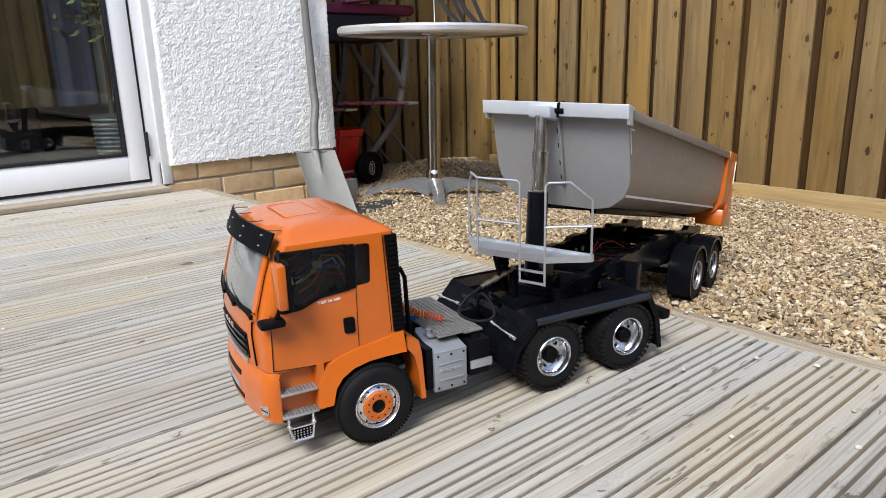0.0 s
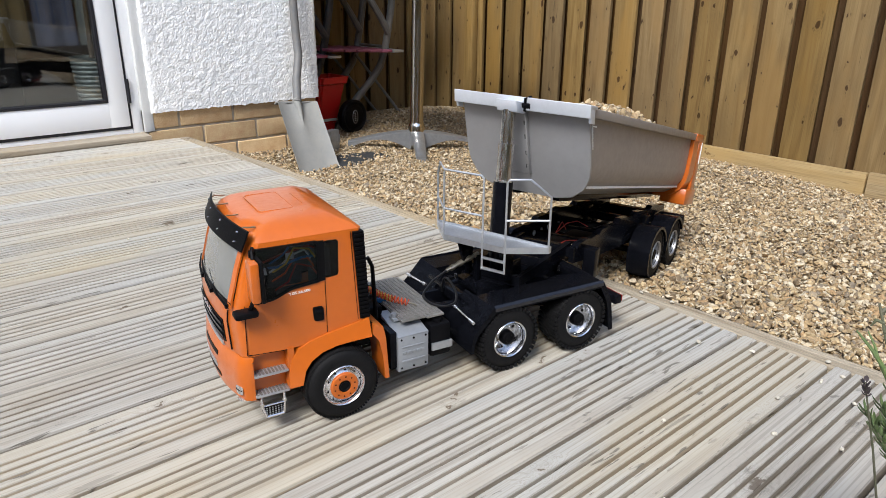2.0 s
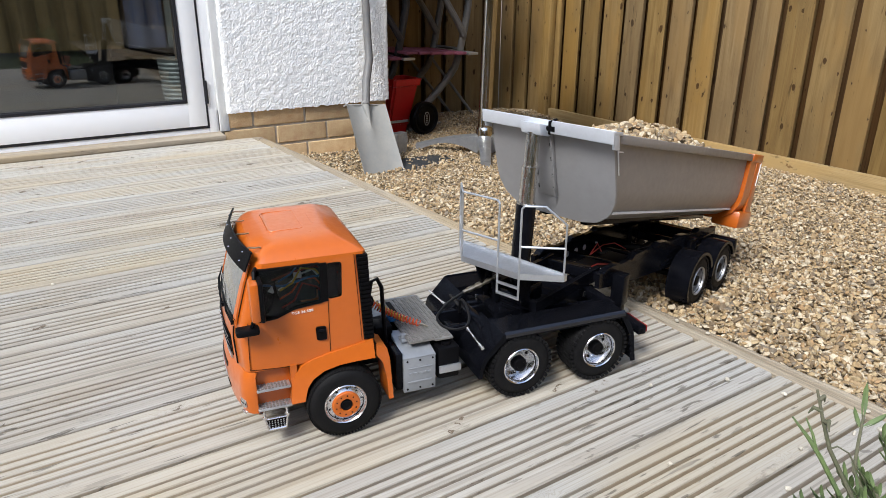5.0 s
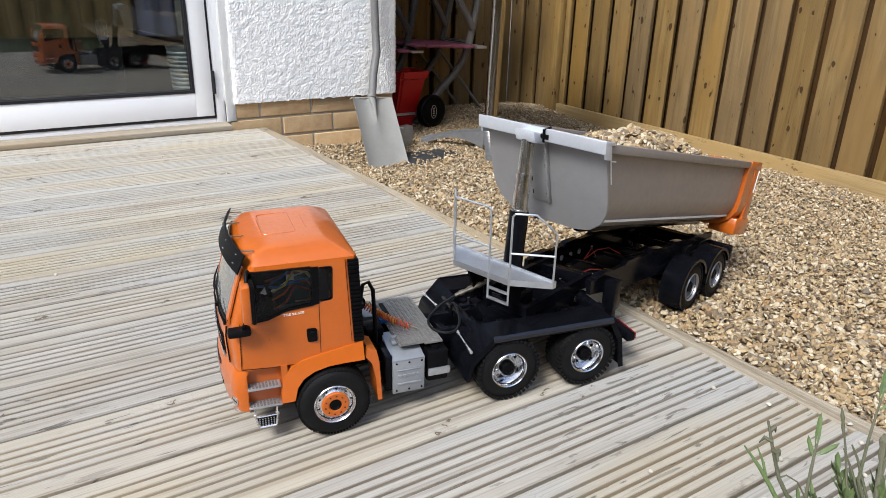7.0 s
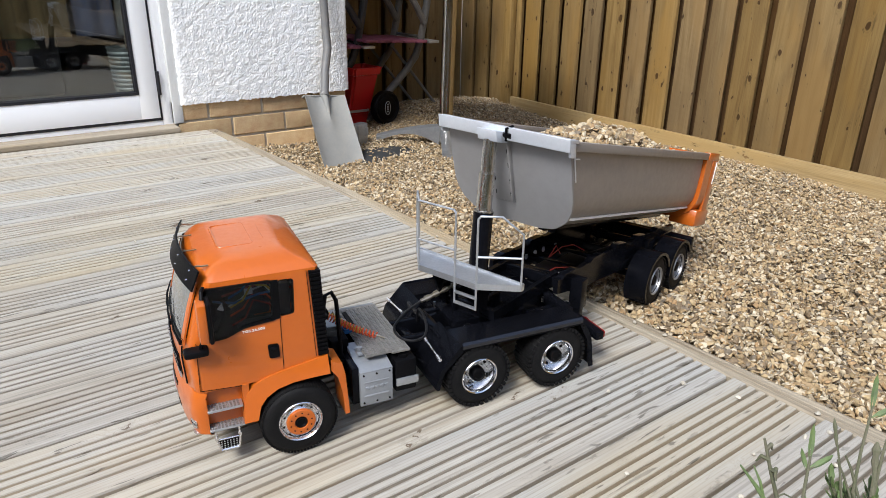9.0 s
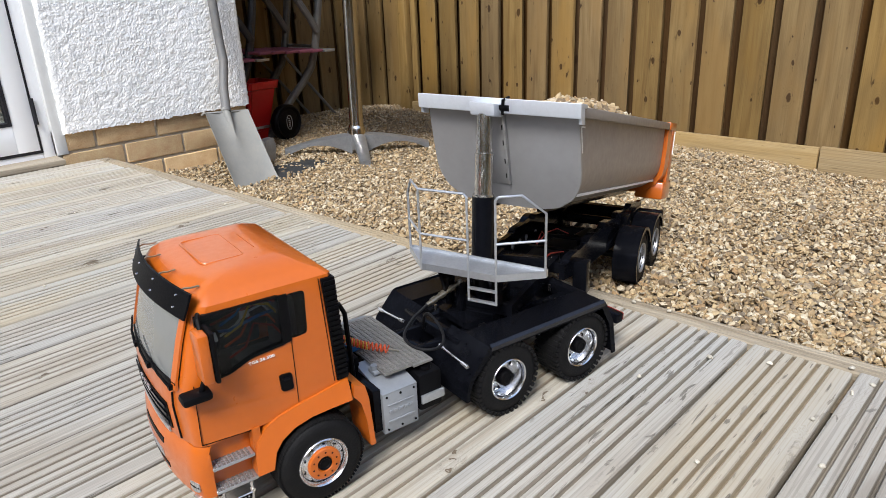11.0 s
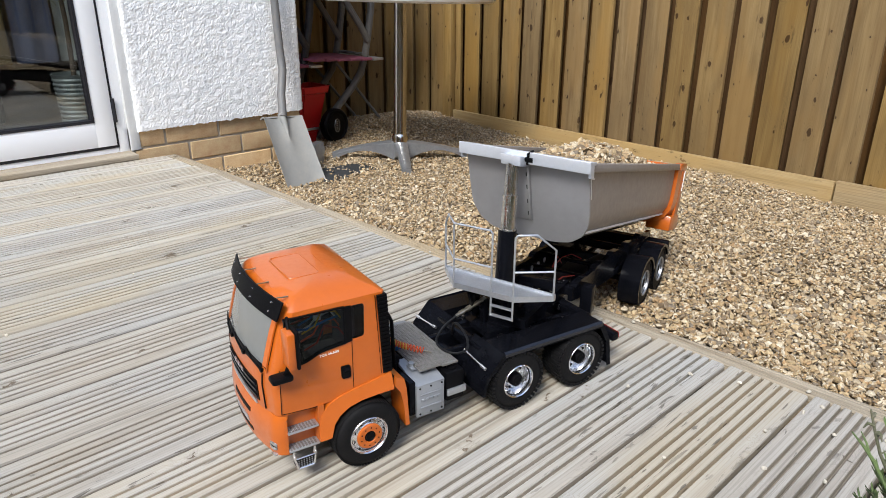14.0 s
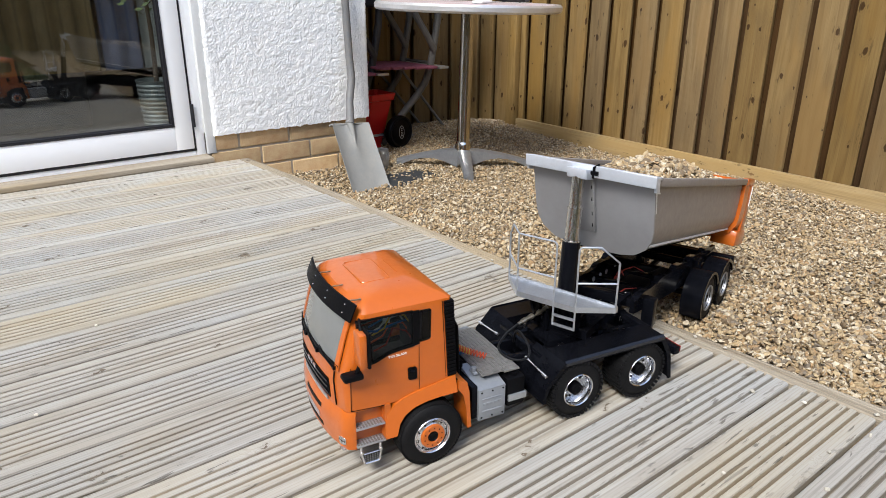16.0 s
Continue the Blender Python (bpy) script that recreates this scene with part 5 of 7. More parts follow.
tube(bm, [(0.018, 0.070, 0.200), (-0.020, 0.046, 0.210), (-0.050, 0.052, 0.200), (-0.070, 0.090, 0.188)], 0.0016, 6)
part("cab_wire", bm, M_BLUE, cab, "blue wiring")
for k, (mat, hue) in enumerate(((M_REDWIRE, "red"), (M_YELLOWWIRE, "yellow"), (M_ORANGEWIRE, "orange"), (M_BLUE, "blue"), (M_STRIPE, "white"))):
    bm = bmesh.new()
    y, z = 0.040 + 0.006 * k, 0.196 + 0.007 * ((k * 3) % 5)
    tube(bm, [(0.004, y + 0.01, z - 0.020), (-0.012, y - 0.004, z + 0.004), (-0.028, y + 0.004, z + 0.008 - 0.003 * k), (-0.040, y, z - 0.012), (-0.054, y + 0.010, z - 0.024)], 0.0013, 6)
    part("cab_wire", bm, mat, cab, hue + " wiring")
bm = bmesh.new()
box(bm, -0.036, -0.026, 0.058, 0.062, 0.205, 0.214, 0.001)
prism(bm, [(-0.070, 0.196), (-0.062, 0.192), (-0.064, 0.203)], 1, 0.050, 0.052)
part("paper_tag", bm, M_STRIPE, cab, "white tag")

# front: screen, visor, grille
def front_panel(bm, v0, v1, z0, z1, out, thick=0.0015, nv=14, nz=8, arch=0.0):
    A, B = [], []
    for i in range(nv + 1):
        v = v0 + (v1 - v0) * i / nv
        s = abs(2 * i / nv - 1)
        A.append([bm.verts.new((front_u(v, z0 + (z1 - z0 - arch * s * s) * j / nz) - out, v, z0 + (z1 - z0 - arch * s * s) * j / nz)) for j in range(nz + 1)])
        B.append([bm.verts.new((p.co.x + thick, p.co.y, p.co.z)) for p in A[-1]])
    for i in range(nv):
        for j in range(nz):
            bm.faces.new((A[i][j], A[i + 1][j], A[i + 1][j + 1], A[i][j + 1]))
            bm.faces.new((B[i][j], B[i][j + 1], B[i + 1][j + 1], B[i + 1][j]))
    for i in range(nv):
        for j in (0, nz):
            bm.faces.new((A[i][j], A[i + 1][j], B[i + 1][j], B[i][j]))
    for j in range(nz):
        for i in (0, nv):
            bm.faces.new((A[i][j], A[i][j + 1], B[i][j + 1], B[i][j]))


bm = bmesh.new()
for v0, v1, z0, z1 in ((MID - 0.0815, MID + 0.0815, 0.1700, 0.1765),):
    front_panel(bm, v0, v1, z0, z1, 0.0008)
part("screen_rubber", bm, M_MATT, cab, "black windscreen rubber")
bm = bmesh.new()
front_panel(bm, MID - 0.0815, MID + 0.0815, 0.1750, 0.2430, -0.0004, 0.0010)
part("windscreen", bm, M_SCREEN, cab, "grey windscreen")
for side in (-1, 1):
    bm = bmesh.new()
    a, b = sorted((MID + side * 0.0730, MID + side * 0.0818))
    front_panel(bm, a, b, 0.1690, 0.2440, 0.0010, 0.0022, nv=4)
    part("screen_pillar", bm, M_ORANGE, cab)
    bm = bmesh.new()
    a, b = sorted((MID + side * 0.0712, MID + side * 0.0722))
    front_panel(bm, a, b, 0.1130, 0.1640, 0.0005, 0.0016, nv=2)
    part("panel_gap", bm, M_MATT, cab, "dark gap between panels")
for v in (MID - 0.074, MID - 0.018, MID + 0.036):
    bm = bmesh.new()
    tube(bm, [(front_u(v, 0.1715) - 0.003, v, 0.1715), (front_u(v + 0.025, 0.175) - 0.0035, v + 0.022, 0.1765), (front_u(v + 0.05, 0.182) - 0.003, v + 0.046, 0.1830)], [0.0016, 0.0013, 0.0008], 6)
    box(bm, front_u(v, 0.171) - 0.004, front_u(v, 0.171) + 0.001, v - 0.003, v + 0.003, 0.1685, 0.1735)
    part("wiper", bm, M_MATT, cab, "black wiper")


def visor_at(s):
    """How far the visor bows back, and its edges' drop, at s from -1 to 1 across."""
    return 0.013 * abs(s) ** 2.0, 0.003 * s * s


bm = bmesh.new()
A = []
for i in range(17):
    s = i / 16 * 2 - 1
    v = MID + 0.0930 * s
    bow, drop = visor_at(s)
    A.append([bm.verts.new(p) for p in ((-0.1020 + bow, v, 0.2655 - drop), (-0.1115 + bow, v, 0.2432 - drop), (-0.1098 + bow, v, 0.2425 - drop), (-0.1000 + bow, v, 0.2655 - drop))])
for P, Q in zip(A, A[1:]):
    for k in range(4):
        bm.faces.new((P[k], P[(k + 1) % 4], Q[(k + 1) % 4], Q[k]))
bm.faces.new(A[0])
bm.faces.new(A[-1])
visor = part("sun_visor", bm, M_MATT, cab, "black sun visor")
for s in (-0.80, -0.28, 0.28, 0.80):
    bow, drop = visor_at(s)
    v = MID + 0.0930 * s
    way = [(-0.1015 + bow, 0.2630 - drop), (-0.0970 + bow, 0.2648 - drop), (-0.0905 + bow, 0.2640 - drop * 1.2), (-0.0835 + bow, 0.2646 - drop * 1.5)]
    bm = bmesh.new()
    prism(bm, way + [(u, z - 0.0012) for u, z in reversed(way)], 1, v - 0.0010, v + 0.0010)
    part("visor_bracket", bm, M_BRASS, visor, "thin dull metal bracket")
    for h in (0.25, 0.72):
        bm = bmesh.new()
        u, z = -0.1020 - 0.0095 * h + bow, 0.2655 - 0.0223 * h - drop
        rod(bm, (u + 0.001, v, z), (u - 0.0012, v, z + 0.0004), 0.0010, seg=8)
        part("visor_bolt", bm, M_CHROME, visor)
bm = bmesh.new()
front_panel(bm, MID - 0.058, MID + 0.058, 0.1180, 0.1475, 0.0010)
grille = part("grille", bm, M_MATT, cab, "black front grille")
for k in range(3):
    bm = bmesh.new()
    front_panel(bm, MID - 0.056, MID + 0.056, 0.1225 + 0.0090 * k, 0.1262 + 0.0090 * k, 0.0028)
    part("grille_bar", bm, M_BLACK, grille)
bm = bmesh.new()
for v, z in ((MID - 0.013, 0.1445), (MID, 0.1445), (MID + 0.013, 0.1445)):
    front_panel(bm, v - 0.004, v + 0.004, z - 0.003, z + 0.003, 0.0034, nv=2, nz=2)
part("badge", bm, M_CHROME, grille, "plain chrome badge")
bm = bmesh.new()
front_panel(bm, MID - 0.050, MID + 0.050, 0.1100, 0.1160, 0.0022)
part("plate_bar", bm, M_ALU, cab, "silver strip under the grille")

# bumper
def bumper_ring(z, f, r, h):
    out = [(r, MID - h), (r, MID + h)]
    R = 0.020
    for k in range(6):
        a = math.pi / 2 * k / 5
        out.append((f + 0.010 + R * 0.8 - R * 0.8 * math.sin(a), MID + h - R + R * math.cos(a)))
    for k in range(1, 8):
        v = (h - R) * (1 - 2 * k / 8)
        out.append((f + 0.010 * (abs(v) / (h - R)) ** 2.2, MID + v))
    for k in range(6):
        a = math.pi / 2 * (1 - k / 5)
        out.append((f + 0.010 + R * 0.8 - R * 0.8 * math.sin(a), MID - h + R - R * math.cos(a)))
    return [(u, v, z) for u, v in out]


bm = bmesh.new()
loft(bm, [bumper_ring(0.0470, -0.1180, -0.0980, 0.0930), bumper_ring(0.0520, -0.1245, -0.0980, 0.0970), bumper_ring(0.0800, -0.1275, -0.0980, 0.0985), bumper_ring(0.1020, -0.1250, -0.0980, 0.0985), bumper_ring(0.1090, -0.1215, -0.0980, 0.0965)])
bumper = part("bumper", bm, M_ORANGE, truck, "orange front bumper")
def bumper_u(v, z):
    f = -0.1245 - 0.0030 * min(1.0, max(0.0, (z - 0.052) / 0.028)) + 0.0025 * max(0.0, (z - 0.080) / 0.022)
    return f + 0.010 * (abs(v - MID) / 0.0785) ** 2.2


def bumper_panel(v0, v1, z0, z1, out, n=10):
    bm = bmesh.new()
    rows = []
    for i in range(n + 1):
        v = v0 + (v1 - v0) * i / n
        rows.append([bm.verts.new(p) for p in ((bumper_u(v, z0) - out, v, z0), (bumper_u(v, z1) - out, v, z1), (bumper_u(v, z1) + 0.004, v, z1), (bumper_u(v, z0) + 0.004, v, z0))])
    for P, Q in zip(rows, rows[1:]):
        for k in range(4):
            bm.faces.new((P[k], P[(k + 1) % 4], Q[(k + 1) % 4], Q[k]))
    bm.faces.new(rows[0])
    bm.faces.new(rows[-1])
    return bm


part("intake_grille", bumper_panel(MID - 0.034, MID + 0.034, 0.0600, 0.0660, 0.0006), M_MATT, bumper, "black bumper intake")
part("upper_intake", bumper_panel(MID - 0.032, MID + 0.032, 0.0890, 0.0950, 0.0006), M_MATT, bumper, "black upper intake")
part("plate_panel", bumper_panel(MID - 0.026, MID + 0.026, 0.0700, 0.0800, 0.0008), M_ALU, bumper, "plain silver plate")


def corner_lens(z0, z1, a0, a1, out=0.0009):
    """A lamp lens that follows the bumper's rounded corner."""
    def build(bm):
        rows = []
        for k in range(9):
            a = radians(a0 + (a1 - a0) * k / 8)
            taper = 0.0018 * abs(k / 4 - 1) ** 3
            p = Vector((-0.1000 - 0.0160 * math.sin(a), MID - 0.0982 + 0.0200 - 0.0200 * math.cos(a), 0))
            n = Vector((-math.sin(a), -math.cos(a), 0))
            rows.append([bm.verts.new(p + n * o + Vector((0, 0, z))) for o, z in ((out, z0 + taper), (out, z1 - taper), (-0.004, z1 - taper), (-0.004, z0 + taper))])
        for P, Q in zip(rows, rows[1:]):
            for k in range(4):
                bm.faces.new((P[k], P[(k + 1) % 4], Q[(k + 1) % 4], Q[k]))
        bm.faces.new(rows[0])
        bm.faces.new(rows[-1])
    return build


both_sides("headlamp", corner_lens(0.0600, 0.0715, 85, 44), M_LAMP, "clear headlamp", bumper)
both_sides("lamp_shade", corner_lens(0.0650, 0.0662, 84, 48, 0.0013), M_MATT, "dark lamp divider", bumper)
both_sides("fog_lamp", corner_lens(0.0510, 0.0545, 82, 46), M_LAMP, "clear fog lamp", bumper)

# Unseen block added under the cab to keep light off the deck below.
bm = bmesh.new()
prism(bm, [(-0.0960, 0.0420), (-0.0900, 0.1080), (0.0380, 0.1080), (0.0440, 0.0600), (0.0100, 0.0340), (-0.0500, 0.0320)], 1, 0.0480, 0.1690)
part("engine_block", bm, M_MATT, truck, "dark block added under the cab to shade the deck")

# steps beside the door
def step_well(bm):
    box(bm, -0.0990, -0.0540, 0.0220, 0.0700, 0.0520, 0.1110, 0.002)
    prism(bm, [(-0.0560, 0.0560), (-0.0480, 0.0560), (-0.0480, 0.1110), (-0.0560, 0.1110)], 1, 0.0100, 0.0300)


both_sides("step_well", step_well, M_ORANGE, "orange step housing")
for z in (0.0845, 0.0575):
    both_sides("step", lambda bm: box(bm, -0.0985, -0.0570, 0.0075, 0.0300, z - 0.0022, z + 0.0010, 0.0008), M_ALU, "silver step edge")
    both_sides("step_tread", lambda bm: [box(bm, -0.0970 + 0.0042 * k, -0.0945 + 0.0042 * k, 0.0085 + 0.004 * j, 0.0110 + 0.004 * j, z + 0.0008, z + 0.0018) for k in range(9) for j in range(5)], M_TREAD, "chequered step tread")


def step_arms(bm):
    for u0, u1 in ((-0.0920, -0.0880), (-0.0640, -0.0665)):
        tube(bm, [(u0, 0.0110, 0.0560), (u0, 0.0100, 0.0420), (u1, 0.0095, 0.0270)], 0.0016, 6)
        rod(bm, (u0, 0.0085, 0.0440), (u0, 0.0125, 0.0440), 0.0024, seg=8)
    tube(bm, [(-0.0880, 0.0095, 0.0262), (-0.0665, 0.0095, 0.0262)], 0.0016, 6)
    tube(bm, [(-0.0895, 0.0090, 0.0420), (-0.0655, 0.0090, 0.0420)], 0.0009, 6)


def step_plate(bm):
    prism(bm, [(-0.0885, 0.0265), (-0.0662, 0.0265), (-0.0650, 0.0400), (-0.0905, 0.0400)], 1, 0.0100, 0.0112)
    box(bm, -0.0890, -0.0655, 0.0110, 0.0260, 0.0255, 0.0272)


def step_grip(bm):
    for k in range(6):
        for j in range(4):
            box(bm, -0.0878 + 0.0036 * k, -0.0862 + 0.0036 * k, 0.0094, 0.0102, 0.0280 + 0.0030 * j, 0.0294 + 0.0030 * j)


both_sides("hanging_step", step_arms, M_CHROME, "bright wire step hanger")
both_sides("hanging_plate", step_plate, M_MATT, "black perforated step plate")
both_sides("step_grip", step_grip, M_ALU, "raised grip studs")

# wheel arch
OUT = [(-0.0580, 0.0600), (-0.0565, 0.0780), (-0.0520, 0.0960), (-0.0420, 0.1075), (-0.0280, 0.1140), (-0.0080, 0.1185), (0.0200, 0.1230), (0.0500, 0.1285)]
INN = [(0.0510, 0.1040), (0.0250, 0.1040), (0.0040, 0.1030), (-0.0150, 0.0985), (-0.0290, 0.0900), (-0.0370, 0.0790), (-0.0415, 0.0600)]


def arch(bm):
    vs = prism(bm, OUT + INN, 1, 0.0035, 0.0450)
    for v in vs:
        if v.co.y < 0.01 and v.co.z > 0.06 and (round(v.co.x, 4), round(v.co.z, 4)) in {(round(a, 4), round(b, 4)) for a, b in OUT[1:]}:
            v.co.y += 0.0055


both_sides("wheel_arch", arch, M_ORANGE, "orange wheel arch")


def flap(bm):
    prism(bm, [(0.0540, 0.1200), (0.0670, 0.1140), (0.0705, 0.0980), (0.0745, 0.0380), (0.0685, 0.0380), (0.0660, 0.0720), (0.0610, 0.0950), (0.0530, 0.1060)], 1, 0.0045, 0.0450)


both_sides("arch_tail", flap, M_ORANGE, "orange rear wheel guard")
both_sides("arch_joint", lambda bm: prism(bm, [(0.0495, 0.1270), (0.0550, 0.1200), (0.0530, 0.1030), (0.0500, 0.1040)], 1, 0.0100, 0.0450), M_MATT)

# mirrors
def mirror_shell(bm):
    box(bm, -0.0975, -0.0870, -0.0170, 0.0070, 0.1880, 0.2360, 0.003)


def mirror_rim(bm):
    box(bm, -0.0872, -0.0825, -0.0178, 0.0075, 0.1870, 0.2370, 0.002)


def upper_arm(bm):
    tube(bm, [(-0.090, -0.001, 0.2350), (-0.089, 0.005, 0.2420), (-0.086, 0.014, 0.2430)], 0.0022, 8)


def mirror_foot(bm):
    box(bm, -0.1160, -0.0885, -0.0060, 0.0125, 0.1665, 0.1750, 0.0035)
    tube(bm, [(-0.092, -0.001, 0.1890), (-0.096, 0.001, 0.1780), (-0.098, 0.004, 0.1700)], 0.0026, 8)


for name, build, mat, label in (("mirror", mirror_shell, M_ORANGE, "orange mirror housing"), ("mirror_rim", mirror_rim, M_MATT, "black mirror rim"), ("mirror_arm", upper_arm, M_MATT, "black mirror arm"), ("mirror_foot", mirror_foot, M_MATT, "black lower mirror foot")):
    bm = bmesh.new()
    build(bm)
    part(name, bm, mat, truck, label)

# roof hatch, lettering
bm = bmesh.new()
tube(bm, [(u, v, 0.2664 - 0.0010 * max(0, abs(v - MID) - 0.02) / 0.02) for u, v in rounded([(-0.060, 0.071), (-0.018, 0.071), (-0.018, 0.150), (-0.060, 0.150)], 0.007)], 0.0015, 6, closed=True)
part("roof_hatch", bm, M_ORANGE, cab)
bm = bmesh.new()
box(bm, -0.004, -0.0032, 0.084, 0.133, 0.2650, 0.2672)
part("roof_seam", bm, M_ORANGE, cab)
words = bpy.data.curves.new("lettering", "FONT")
words.body, words.size, words.extrude = "TGS 26.500", 0.0055, 0.0003
words.align_x, words.align_y = "LEFT", "BOTTOM"
for near in (True, False):
    w = new("lettering", words)
    w.parent = cab
    w.matrix_basis = Matrix.Translation((-0.0490, 0.0113, 0.1778) if near else (-0.012, 2 * MID - 0.0113, 0.1760)) @ Euler((radians(90), radians(-2), 0 if near else math.pi)).to_matrix().to_4x4() @ Matrix.Diagonal((1, 0.8, 1, 1))
    words.materials.append(M_TEXT) if near else None
    tagged(w, "white model lettering")

# ---- wheels ----
def tyre(w, r, lugs, bite=1.0):
    bm = bmesh.new()
    h = w / 2
    lathe(bm, [(r * 0.48, -h + 0.003), (r * 0.535, -h + 0.0004), (r * 0.60, -h - 0.0004), (r * 0.78, -h - 0.0012), (r * 0.90, -h + 0.0012), (r * 0.96, -h + 0.0045), (r * 0.978, -h + 0.008), (r * 0.980, 0), (r * 0.978, h - 0.008), (r * 0.96, h - 0.0045), (r * 0.90, h - 0.0012), (r * 0.78, h), (r * 0.48, h - 0.003)], 56, "Y", cap=False)
    tread = bmesh.new()
    for k in range(lugs):
        for s in (-1, 1):
            a = 2 * math.pi * (k + (0.5 if s > 0 else 0)) / lugs
            m = Matrix.Rotation(a, 4, "Y") @ Matrix.Rotation(radians(12 * s), 4, "Z")
            q = 2 * math.pi * r / lugs * 0.30
            y0, y1 = (-h + 0.0025, -0.0012) if s < 0 else (0.0012, h - 0.0025)
            box(tread, -q, q, y0, y1, r * 0.955, r if bite > 0.7 else r * 0.988, m=Matrix.Rotation(a, 4, "Y"))
            yo = -h - 0.0010 if s < 0 else h + 0.0010
            if bite > 0.7:
                box(tread, -q, q, min(yo, yo + 0.005 * -s), max(yo, yo + 0.005 * -s), r * 0.90, r * 0.988, m=Matrix.Rotation(a, 4, "Y"))
    return mesh_of(bm, "tyre", M_TYRE, 0.5), mesh_of(tread, "tread", M_TYRE, 0.5)


def dish_rim(w, r, mat=M_RIMDISC):
    """A deep chrome dish with a rolled lip."""
    bm = bmesh.new()
    h = -w / 2
    lathe(bm, [(r * 0.66, h + 0.003), (r * 0.675, h - 0.0012), (r * 0.655, h - 0.0022), (r * 0.620, h - 0.0010), (r * 0.598, h + 0.0016), (r * 0.588, h + 0.0080), (r * 0.578, h + 0.0150), (r * 0.560, h + 0.0195), (r * 0.530, h + 0.0210), (r * 0.43, h + 0.0180), (r * 0.36, h + 0.0140), (r * 0.30, h + 0.0110), (0.0, h + 0.0110)], 48, "Y", cap=False)
    return mesh_of(bm, "rim", mat, 0.5)


def dish_hub(w, r):
    bm = bmesh.new()
    h = -w / 2
    lathe(bm, [(r * 0.27, h + 0.0118), (r * 0.262, h + 0.0050), (r * 0.235, h + 0.0020), (r * 0.15, h + 0.0012), (r * 0.14, h + 0.0024), (0.0, h + 0.0024)], 20, "Y")
    return mesh_of(bm, "hub", M_MATT, 0.5)


def holes(w, r, n, at, size, deep):
    bm = bmesh.new()
    h = -w / 2
    for k in range(n):
        a = 2 * math.pi * (k + 0.5) / n
        lathe(bm, [(size, deep - 0.0006), (size * 0.9, deep - 0.0009), (0.0, deep - 0.0009)], 12, "Y", (at * math.cos(a), h, at * math.sin(a)))
    return mesh_of(bm, "hole_ring", M_MATT, 0.5)


def nuts(w, n, at, deep):
    bm = bmesh.new()
    for k in range(n):
        a = 2 * math.pi * k / n
        p = (at * math.cos(a), -w / 2 + deep, at * math.sin(a))
        rod(bm, p, (p[0], p[1] - 0.0022, p[2]), 0.0011, seg=6)
    return mesh_of(bm, "nut_ring", M_CHROME, 0)


def front_rim(w, r):
    bm = bmesh.new()
    h = -w / 2
    lathe(bm, [(r * 0.66, h + 0.003), (r * 0.675, h - 0.0012), (r * 0.655, h - 0.0022), (r * 0.615, h - 0.0006), (r * 0.585, h + 0.0030), (r * 0.53, h + 0.0022), (r * 0.44, h - 0.0004), (0.0, h - 0.0004)], 40, "Y", cap=False)
    return mesh_of(bm, "rim", M_CHROME, 0.5)


def front_disc(w, r):
    bm = bmesh.new()
    h = -w / 2
    lathe(bm, [(r * 0.45, h - 0.0002), (r * 0.445, h - 0.0026), (r * 0.41, h - 0.0036), (r * 0.22, h - 0.0036), (r * 0.20, h - 0.0020), (0.0, h - 0.0018)], 36, "Y")
    return mesh_of(bm, "hub_disc", M_ORANGE, 0.5)


def front_eye(w, r):
    bm = bmesh.new()
    h = -w / 2
    lathe(bm, [(r * 0.19, h - 0.0020), (r * 0.185, h - 0.0030), (r * 0.15, h - 0.0032), (r * 0.13, h - 0.0024), (0.0, h - 0.0024)], 20, "Y")
    return mesh_of(bm, "hub_cap", M_MATT, 0.5)


def put_wheel(parent, u, v, z, turn, meshes, labels=()):
    wheel = new("wheel", meshes[0])
    wheel.parent = parent
    wheel.matrix_basis = Matrix.Translation((u, v, z)) @ Matrix.Rotation(turn, 4, "Z") @ Matrix.Rotation(random.uniform(0, 1), 4, "Y")
    for me in meshes[1:]:
        ob = new(me.name.split(".")[0], me)
        ob.parent = wheel
        if ob.name.startswith("tread"):
            tagged(ob, "black tread blocks", kind="stuff")
    return tagged(wheel, "black treaded rubber tyre")


WR = 0.0490
RIM = WR * 0.84
FRONT = [*tyre(0.034, WR, 70, 0.5), front_rim(0.034, RIM), front_disc(0.034, RIM), front_eye(0.034, RIM), holes(0.034, RIM, 10, RIM * 0.53, 0.0013, 0.0012), holes(0.034, RIM, 10, RIM * 0.325, 0.0011, -0.0030)]
REAR = [*tyre(0.040, WR, 40), dish_rim(0.040, RIM), dish_hub(0.040, RIM), holes(0.040, RIM, 6, RIM * 0.460, 0.0027, 0.0182), nuts(0.040, 10, RIM * 0.335, 0.0115)]
for v, t in ((0.0145, 0.0), (2 * MID - 0.0145, math.pi)):
    put_wheel(truck, 0.0085, v, WR, t, FRONT)
for u in (0.2620, 0.3905):
    for v, t in ((0.020, 0.0), (2 * MID - 0.020, math.pi)):
        put_wheel(truck, u, v, WR, t, REAR)

# ---- chassis behind the cab ----
bm = bmesh.new()
for v in (0.078, 0.128):
    box(bm, -0.09, 0.465, v, v + 0.011, 0.052, 0.086, 0.001)
for u in (0.10, 0.19, 0.28, 0.345, 0.44):
    box(bm, u, u + 0.012, 0.078, 0.139, 0.060, 0.078, 0.001)
part("chassis_frame", bm, M_BLACK, truck, "black chassis rails")
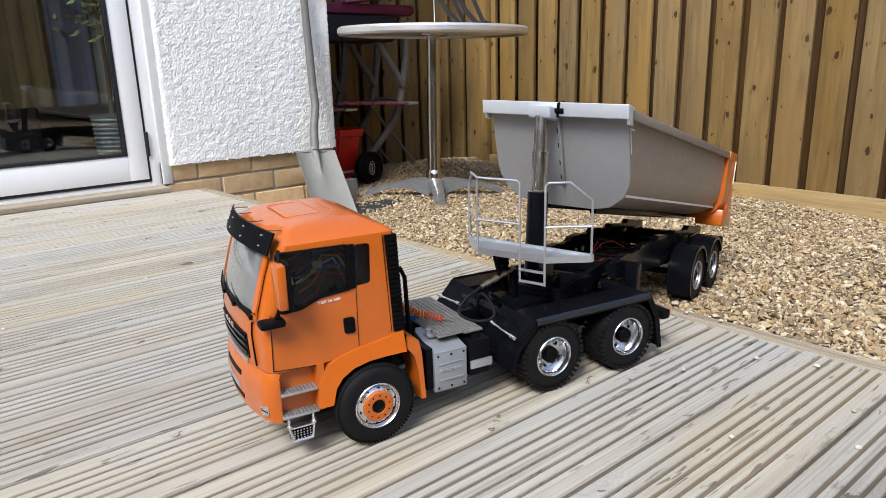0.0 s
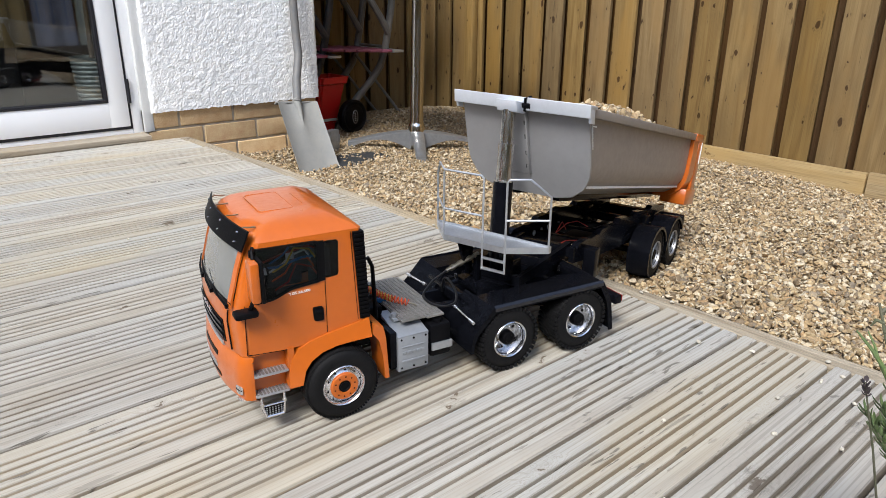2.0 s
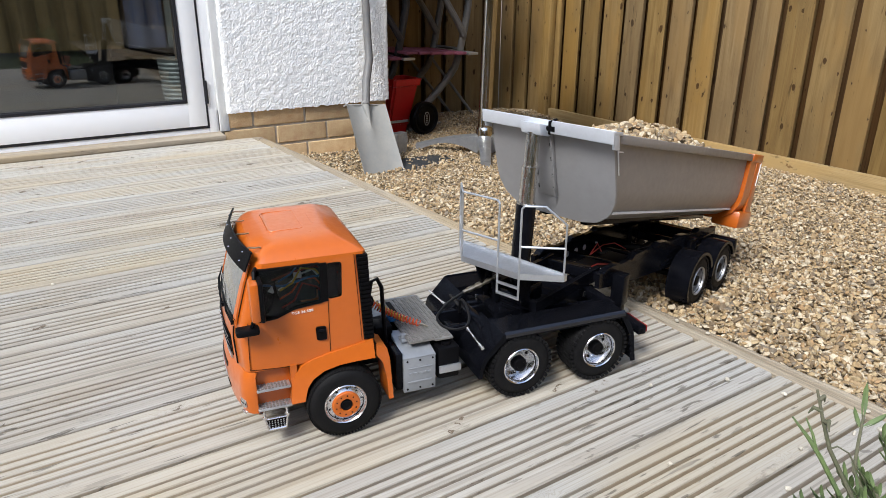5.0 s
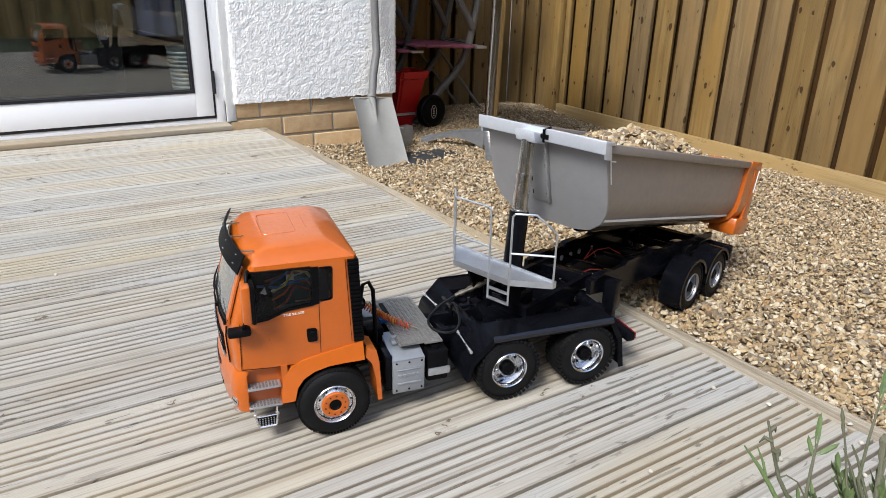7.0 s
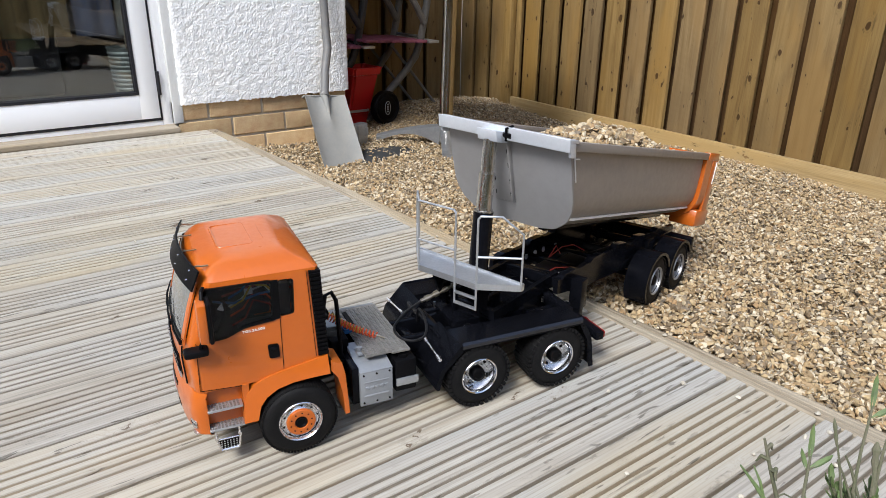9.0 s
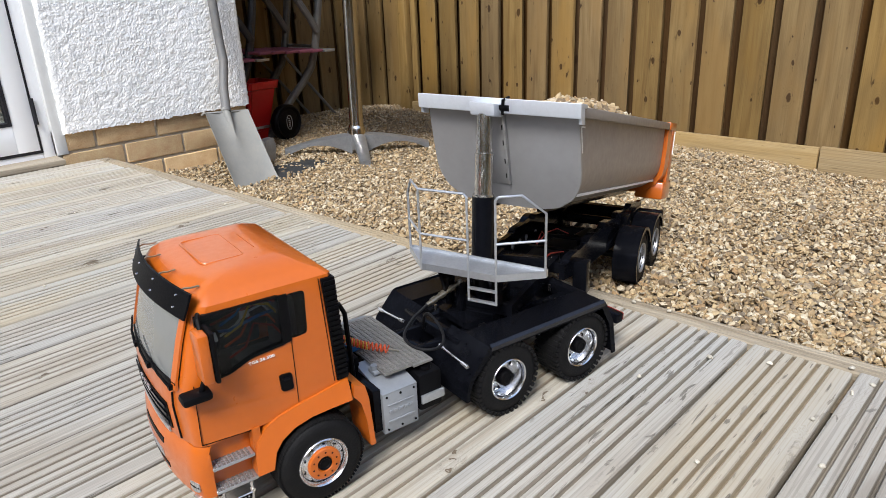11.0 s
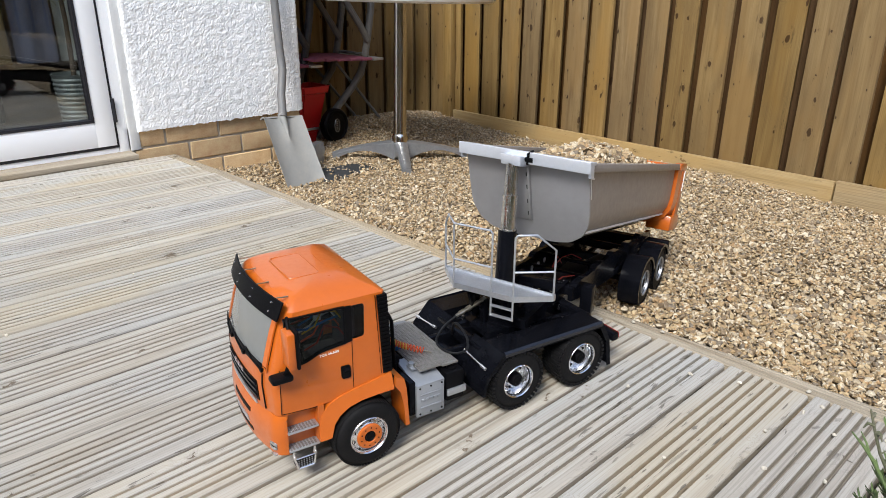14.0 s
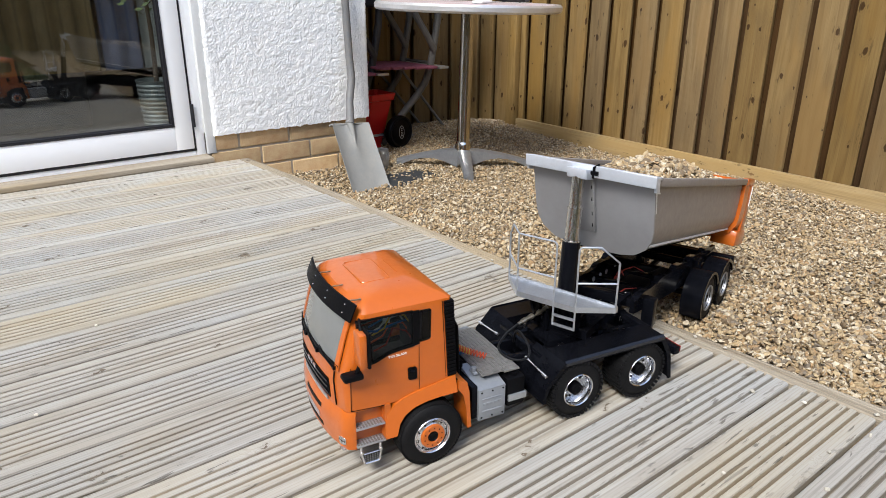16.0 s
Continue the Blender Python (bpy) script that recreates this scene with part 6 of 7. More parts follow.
for u in (0.0085, 0.2620, 0.3905):
    bm = bmesh.new()
    rod(bm, (u, 0.02, 0.05), (u, 2 * MID - 0.02, 0.05), 0.006)
    lathe(bm, [(0.0, -0.018), (0.012, -0.014), (0.020, 0.0), (0.012, 0.014), (0.0, 0.018)], 16, "X", (u, MID, 0.05))
    part("axle", bm, M_MATT, truck)


def mudguard(bm):
    top = [(0.1960, 0.0420), (0.1970, 0.0540), (0.2020, 0.0710), (0.2325, 0.1045), (0.4310, 0.1040), (0.4490, 0.0700), (0.4570, 0.0190)]
    low = [(u + du, z + dz) for (u, z), (du, dz) in zip(top, ((0.003, 0.0), (0.003, 0.0), (0.003, -0.001), (0.0015, -0.003), (-0.002, -0.003), (-0.003, -0.001), (-0.003, 0.0)))]
    prism(bm, top + list(reversed(low)), 1, 0.0005, 0.0480)
    lip = [(u + du, z + dz) for (u, z), (du, dz) in zip(top, ((0.005, 0.0), (0.005, 0.0), (0.006, -0.003), (0.004, -0.0086), (-0.005, -0.0086), (-0.008, -0.003), (-0.0075, 0.0)))]
    prism(bm, top + list(reversed(lip)), 1, -0.0012, 0.0006)
    prism(bm, [(0.1960, 0.0420), (0.1970, 0.0540), (0.2020, 0.0710), (0.2325, 0.1045), (0.2355, 0.1020), (0.2050, 0.0700), (0.1990, 0.0420)], 1, 0.0480, 0.0760)
    prism(bm, [(0.2025, 0.0700), (0.2330, 0.1030), (0.4305, 0.1030), (0.4480, 0.0640)], 1, 0.0465, 0.0480)


both_sides("mudguard", mudguard, M_BLACK, "glossy black mudguard over the rear wheels")
both_sides("mudguard_edge", lambda bm: [prism(bm, [(-0.0016, 0.0985), (-0.0024, 0.0985), (-0.0024, 0.1035), (0.0012, 0.1066), (0.0016, 0.1058), (-0.0014, 0.1030)], 0, 0.2340, 0.4300)], M_GLOSS, "glossy rolled edge")
both_sides("mudguard_rod", lambda bm: rod(bm, (0.2060, 0.0640, 0.0880), (0.2040, 0.0100, 0.0850), 0.0014, seg=8), M_CHROME, "chrome stay")
both_sides("rod_end", lambda bm: rod(bm, (0.2062, 0.0660, 0.0883), (0.2056, 0.0580, 0.0878), 0.0024, seg=8), M_CHROME)
both_sides("rod_end", lambda bm: rod(bm, (0.2042, 0.0180, 0.0855), (0.2038, 0.0060, 0.0848), 0.0025, seg=8), M_CHROME)
for u0, u1, v0, v1, z0, z1 in ((0.2300, 0.4400, 0.0490, 0.0770, 0.0840, 0.0880), (0.2300, 0.4400, 2 * MID - 0.0770, 2 * MID - 0.0490, 0.0840, 0.0880), (0.2200, 0.2350, 0.0480, 2 * MID - 0.0480, 0.0800, 0.0960), (0.4340, 0.4480, 0.0480, 2 * MID - 0.0480, 0.0780, 0.0960)):
    bm = bmesh.new()
    box(bm, u0, u1, v0, v1, z0, z1, 0.001)
    part("frame_plate", bm, M_BLACK, truck)
bm = bmesh.new()
plate = rounded([(0.255, 0.075), (0.375, 0.070), (0.385, 0.098), (0.345, 0.104), (0.345, 0.113), (0.385, 0.119), (0.375, 0.147), (0.255, 0.142)], 0.008)
prism(bm, plate, 2, 0.0890, 0.0980)
part("coupling_plate", bm, M_BLACK, truck, "black fifth wheel coupling plate")
for k in range(7):
    u = 0.242 + 0.028 * k
    bm = bmesh.new()
    box(bm, u, u + 0.010, 0.055 + 0.005 * (k % 3), 0.066 + 0.004 * (k % 2), 0.086, 0.093 + 0.002 * (k % 2), 0.001)
    part("mount_block", bm, M_MATT, truck)
    bm = bmesh.new()
    box(bm, u + 0.006, u + 0.014, 0.150 - 0.004 * (k % 2), 0.161, 0.086, 0.092 + 0.002 * (k % 3), 0.001)
    part("mount_block", bm, M_MATT, truck)
for u, v in ((0.268, 0.062), (0.33, 0.063), (0.40, 0.062), (0.425, 0.10), (0.26, 0.152), (0.35, 0.156)):
    bm = bmesh.new()
    rod(bm, (u, v, 0.087), (u, v, 0.0955), 0.0022, seg=8)
    part("bolt", bm, M_STEEL, truck)
bm = bmesh.new()
box(bm, 0.4640, 0.4780, 0.0060, 2 * MID - 0.0060, 0.0560, 0.0700, 0.002)
rearbar = part("rear_bar", bm, M_BLACK, truck)
for v in (0.008, 0.160):
    bm = bmesh.new()
    box(bm, 0.4775, 0.4815, v, v + 0.049, 0.0580, 0.0685, 0.001)
    part("tail_lamp", bm, M_REDLENS, rearbar, "red tail lamp")

# battery box, tank, tread plate, rack, hoses
bm = bmesh.new()
box(bm, 0.0930, 0.1385, 0.0160, 0.0760, 0.0340, 0.0860, 0.001)
prism(bm, [(0.0160, 0.0855), (0.0760, 0.0990), (0.0760, 0.0840), (0.0160, 0.0840)], 0, 0.0930, 0.1385)
battery = part("battery_box", bm, M_BOX, truck, "silver grey battery box")
bm = bmesh.new()
box(bm, 0.0835, 0.0930, 0.0200, 0.0760, 0.0380, 0.0920, 0.001)
part("box_side", bm, M_BLACK, battery)
for u, z in ((0.098, 0.081), (0.116, 0.081), (0.134, 0.081), (0.098, 0.039), (0.116, 0.039), (0.134, 0.039)):
    bm = bmesh.new()
    rod(bm, (u, 0.0165, z), (u, 0.0150, z), 0.0014, seg=8)
    part("box_bolt", bm, M_MATT, battery)
for u0, u1, z0, z1 in [(0.0985, 0.1330, 0.0470, 0.0500), (0.0985, 0.1330, 0.0690, 0.0705)] + [(0.1000 + 0.0066 * k, 0.1048 + 0.0066 * k, 0.0590, 0.0630) for k in range(5)]:
    bm = bmesh.new()
    box(bm, u0, u1, 0.0148, 0.0162, z0, z1, 0.0005)
    part("box_rib", bm, M_BOX, battery)
bm = bmesh.new()
box(bm, 0.1000, 0.1180, 0.0440, 0.0600, 0.0945, 0.0985, 0.001)
rod(bm, (0.104, 0.052, 0.098), (0.104, 0.052, 0.104), 0.004)
part("box_hinge", bm, M_BOX, battery)
bm = bmesh.new()
box(bm, 0.1430, 0.1750, 0.0180, 0.0700, 0.0420, 0.0900, 0.004)
rod(bm, (0.159, 0.030, 0.088), (0.159, 0.030, 0.0945), 0.007)
part("air_tank", bm, M_MATT, truck, "black air tank")
bm = bmesh.new()
box(bm, 0.1440, 0.1760, 0.0150, 0.0185, 0.0530, 0.0640, 0.001)
part("tank_strap", bm, M_ALU, truck, "bright tank strap")
bm = bmesh.new()
box(bm, 0.086, 0.175, 2 * MID - 0.0700, 2 * MID - 0.0160, 0.036, 0.090, 0.004)
part("fuel_tank", bm, M_BOX, truck, "silver fuel tank")
bm = bmesh.new()
prism(bm, [(0.106, 0.030), (0.142, 0.030), (0.142, 0.026), (0.168, 0.026), (0.168, 0.172), (0.106, 0.172)], 2, 0.0985, 0.1010)
tread = part("tread_plate", bm, M_TREAD, truck, "perforated grey tread plate")
for i in range(10):
    bm = bmesh.new()
    for j in range(30):
        box(bm, 0.1075 + 0.0061 * i, 0.1108 + 0.0061 * i, 0.0310 + 0.0046 * j, 0.0344 + 0.0046 * j, 0.1006, 0.1022)
    tagged(part("tread_rib", bm, M_TREAD, tread), kind="stuff")
bm = bmesh.new()
box(bm, 0.1130, 0.1195, 0.1180, 0.1600, 0.1012, 0.1028)
part("tread_slot", bm, M_MATT, tread)
bm = bmesh.new()
for v in (0.060, 0.157):
    tube(bm, [(0.058, v, 0.085), (0.058, v, 0.150), (0.064, v, 0.185), (0.072, v, 0.188), (0.078, v, 0.175), (0.082, v, 0.085)], 0.0028, 8)
    box(bm, 0.056, 0.084, v - 0.003, v + 0.003, 0.083, 0.093)
box(bm, 0.056, 0.066, 0.060, 0.157, 0.150, 0.156)
box(bm, 0.056, 0.100, 0.055, 0.160, 0.082, 0.088)
part("hose_rack", bm, M_MATT, truck, "black hose rack")
bm = bmesh.new()
rod(bm, (0.062, 0.085, 0.145), (0.062, 0.135, 0.145), 0.012, seg=16)
box(bm, 0.070, 0.096, 0.070, 0.100, 0.088, 0.110, 0.003)
part("air_filter", bm, M_MATT, truck)
bm = bmesh.new()
rod(bm, (0.100, 0.1320, 0.1090), (0.100, 0.1500, 0.1090), 0.0050, seg=10)
rod(bm, (0.100, 0.1340, 0.1090), (0.100, 0.1480, 0.1090), 0.0022, seg=10)
part("coupling_knob", bm, M_STEEL, truck)
bm = bmesh.new()
box(bm, 0.098, 0.116, 0.098, 0.112, 0.1000, 0.1075, 0.002)
rod(bm, (0.102, 0.105, 0.107), (0.102, 0.105, 0.113), 0.003)
part("valve_block", bm, M_BLUE, truck, "blue air valve")


def coil(bm, pts, r, turns, wire):
    n = turns * 10
    out = []
    P = [Vector(p) for p in pts]
    for i in range(n + 1):
        t = i / n
        a, b, c = P[0].lerp(P[1], t), P[1].lerp(P[2], t), None
        p = a.lerp(b, t)
        d = (P[1] - P[0]).lerp(P[2] - P[1], t).normalized()
        s = d.orthogonal().normalized()
        q = d.cross(s)
        ang = 2 * math.pi * i / 10
        out.append(p + (s * math.cos(ang) + q * math.sin(ang)) * r)
    tube(bm, out, wire, 5)


bm = bmesh.new()
coil(bm, [(0.074, 0.105, 0.1330), (0.100, 0.098, 0.1130), (0.135, 0.070, 0.1060)], 0.0044, 17, 0.00105)
part("air_hose", bm, M_ORANGEWIRE, truck, "coiled orange air hose")
bm = bmesh.new()
coil(bm, [(0.074, 0.108, 0.1350), (0.098, 0.102, 0.1160), (0.118, 0.086, 0.1085)], 0.0040, 12, 0.0009)
part("air_hose", bm, M_YELLOWWIRE, truck, "coiled yellow air hose")
bm = bmesh.new()
tube(bm, [(0.135, 0.070, 0.106), (0.141, 0.066, 0.1045), (0.145, 0.063, 0.103)], 0.0013, 6)
part("hose_end", bm, M_BRASS, truck)
bm = bmesh.new()
loop = [(0.2200, 0.112, 0.1225), (0.2120, 0.111, 0.1190), (0.1960, 0.108, 0.1130), (0.1820, 0.102, 0.1060), (0.1700, 0.090, 0.1032), (0.1640, 0.072, 0.1032), (0.1660, 0.052, 0.1032), (0.1780, 0.040, 0.1032), (0.1940, 0.042, 0.1040), (0.2050, 0.056, 0.1080), (0.2100, 0.074, 0.1140), (0.2120, 0.094, 0.1180), (0.2140, 0.108, 0.1120), (0.2160, 0.116, 0.0980), (0.218, 0.120, 0.086)]
fine = []
for i in range(len(loop) - 1):
    p0, p1, p2, p3 = (Vector(loop[max(0, min(len(loop) - 1, k))]) for k in (i - 1, i, i + 1, i + 2))
    for s in range(6):
        t = s / 6
        fine.append(0.5 * ((2 * p1) + (p2 - p0) * t + (2 * p0 - 5 * p1 + 4 * p2 - p3) * t * t + (3 * p1 - p0 - 3 * p2 + p3) * t ** 3))
fine.append(Vector(loop[-1]))
tube(bm, fine, 0.0019, 8)
part("hydraulic_hose", bm, M_HOSE, truck, "looped black hydraulic hose")
bm = bmesh.new()
axis = (Vector((0.2200, 0.112, 0.1225)), Vector((0.2760, 0.112, 0.1400)))
for k, r in enumerate((0.0030, 0.0044, 0.0034, 0.0046, 0.0034, 0.0044, 0.0030, 0.0040)):
    rod(bm, axis[0].lerp(axis[1], k / 8), axis[0].lerp(axis[1], (k + 1) / 8), r, seg=10)
part("hose_coupling", bm, M_BRASS, truck, "dull brass hose coupling")
bm = bmesh.new()
box(bm, 0.270, 0.280, 0.107, 0.118, 0.0980, 0.1400, 0.002)
part("coupling_bracket", bm, M_BLACK, truck)

# ---- tipper trailer, coupled to the truck ----
KING = Matrix.Translation((0.764, 1.875, 0)) @ Matrix.Rotation(radians(-11.3), 4, "Z") @ Vector((0.31, 0.117, 0))
trailer = thing("tipper_trailer", "grey and orange model tipper trailer with slightly raised body on shingle", "model trailer", at=KING[:], turn=15.3)
# the body on its rear hinge, tipped a little; the last matrix fits the drawn shape to its true length, width and height
BODY = pose(0.6218, -0.0108, 0.0916, 1.13, 0, -0.40) @ pose(0, 0, 0, 0, 12.2, 0) @ Matrix.Translation((0.0399, 0.004, -0.0132)) @ Matrix.Diagonal((1.0526, 0.97, 0.815, 1))
HALF = [(0.1060, 0.1900), (0.1075, 0.1400), (0.1075, 0.0950), (0.1050, 0.0740), (0.0945, 0.0510), (0.0730, 0.0330), (0.0450, 0.0265)]


def section(grow=0.0, lift=0.0):
    near = [(-(y + grow), z - (grow if z < 0.1 else 0) + lift) for y, z in HALF]
    return near + [(-y, z) for y, z in reversed(near)]


def trough(bm, x0, x1, grow, thick):
    """A round-bottomed open trough of some thickness along x."""
    outer, inner = section(grow), section(grow - thick)
    n = len(outer)
    loops = []
    for x in (x0, x1):
        loops.append(([bm.verts.new((x, y, z)) for y, z in outer], [bm.verts.new((x, y, z)) for y, z in inner]))
    (a, b), (c, d) = loops
    for k in range(n - 1):
        bm.faces.new((a[k], a[k + 1], c[k + 1], c[k]))
        bm.faces.new((b[k], d[k], d[k + 1], b[k + 1]))
        bm.faces.new((a[k], b[k], b[k + 1], a[k + 1]))
        bm.faces.new((c[k], c[k + 1], d[k + 1], d[k]))
    for k in (0, n - 1):
        bm.faces.new((a[k], c[k], d[k], b[k]))


def body_part(name, build, mat, label="", parent=None, smooth=0.5):
    bm = bmesh.new()
    build(bm)
    for v in bm.verts:
        if v.co.x < -0.585 and v.co.z < 0.19:
            v.co.x += 0.40 * (0.19 - v.co.z)
    bmesh.ops.transform(bm, matrix=BODY, verts=bm.verts)
    return part(name, bm, mat, parent or trailer, label, smooth)


tub = body_part("tipper_body", lambda bm: trough(bm, -0.614, -0.048, 0.0, 0.0030), M_BODY, "grey painted half-pipe tipper body", smooth=0.9)
body_part("rear_band", lambda bm: trough(bm, -0.046, 0.020, 0.0078, 0.0105), M_ORANGE, "orange rear band", tub, 0.9)
FACE = rounded([(y * 1.015, z + (0.004 if z > 0.18 else -0.003)) for y, z in section(0.002)], 0.006, 3)
body_part("front_panel", lambda bm: prism(bm, FACE, 0, -0.6190, -0.6140), M_FRONT, "pale grey front panel", tub)
body_part("tailgate", lambda bm: prism(bm, [(y, z) for y, z in section(0.003)], 0, 0.0120, 0.0175), M_ORANGE, "orange tailgate", tub)
for s in (-1, 1):
    def rail(bm, s=s):
        y0, y1 = sorted((0.1045 * s, 0.1150 * s))
        box(bm, -0.614, -0.040, y0, y1, 0.1790, 0.1955, 0.0015)
    body_part("side_rail", rail, M_BODY, "grey top rail", tub)

    def rail_end(bm, s=s):
        y0, y1 = sorted((0.1035 * s, 0.1165 * s))
        box(bm, -0.0400, 0.0200, y0, y1, 0.1780, 0.1970, 0.0015)
        y0, y1 = sorted((0.0600 * s, 0.1180 * s))
        box(bm, -0.0400, 0.0340, y0, y1, 0.0050, 0.0480, 0.004)
        y0, y1 = sorted((0.1090 * s, 0.1160 * s))
        box(bm, -0.0080, 0.0230, y0, y1, 0.0300, 0.1900, 0.002)
    body_part("rear_corner", rail_end, M_ORANGE, "orange rear corner post", tub)

    def stripe(bm, s=s):
        y0, y1 = sorted((0.0925 * s, 0.0972 * s))
        box(bm, -0.6130, 0.0200, y0, y1, 0.0495, 0.0540)
    body_part("stripe", stripe, M_STRIPE, "white trim line", tub)

    def corner_line(bm, s=s):
        y0, y1 = sorted((0.1070 * s, 0.1084 * s))
        box(bm, -0.6040, -0.6018, y0, y1, 0.1240, 0.1660)
        box(bm, -0.6040, -0.5880, y0, y1, 0.1640, 0.1665)
    body_part("corner_line", corner_line, M_STRIPE, "white corner line", tub)

    def rear_stripe(bm, s=s):
        y0, y1 = sorted((0.1160 * s, 0.1172 * s))
        box(bm, 0.0125, 0.0150, y0, y1, 0.1180, 0.1760)
    body_part("rear_line", rear_stripe, M_STRIPE, "white marker line", tub)


def front_beam(bm):
    box(bm, -0.6330, -0.6080, -0.1180, 0.1180, 0.1930, 0.1990, 0.001)
    box(bm, -0.6345, -0.6310, -0.1180, 0.1180, 0.1760, 0.1990, 0.001)
    box(bm, -0.6310, -0.6160, -0.1175, -0.1130, 0.1680, 0.1960, 0.001)
    box(bm, -0.6310, -0.6160, 0.1130, 0.1175, 0.1680, 0.1960, 0.001)


body_part("front_beam", front_beam, M_BODYTOP, "pale silver front beam", tub)


def rib(bm):
    box(bm, -0.6215, -0.6180, -0.0060, 0.0290, 0.0600, 0.1820, 0.0008)
    box(bm, -0.6270, -0.6185, -0.0080, -0.0050, 0.0600, 0.1820, 0.0008)
    for z in (0.070, 0.095, 0.120, 0.145, 0.165):
        box(bm, -0.6288, -0.6268, -0.0076, -0.0056, z, z + 0.006)


body_part("front_channel", rib, M_FRONT, "grey ram channel", tub)
for z in (0.07, 0.095, 0.125, 0.15):
    for y in (-0.0020, 0.0255):
        body_part("channel_slot", lambda bm: box(bm, -0.6222, -0.6210, y, y + 0.0014, z, z + 0.008), M_MATT, "", tub)


def ram_cap(bm):
    box(bm, -0.6520, -0.6180, -0.0070, 0.0290, 0.1700, 0.1900, 0.002)


body_part("ram_cap", ram_cap, M_BODYTOP, "silver ram bracket", tub)
body_part("ram_pin", lambda bm: [rod(bm, (-0.632, -0.020, 0.1840), (-0.632, -0.006, 0.1840), 0.0050, seg=12), tube(bm, [(-0.634, -0.010, 0.1740), (-0.637, -0.013, 0.1960), (-0.624, -0.015, 0.2020)], 0.0022, 6)], M_MATT, "black pivot pin", tub)
for s in (-0.04, 0.04):
    body_part("floor_rib", lambda bm: box(bm, -0.60, -0.05, s - 0.006, s + 0.006, 0.0130, 0.0268, 0.001), M_BLACK, "", tub)

# load
def load_height(x, y):
    ridge = math.exp(-((x + 0.28) / 0.15) ** 2) * max(0.0, 1 - (abs(y) / 0.112) ** 2.2)
    return 0.158 + 0.014 * max(0.0, 1 - (abs(y) / 0.11) ** 2) + 0.050 * ridge + 0.006 * noise.noise((x * 20, y * 20, 2))


bm = bmesh.new()
g = [[bm.verts.new((-0.600 + 0.60 * i / 30, -0.1035 + 0.207 * j / 14, 0)) for j in range(15)] for i in range(31)]
for col in g:
    for v in col:
        v.co.z = load_height(v.co.x, v.co.y) - 0.008
for i in range(30):
    for j in range(14):
        bm.faces.new((g[i][j], g[i + 1][j], g[i + 1][j + 1], g[i][j + 1]))
bmesh.ops.transform(bm, matrix=BODY, verts=bm.verts)
part("load_bed", bm, M_EARTH, trailer, "dusty shingle load")
rng = np.random.default_rng(8)
pts = []
TW = Matrix.Translation(KING) @ Matrix.Rotation(radians(15.3), 4, "Z")
for i in range(54):
    for j in range(19):
        x, y = -0.590 + (i + rng.random()) * 0.0108, -0.091 + (j + rng.random()) * 0.0096
        for k in range(2 if -0.46 < x < -0.14 else 1):
            pts.append((TW @ BODY @ Vector((x, y, load_height(x, y) + rng.uniform(-0.007, 0.005))))[:])
stone_cloud("gravel_load", np.array(pts), 2, M_STONES, "cream and brown shingle heaped in the tipper", (0.0065, 0.0165))

# ram
bm = bmesh.new()
foot, head = Vector((-0.002, -0.004, 0.094)), BODY @ Vector((-0.6360, 0.012, 0.174))
mid_ = foot + (head - foot).normalized() * 0.151
rod(bm, foot, mid_, 0.0150, seg=28)
ram = part("ram_sleeve", bm, M_BLACK, trailer, "black ram sleeve")
bm = bmesh.new()
rod(bm, mid_ - Vector((0, 0, 0.004)), mid_ + (head - mid_) * 0.03, 0.0142, seg=28)
part("ram_collar", bm, M_STEEL, ram)
bm = bmesh.new()
rod(bm, mid_, mid_ + (head - mid_) * 0.52, 0.0118, seg=28)
rod(bm, mid_ + (head - mid_) * 0.50, mid_ + (head - mid_) * 0.53, 0.0124, seg=28)
rod(bm, mid_, head, 0.0102, seg=28)
part("ram_rod", bm, M_STEEL, ram, "bright steel ram rod")
bm = bmesh.new()
box(bm, -0.032, 0.026, -0.034, 0.022, 0.088, 0.100, 0.002)
box(bm, -0.022, 0.014, -0.040, -0.034, 0.088, 0.130, 0.002)
part("ram_mount", bm, M_BLACK, trailer)

# chassis
TOP = [(-0.075, 0.1200), (0.120, 0.1240), (0.300, 0.1180), (0.480, 0.0980), (0.600, 0.0820)]
LOW = [(0.600, 0.0420), (0.420, 0.0500), (0.300, 0.0680), (0.190, 0.0830), (0.120, 0.0990), (-0.075, 0.1030)]
for v in (-0.062, 0.026):
    bm = bmesh.new()
    prism(bm, [(-0.034, 0.1180), (0.150, 0.1200), (0.150, 0.0960), (0.120, 0.0990), (-0.034, 0.1030)], 1, v, v + 0.008)
    part("neck_beam", bm, M_BLACK, trailer, "black gooseneck beam")
TOP, LOW = [(0.110, 0.1238)] + TOP[2:], LOW[:4] + [(0.110, 0.1000)]
for v in (-0.084, 0.040):
    bm = bmesh.new()
    prism(bm, TOP + LOW, 1, v, v + 0.008)
    for (ua, za), (ub, zb) in zip(TOP, TOP[1:]):
        n = max(1, int((ub - ua) / 0.09))
        for k in range(n):
            a, b = (k + 0.1) / n, (k + 0.75) / n
            prism(bm, [(ua + (ub - ua) * a, za + (zb - za) * a - 0.001), (ua + (ub - ua) * b, za + (zb - za) * b - 0.001), (ua + (ub - ua) * (b - 0.12 / n), za + (zb - za) * b + 0.005), (ua + (ub - ua) * (a + 0.12 / n), za + (zb - za) * a + 0.005)], 1, v - 0.002, v + 0.010)
    part("chassis_beam", bm, M_BLACK, trailer, "black chassis beam")
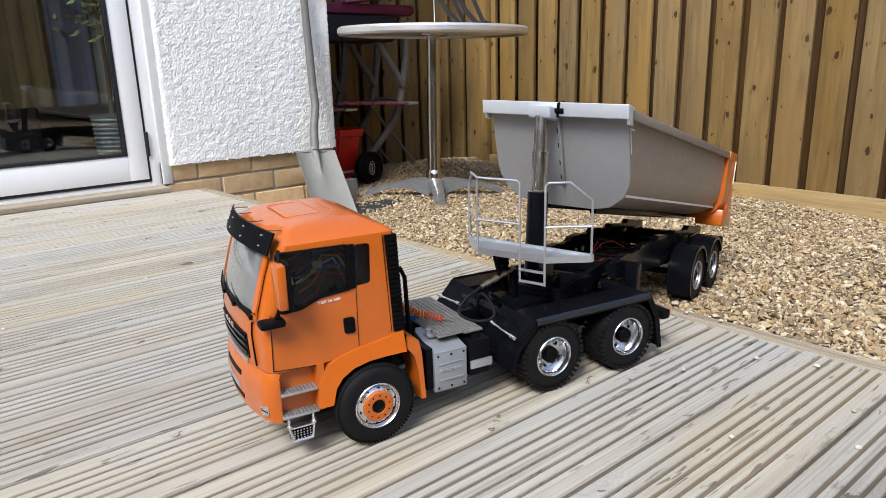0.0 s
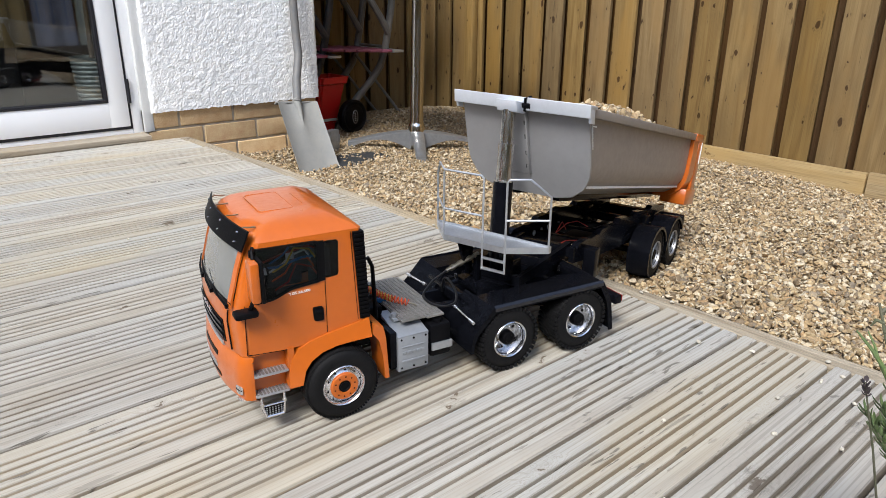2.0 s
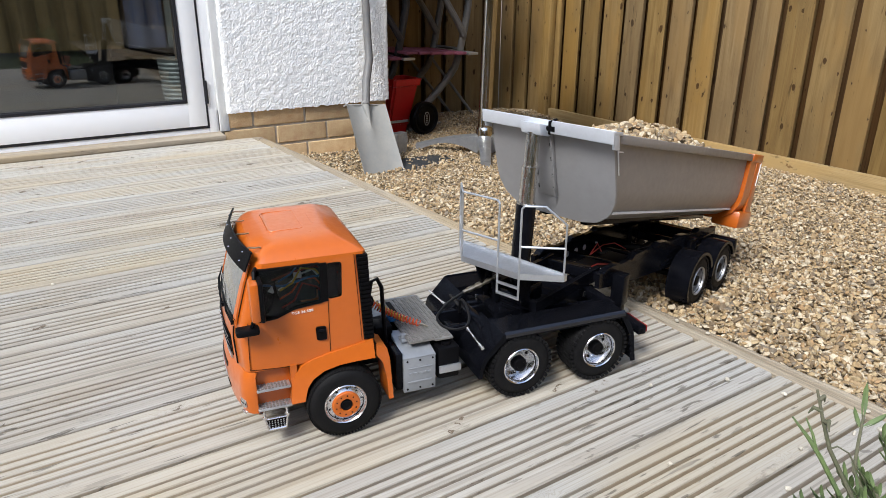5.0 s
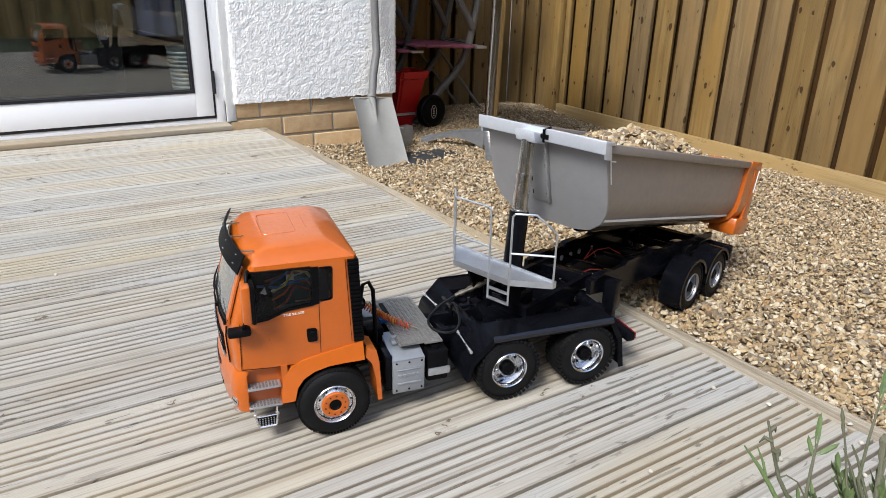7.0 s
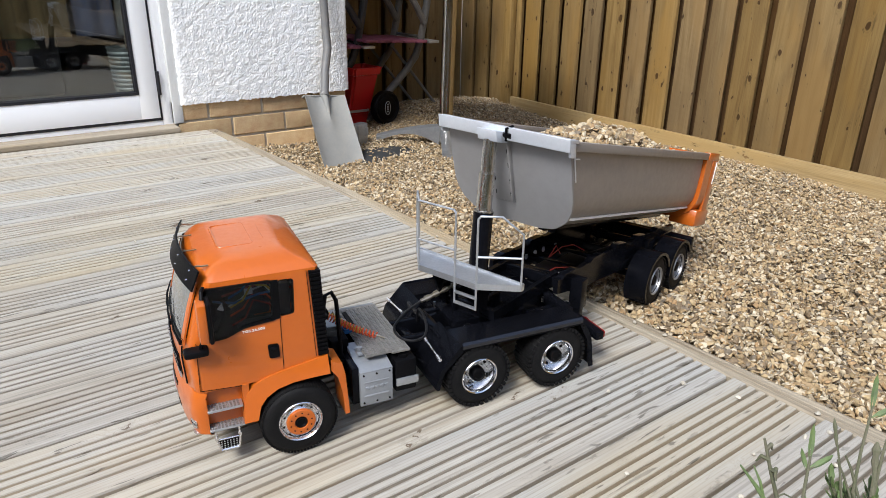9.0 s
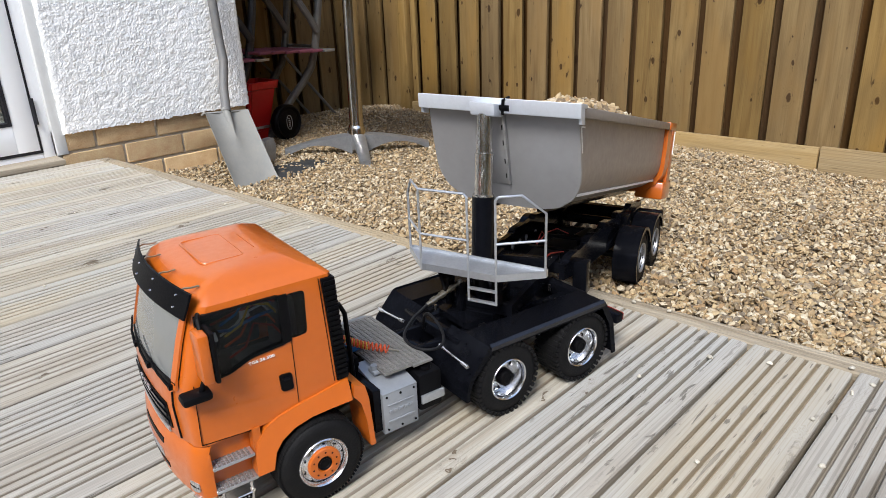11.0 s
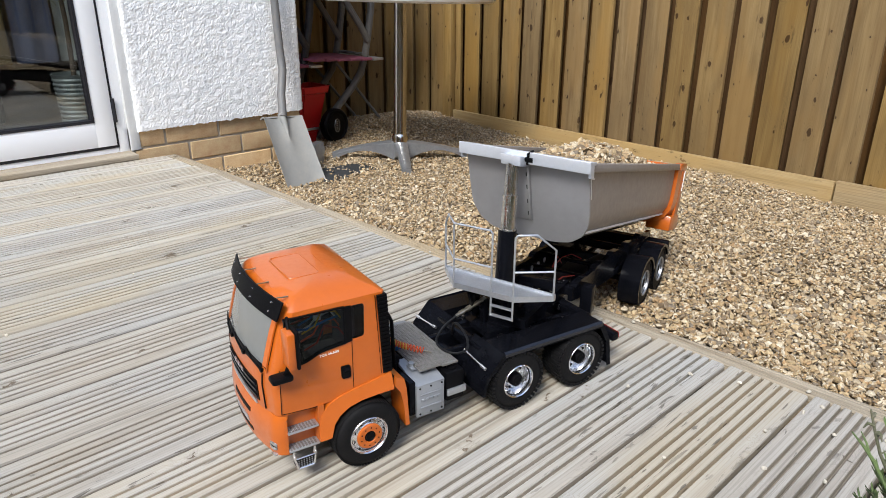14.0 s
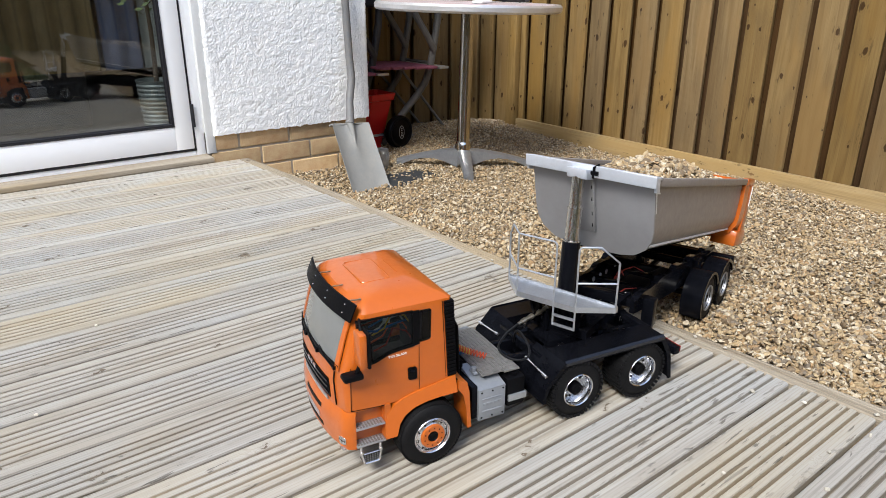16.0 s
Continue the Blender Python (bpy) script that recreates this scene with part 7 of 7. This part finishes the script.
for u, z in ((0.13, 0.100), (0.22, 0.085), (0.31, 0.075), (0.40, 0.060), (0.50, 0.052), (0.58, 0.050)):
    bm = bmesh.new()
    box(bm, u, u + 0.012, -0.078, 0.042, z, z + 0.016, 0.001)
    part("cross_member", bm, M_BLACK, trailer)
for u, z in ((-0.032, 0.105), (0.05, 0.104)):
    bm = bmesh.new()
    box(bm, u, u + 0.012, -0.056, 0.028, z, z + 0.012, 0.001)
    part("cross_member", bm, M_BLACK, trailer)
bm = bmesh.new()
box(bm, -0.03, 0.05, -0.056, 0.028, 0.0995, 0.1045, 0.001)
part("king_plate", bm, M_BLACK, trailer)
bm = bmesh.new()
rod(bm, (0.0, -0.018, 0.086), (0.0, -0.018, 0.101), 0.010, seg=16)
part("king_pin", bm, M_STEEL, trailer)
# Pale discs put the bright look of round holes onto the beam.
for u, z in ((0.215, 0.098), (0.245, 0.096), (0.275, 0.094), (0.32, 0.088)):
    bm = bmesh.new()
    rod(bm, (u, 0.0410, z), (u, 0.0388, z), 0.0052, seg=14)
    part("beam_plug", bm, M_BOX, trailer, "pale disc standing in for a hole in the beam")
bm = bmesh.new()
box(bm, 0.170, 0.230, -0.040, 0.006, 0.082, 0.100, 0.003)
box(bm, 0.250, 0.300, -0.045, 0.000, 0.072, 0.092, 0.003)
rod(bm, (0.320, -0.035, 0.082), (0.400, -0.035, 0.070), 0.011, seg=14)
part("valve_gear", bm, M_MATT, trailer)
for way, r in (([(0.160, -0.030, 0.104), (0.190, -0.035, 0.106), (0.215, -0.045, 0.101), (0.235, -0.050, 0.096)], 0.0010), ([(0.235, 0.006, 0.098), (0.275, 0.002, 0.108), (0.305, -0.006, 0.106), (0.325, -0.02, 0.092)], 0.0009), ([(0.245, 0.010, 0.096), (0.262, 0.006, 0.114), (0.268, 0.0, 0.098)], 0.0009)):
    bm = bmesh.new()
    tube(bm, way, r, 6)
    part("wire", bm, M_REDWIRE, trailer, "red wiring")
bm = bmesh.new()
box(bm, 0.150, 0.166, -0.048, -0.034, 0.100, 0.106, 0.001)
box(bm, 0.166, 0.180, -0.052, -0.040, 0.101, 0.105, 0.001)
part("white_plug", bm, M_STRIPE, trailer, "white cable plug")

# landing legs
for v in (-0.104, 0.046):
    bm = bmesh.new()
    box(bm, 0.155, 0.177, v, v + 0.022, 0.060, 0.112, 0.002)
    box(bm, 0.159, 0.173, v + 0.003, v + 0.019, 0.036, 0.062, 0.001)
    leg = part("landing_leg", bm, M_BLACK, trailer, "black landing leg")
    bm = bmesh.new()
    box(bm, 0.148, 0.184, v - 0.003, v + 0.025, 0.031, 0.0365, 0.001)
    part("leg_foot", bm, M_REDLENS, leg, "dark red foot plate")
bm = bmesh.new()
box(bm, 0.158, 0.174, -0.100, 0.066, 0.094, 0.106, 0.001)
part("leg_beam", bm, M_BLACK, trailer)

# axles, wheels, mudguards
TRAIL = [*tyre(0.036, 0.0490, 40), dish_rim(0.036, RIM, M_DULLRIM), dish_hub(0.036, RIM), holes(0.036, RIM, 6, RIM * 0.460, 0.0027, 0.0182), nuts(0.036, 10, RIM * 0.335, 0.0115)]
AXLES = ((0.4140, 0.0305), (0.5300, 0.0215))
for u, z in AXLES:
    for v, t in ((-0.1120, 0.0), (0.0760, math.pi)):
        put_wheel(trailer, u, v, z, t, TRAIL)
    bm = bmesh.new()
    rod(bm, (u, -0.105, z), (u, 0.070, z), 0.0060)
    box(bm, u - 0.035, u + 0.035, -0.066, -0.055, z + 0.012, z + 0.020, 0.002)
    box(bm, u - 0.035, u + 0.035, 0.018, 0.029, z + 0.012, z + 0.020, 0.002)
    part("axle", bm, M_MATT, trailer)
    for v in (-0.1330, 0.0560):
        bm = bmesh.new()
        arc = []
        for k in range(13):
            a = radians(-30 + 195 * k / 12) if u < 0.5 else radians(0 + 160 * k / 12)
            arc.append((u - 0.0570 * math.cos(a), z + 0.0570 * math.sin(a)))
        inn = [(u + (p - u) * 0.955, z + (q - z) * 0.955) for p, q in reversed(arc)]
        prism(bm, arc + inn, 1, v, v + 0.042)
        lip = [(u + (p - u) * 0.90, z + (q - z) * 0.90) for p, q in reversed(arc)]
        prism(bm, arc + lip, 1, v - 0.0012, v + 0.0012)
        part("mudguard", bm, M_BLACK, trailer, "round black mudguard")
for v in (-0.085, 0.040):
    bm = bmesh.new()
    box(bm, 0.34, 0.60, v, v + 0.014, 0.062, 0.076, 0.002)
    box(bm, 0.455, 0.485, v - 0.006, v + 0.020, 0.045, 0.090, 0.003)
    part("axle_carrier", bm, M_BLACK, trailer)
bm = bmesh.new()
box(bm, 0.600, 0.614, -0.128, 0.090, 0.030, 0.062, 0.003)
tail = part("rear_bar", bm, M_BLACK, trailer)
for v in (-0.124, 0.052):
    bm = bmesh.new()
    box(bm, 0.6135, 0.6170, v, v + 0.034, 0.038, 0.052, 0.001)
    part("tail_lamp", bm, M_REDLENS, tail, "red tail lamp")
bm = bmesh.new()
tube(bm, [(0.30, -0.066, 0.088), (0.325, -0.070, 0.090), (0.345, -0.072, 0.087)], 0.0022, 6)
part("valve_pipe", bm, M_CHROME, trailer, "bright pipe")

# ---- access platform at the trailer's front ----
P1, P2, P3, P4 = (-0.0790, -0.0600), (-0.0440, -0.1100), (-0.0790, 0.0430), (-0.0310, 0.0870)
A_, B_ = (-0.0790, -0.0230), (-0.0790, -0.0600)
ZP = 0.1765
plan = [P2, P1, P3, P4, (-0.0270, 0.0870), (-0.0370, -0.1100)]
bm = bmesh.new()
prism(bm, plan, 2, ZP - 0.0040, ZP - 0.0015)
platform = part("platform", bm, M_ALU, trailer, "silver access platform")
bm = bmesh.new()
for a, b in zip(plan, plan[1:] + plan[:1]):
    d = (Vector(b) - Vector(a)).normalized()
    s = Vector((-d.y, d.x)) * 0.0010
    prism(bm, [(a[0] + s.x, a[1] + s.y), (b[0] + s.x, b[1] + s.y), (b[0] - s.x, b[1] - s.y), (a[0] - s.x, a[1] - s.y)], 2, ZP - 0.0070, ZP + 0.0020)
part("platform_rim", bm, M_ALU, platform)
HI, LO = 0.2760, 0.2180


def bar(name, pts, r=0.0016):
    bm = bmesh.new()
    tube(bm, pts, r, 8)
    return part(name, bm, M_ALU, platform)


bar("post", [(*B_, 0.138), (*B_, ZP + 0.06), (*B_, HI - 0.004), (B_[0] + 0.002, B_[1] - 0.003, HI)])
cut = (P1[0] + (P2[0] - P1[0]) * 0.52, P1[1] + (P2[1] - P1[1]) * 0.52)
bar("top_rail", [(B_[0] + 0.002, B_[1] - 0.003, HI), (*cut, HI), (*P2, 0.2520), (*P2, ZP - 0.006)])
bar("mid_rail", [(*B_, LO), (*P2, LO)])
bar("post", [(*A_, 0.138), (*A_, HI - 0.004), (A_[0], A_[1] + 0.004, HI)])
bar("top_rail", [(A_[0], A_[1] + 0.004, HI), (*P3, HI), (P3[0] + 0.001, P3[1] + 0.001, HI - 0.004), (*P3, ZP - 0.006)])
bar("mid_rail", [(*A_, LO), (*P3, LO)])
bar("top_rail", [(*P3, HI), (P3[0] + 0.030, P3[1] + 0.028, HI + 0.001), (*P4, 0.2540), (*P4, ZP - 0.006)])
bar("mid_rail", [(*P3, LO), (*P4, LO)])
for z in (0.1400, 0.1560):
    bm = bmesh.new()
    box(bm, B_[0] - 0.003, B_[0] + 0.003, B_[1], A_[1], z - 0.0012, z + 0.0012, 0.0005)
    part("ladder_rung", bm, M_ALU, platform)
for v in (-0.050, 0.020):
    bm = bmesh.new()
    prism(bm, [(-0.074, ZP - 0.004), (-0.030, ZP - 0.004), (-0.036, 0.118), (-0.052, 0.118)], 1, v, v + 0.004)
    part("platform_bracket", bm, M_BLACK, trailer)
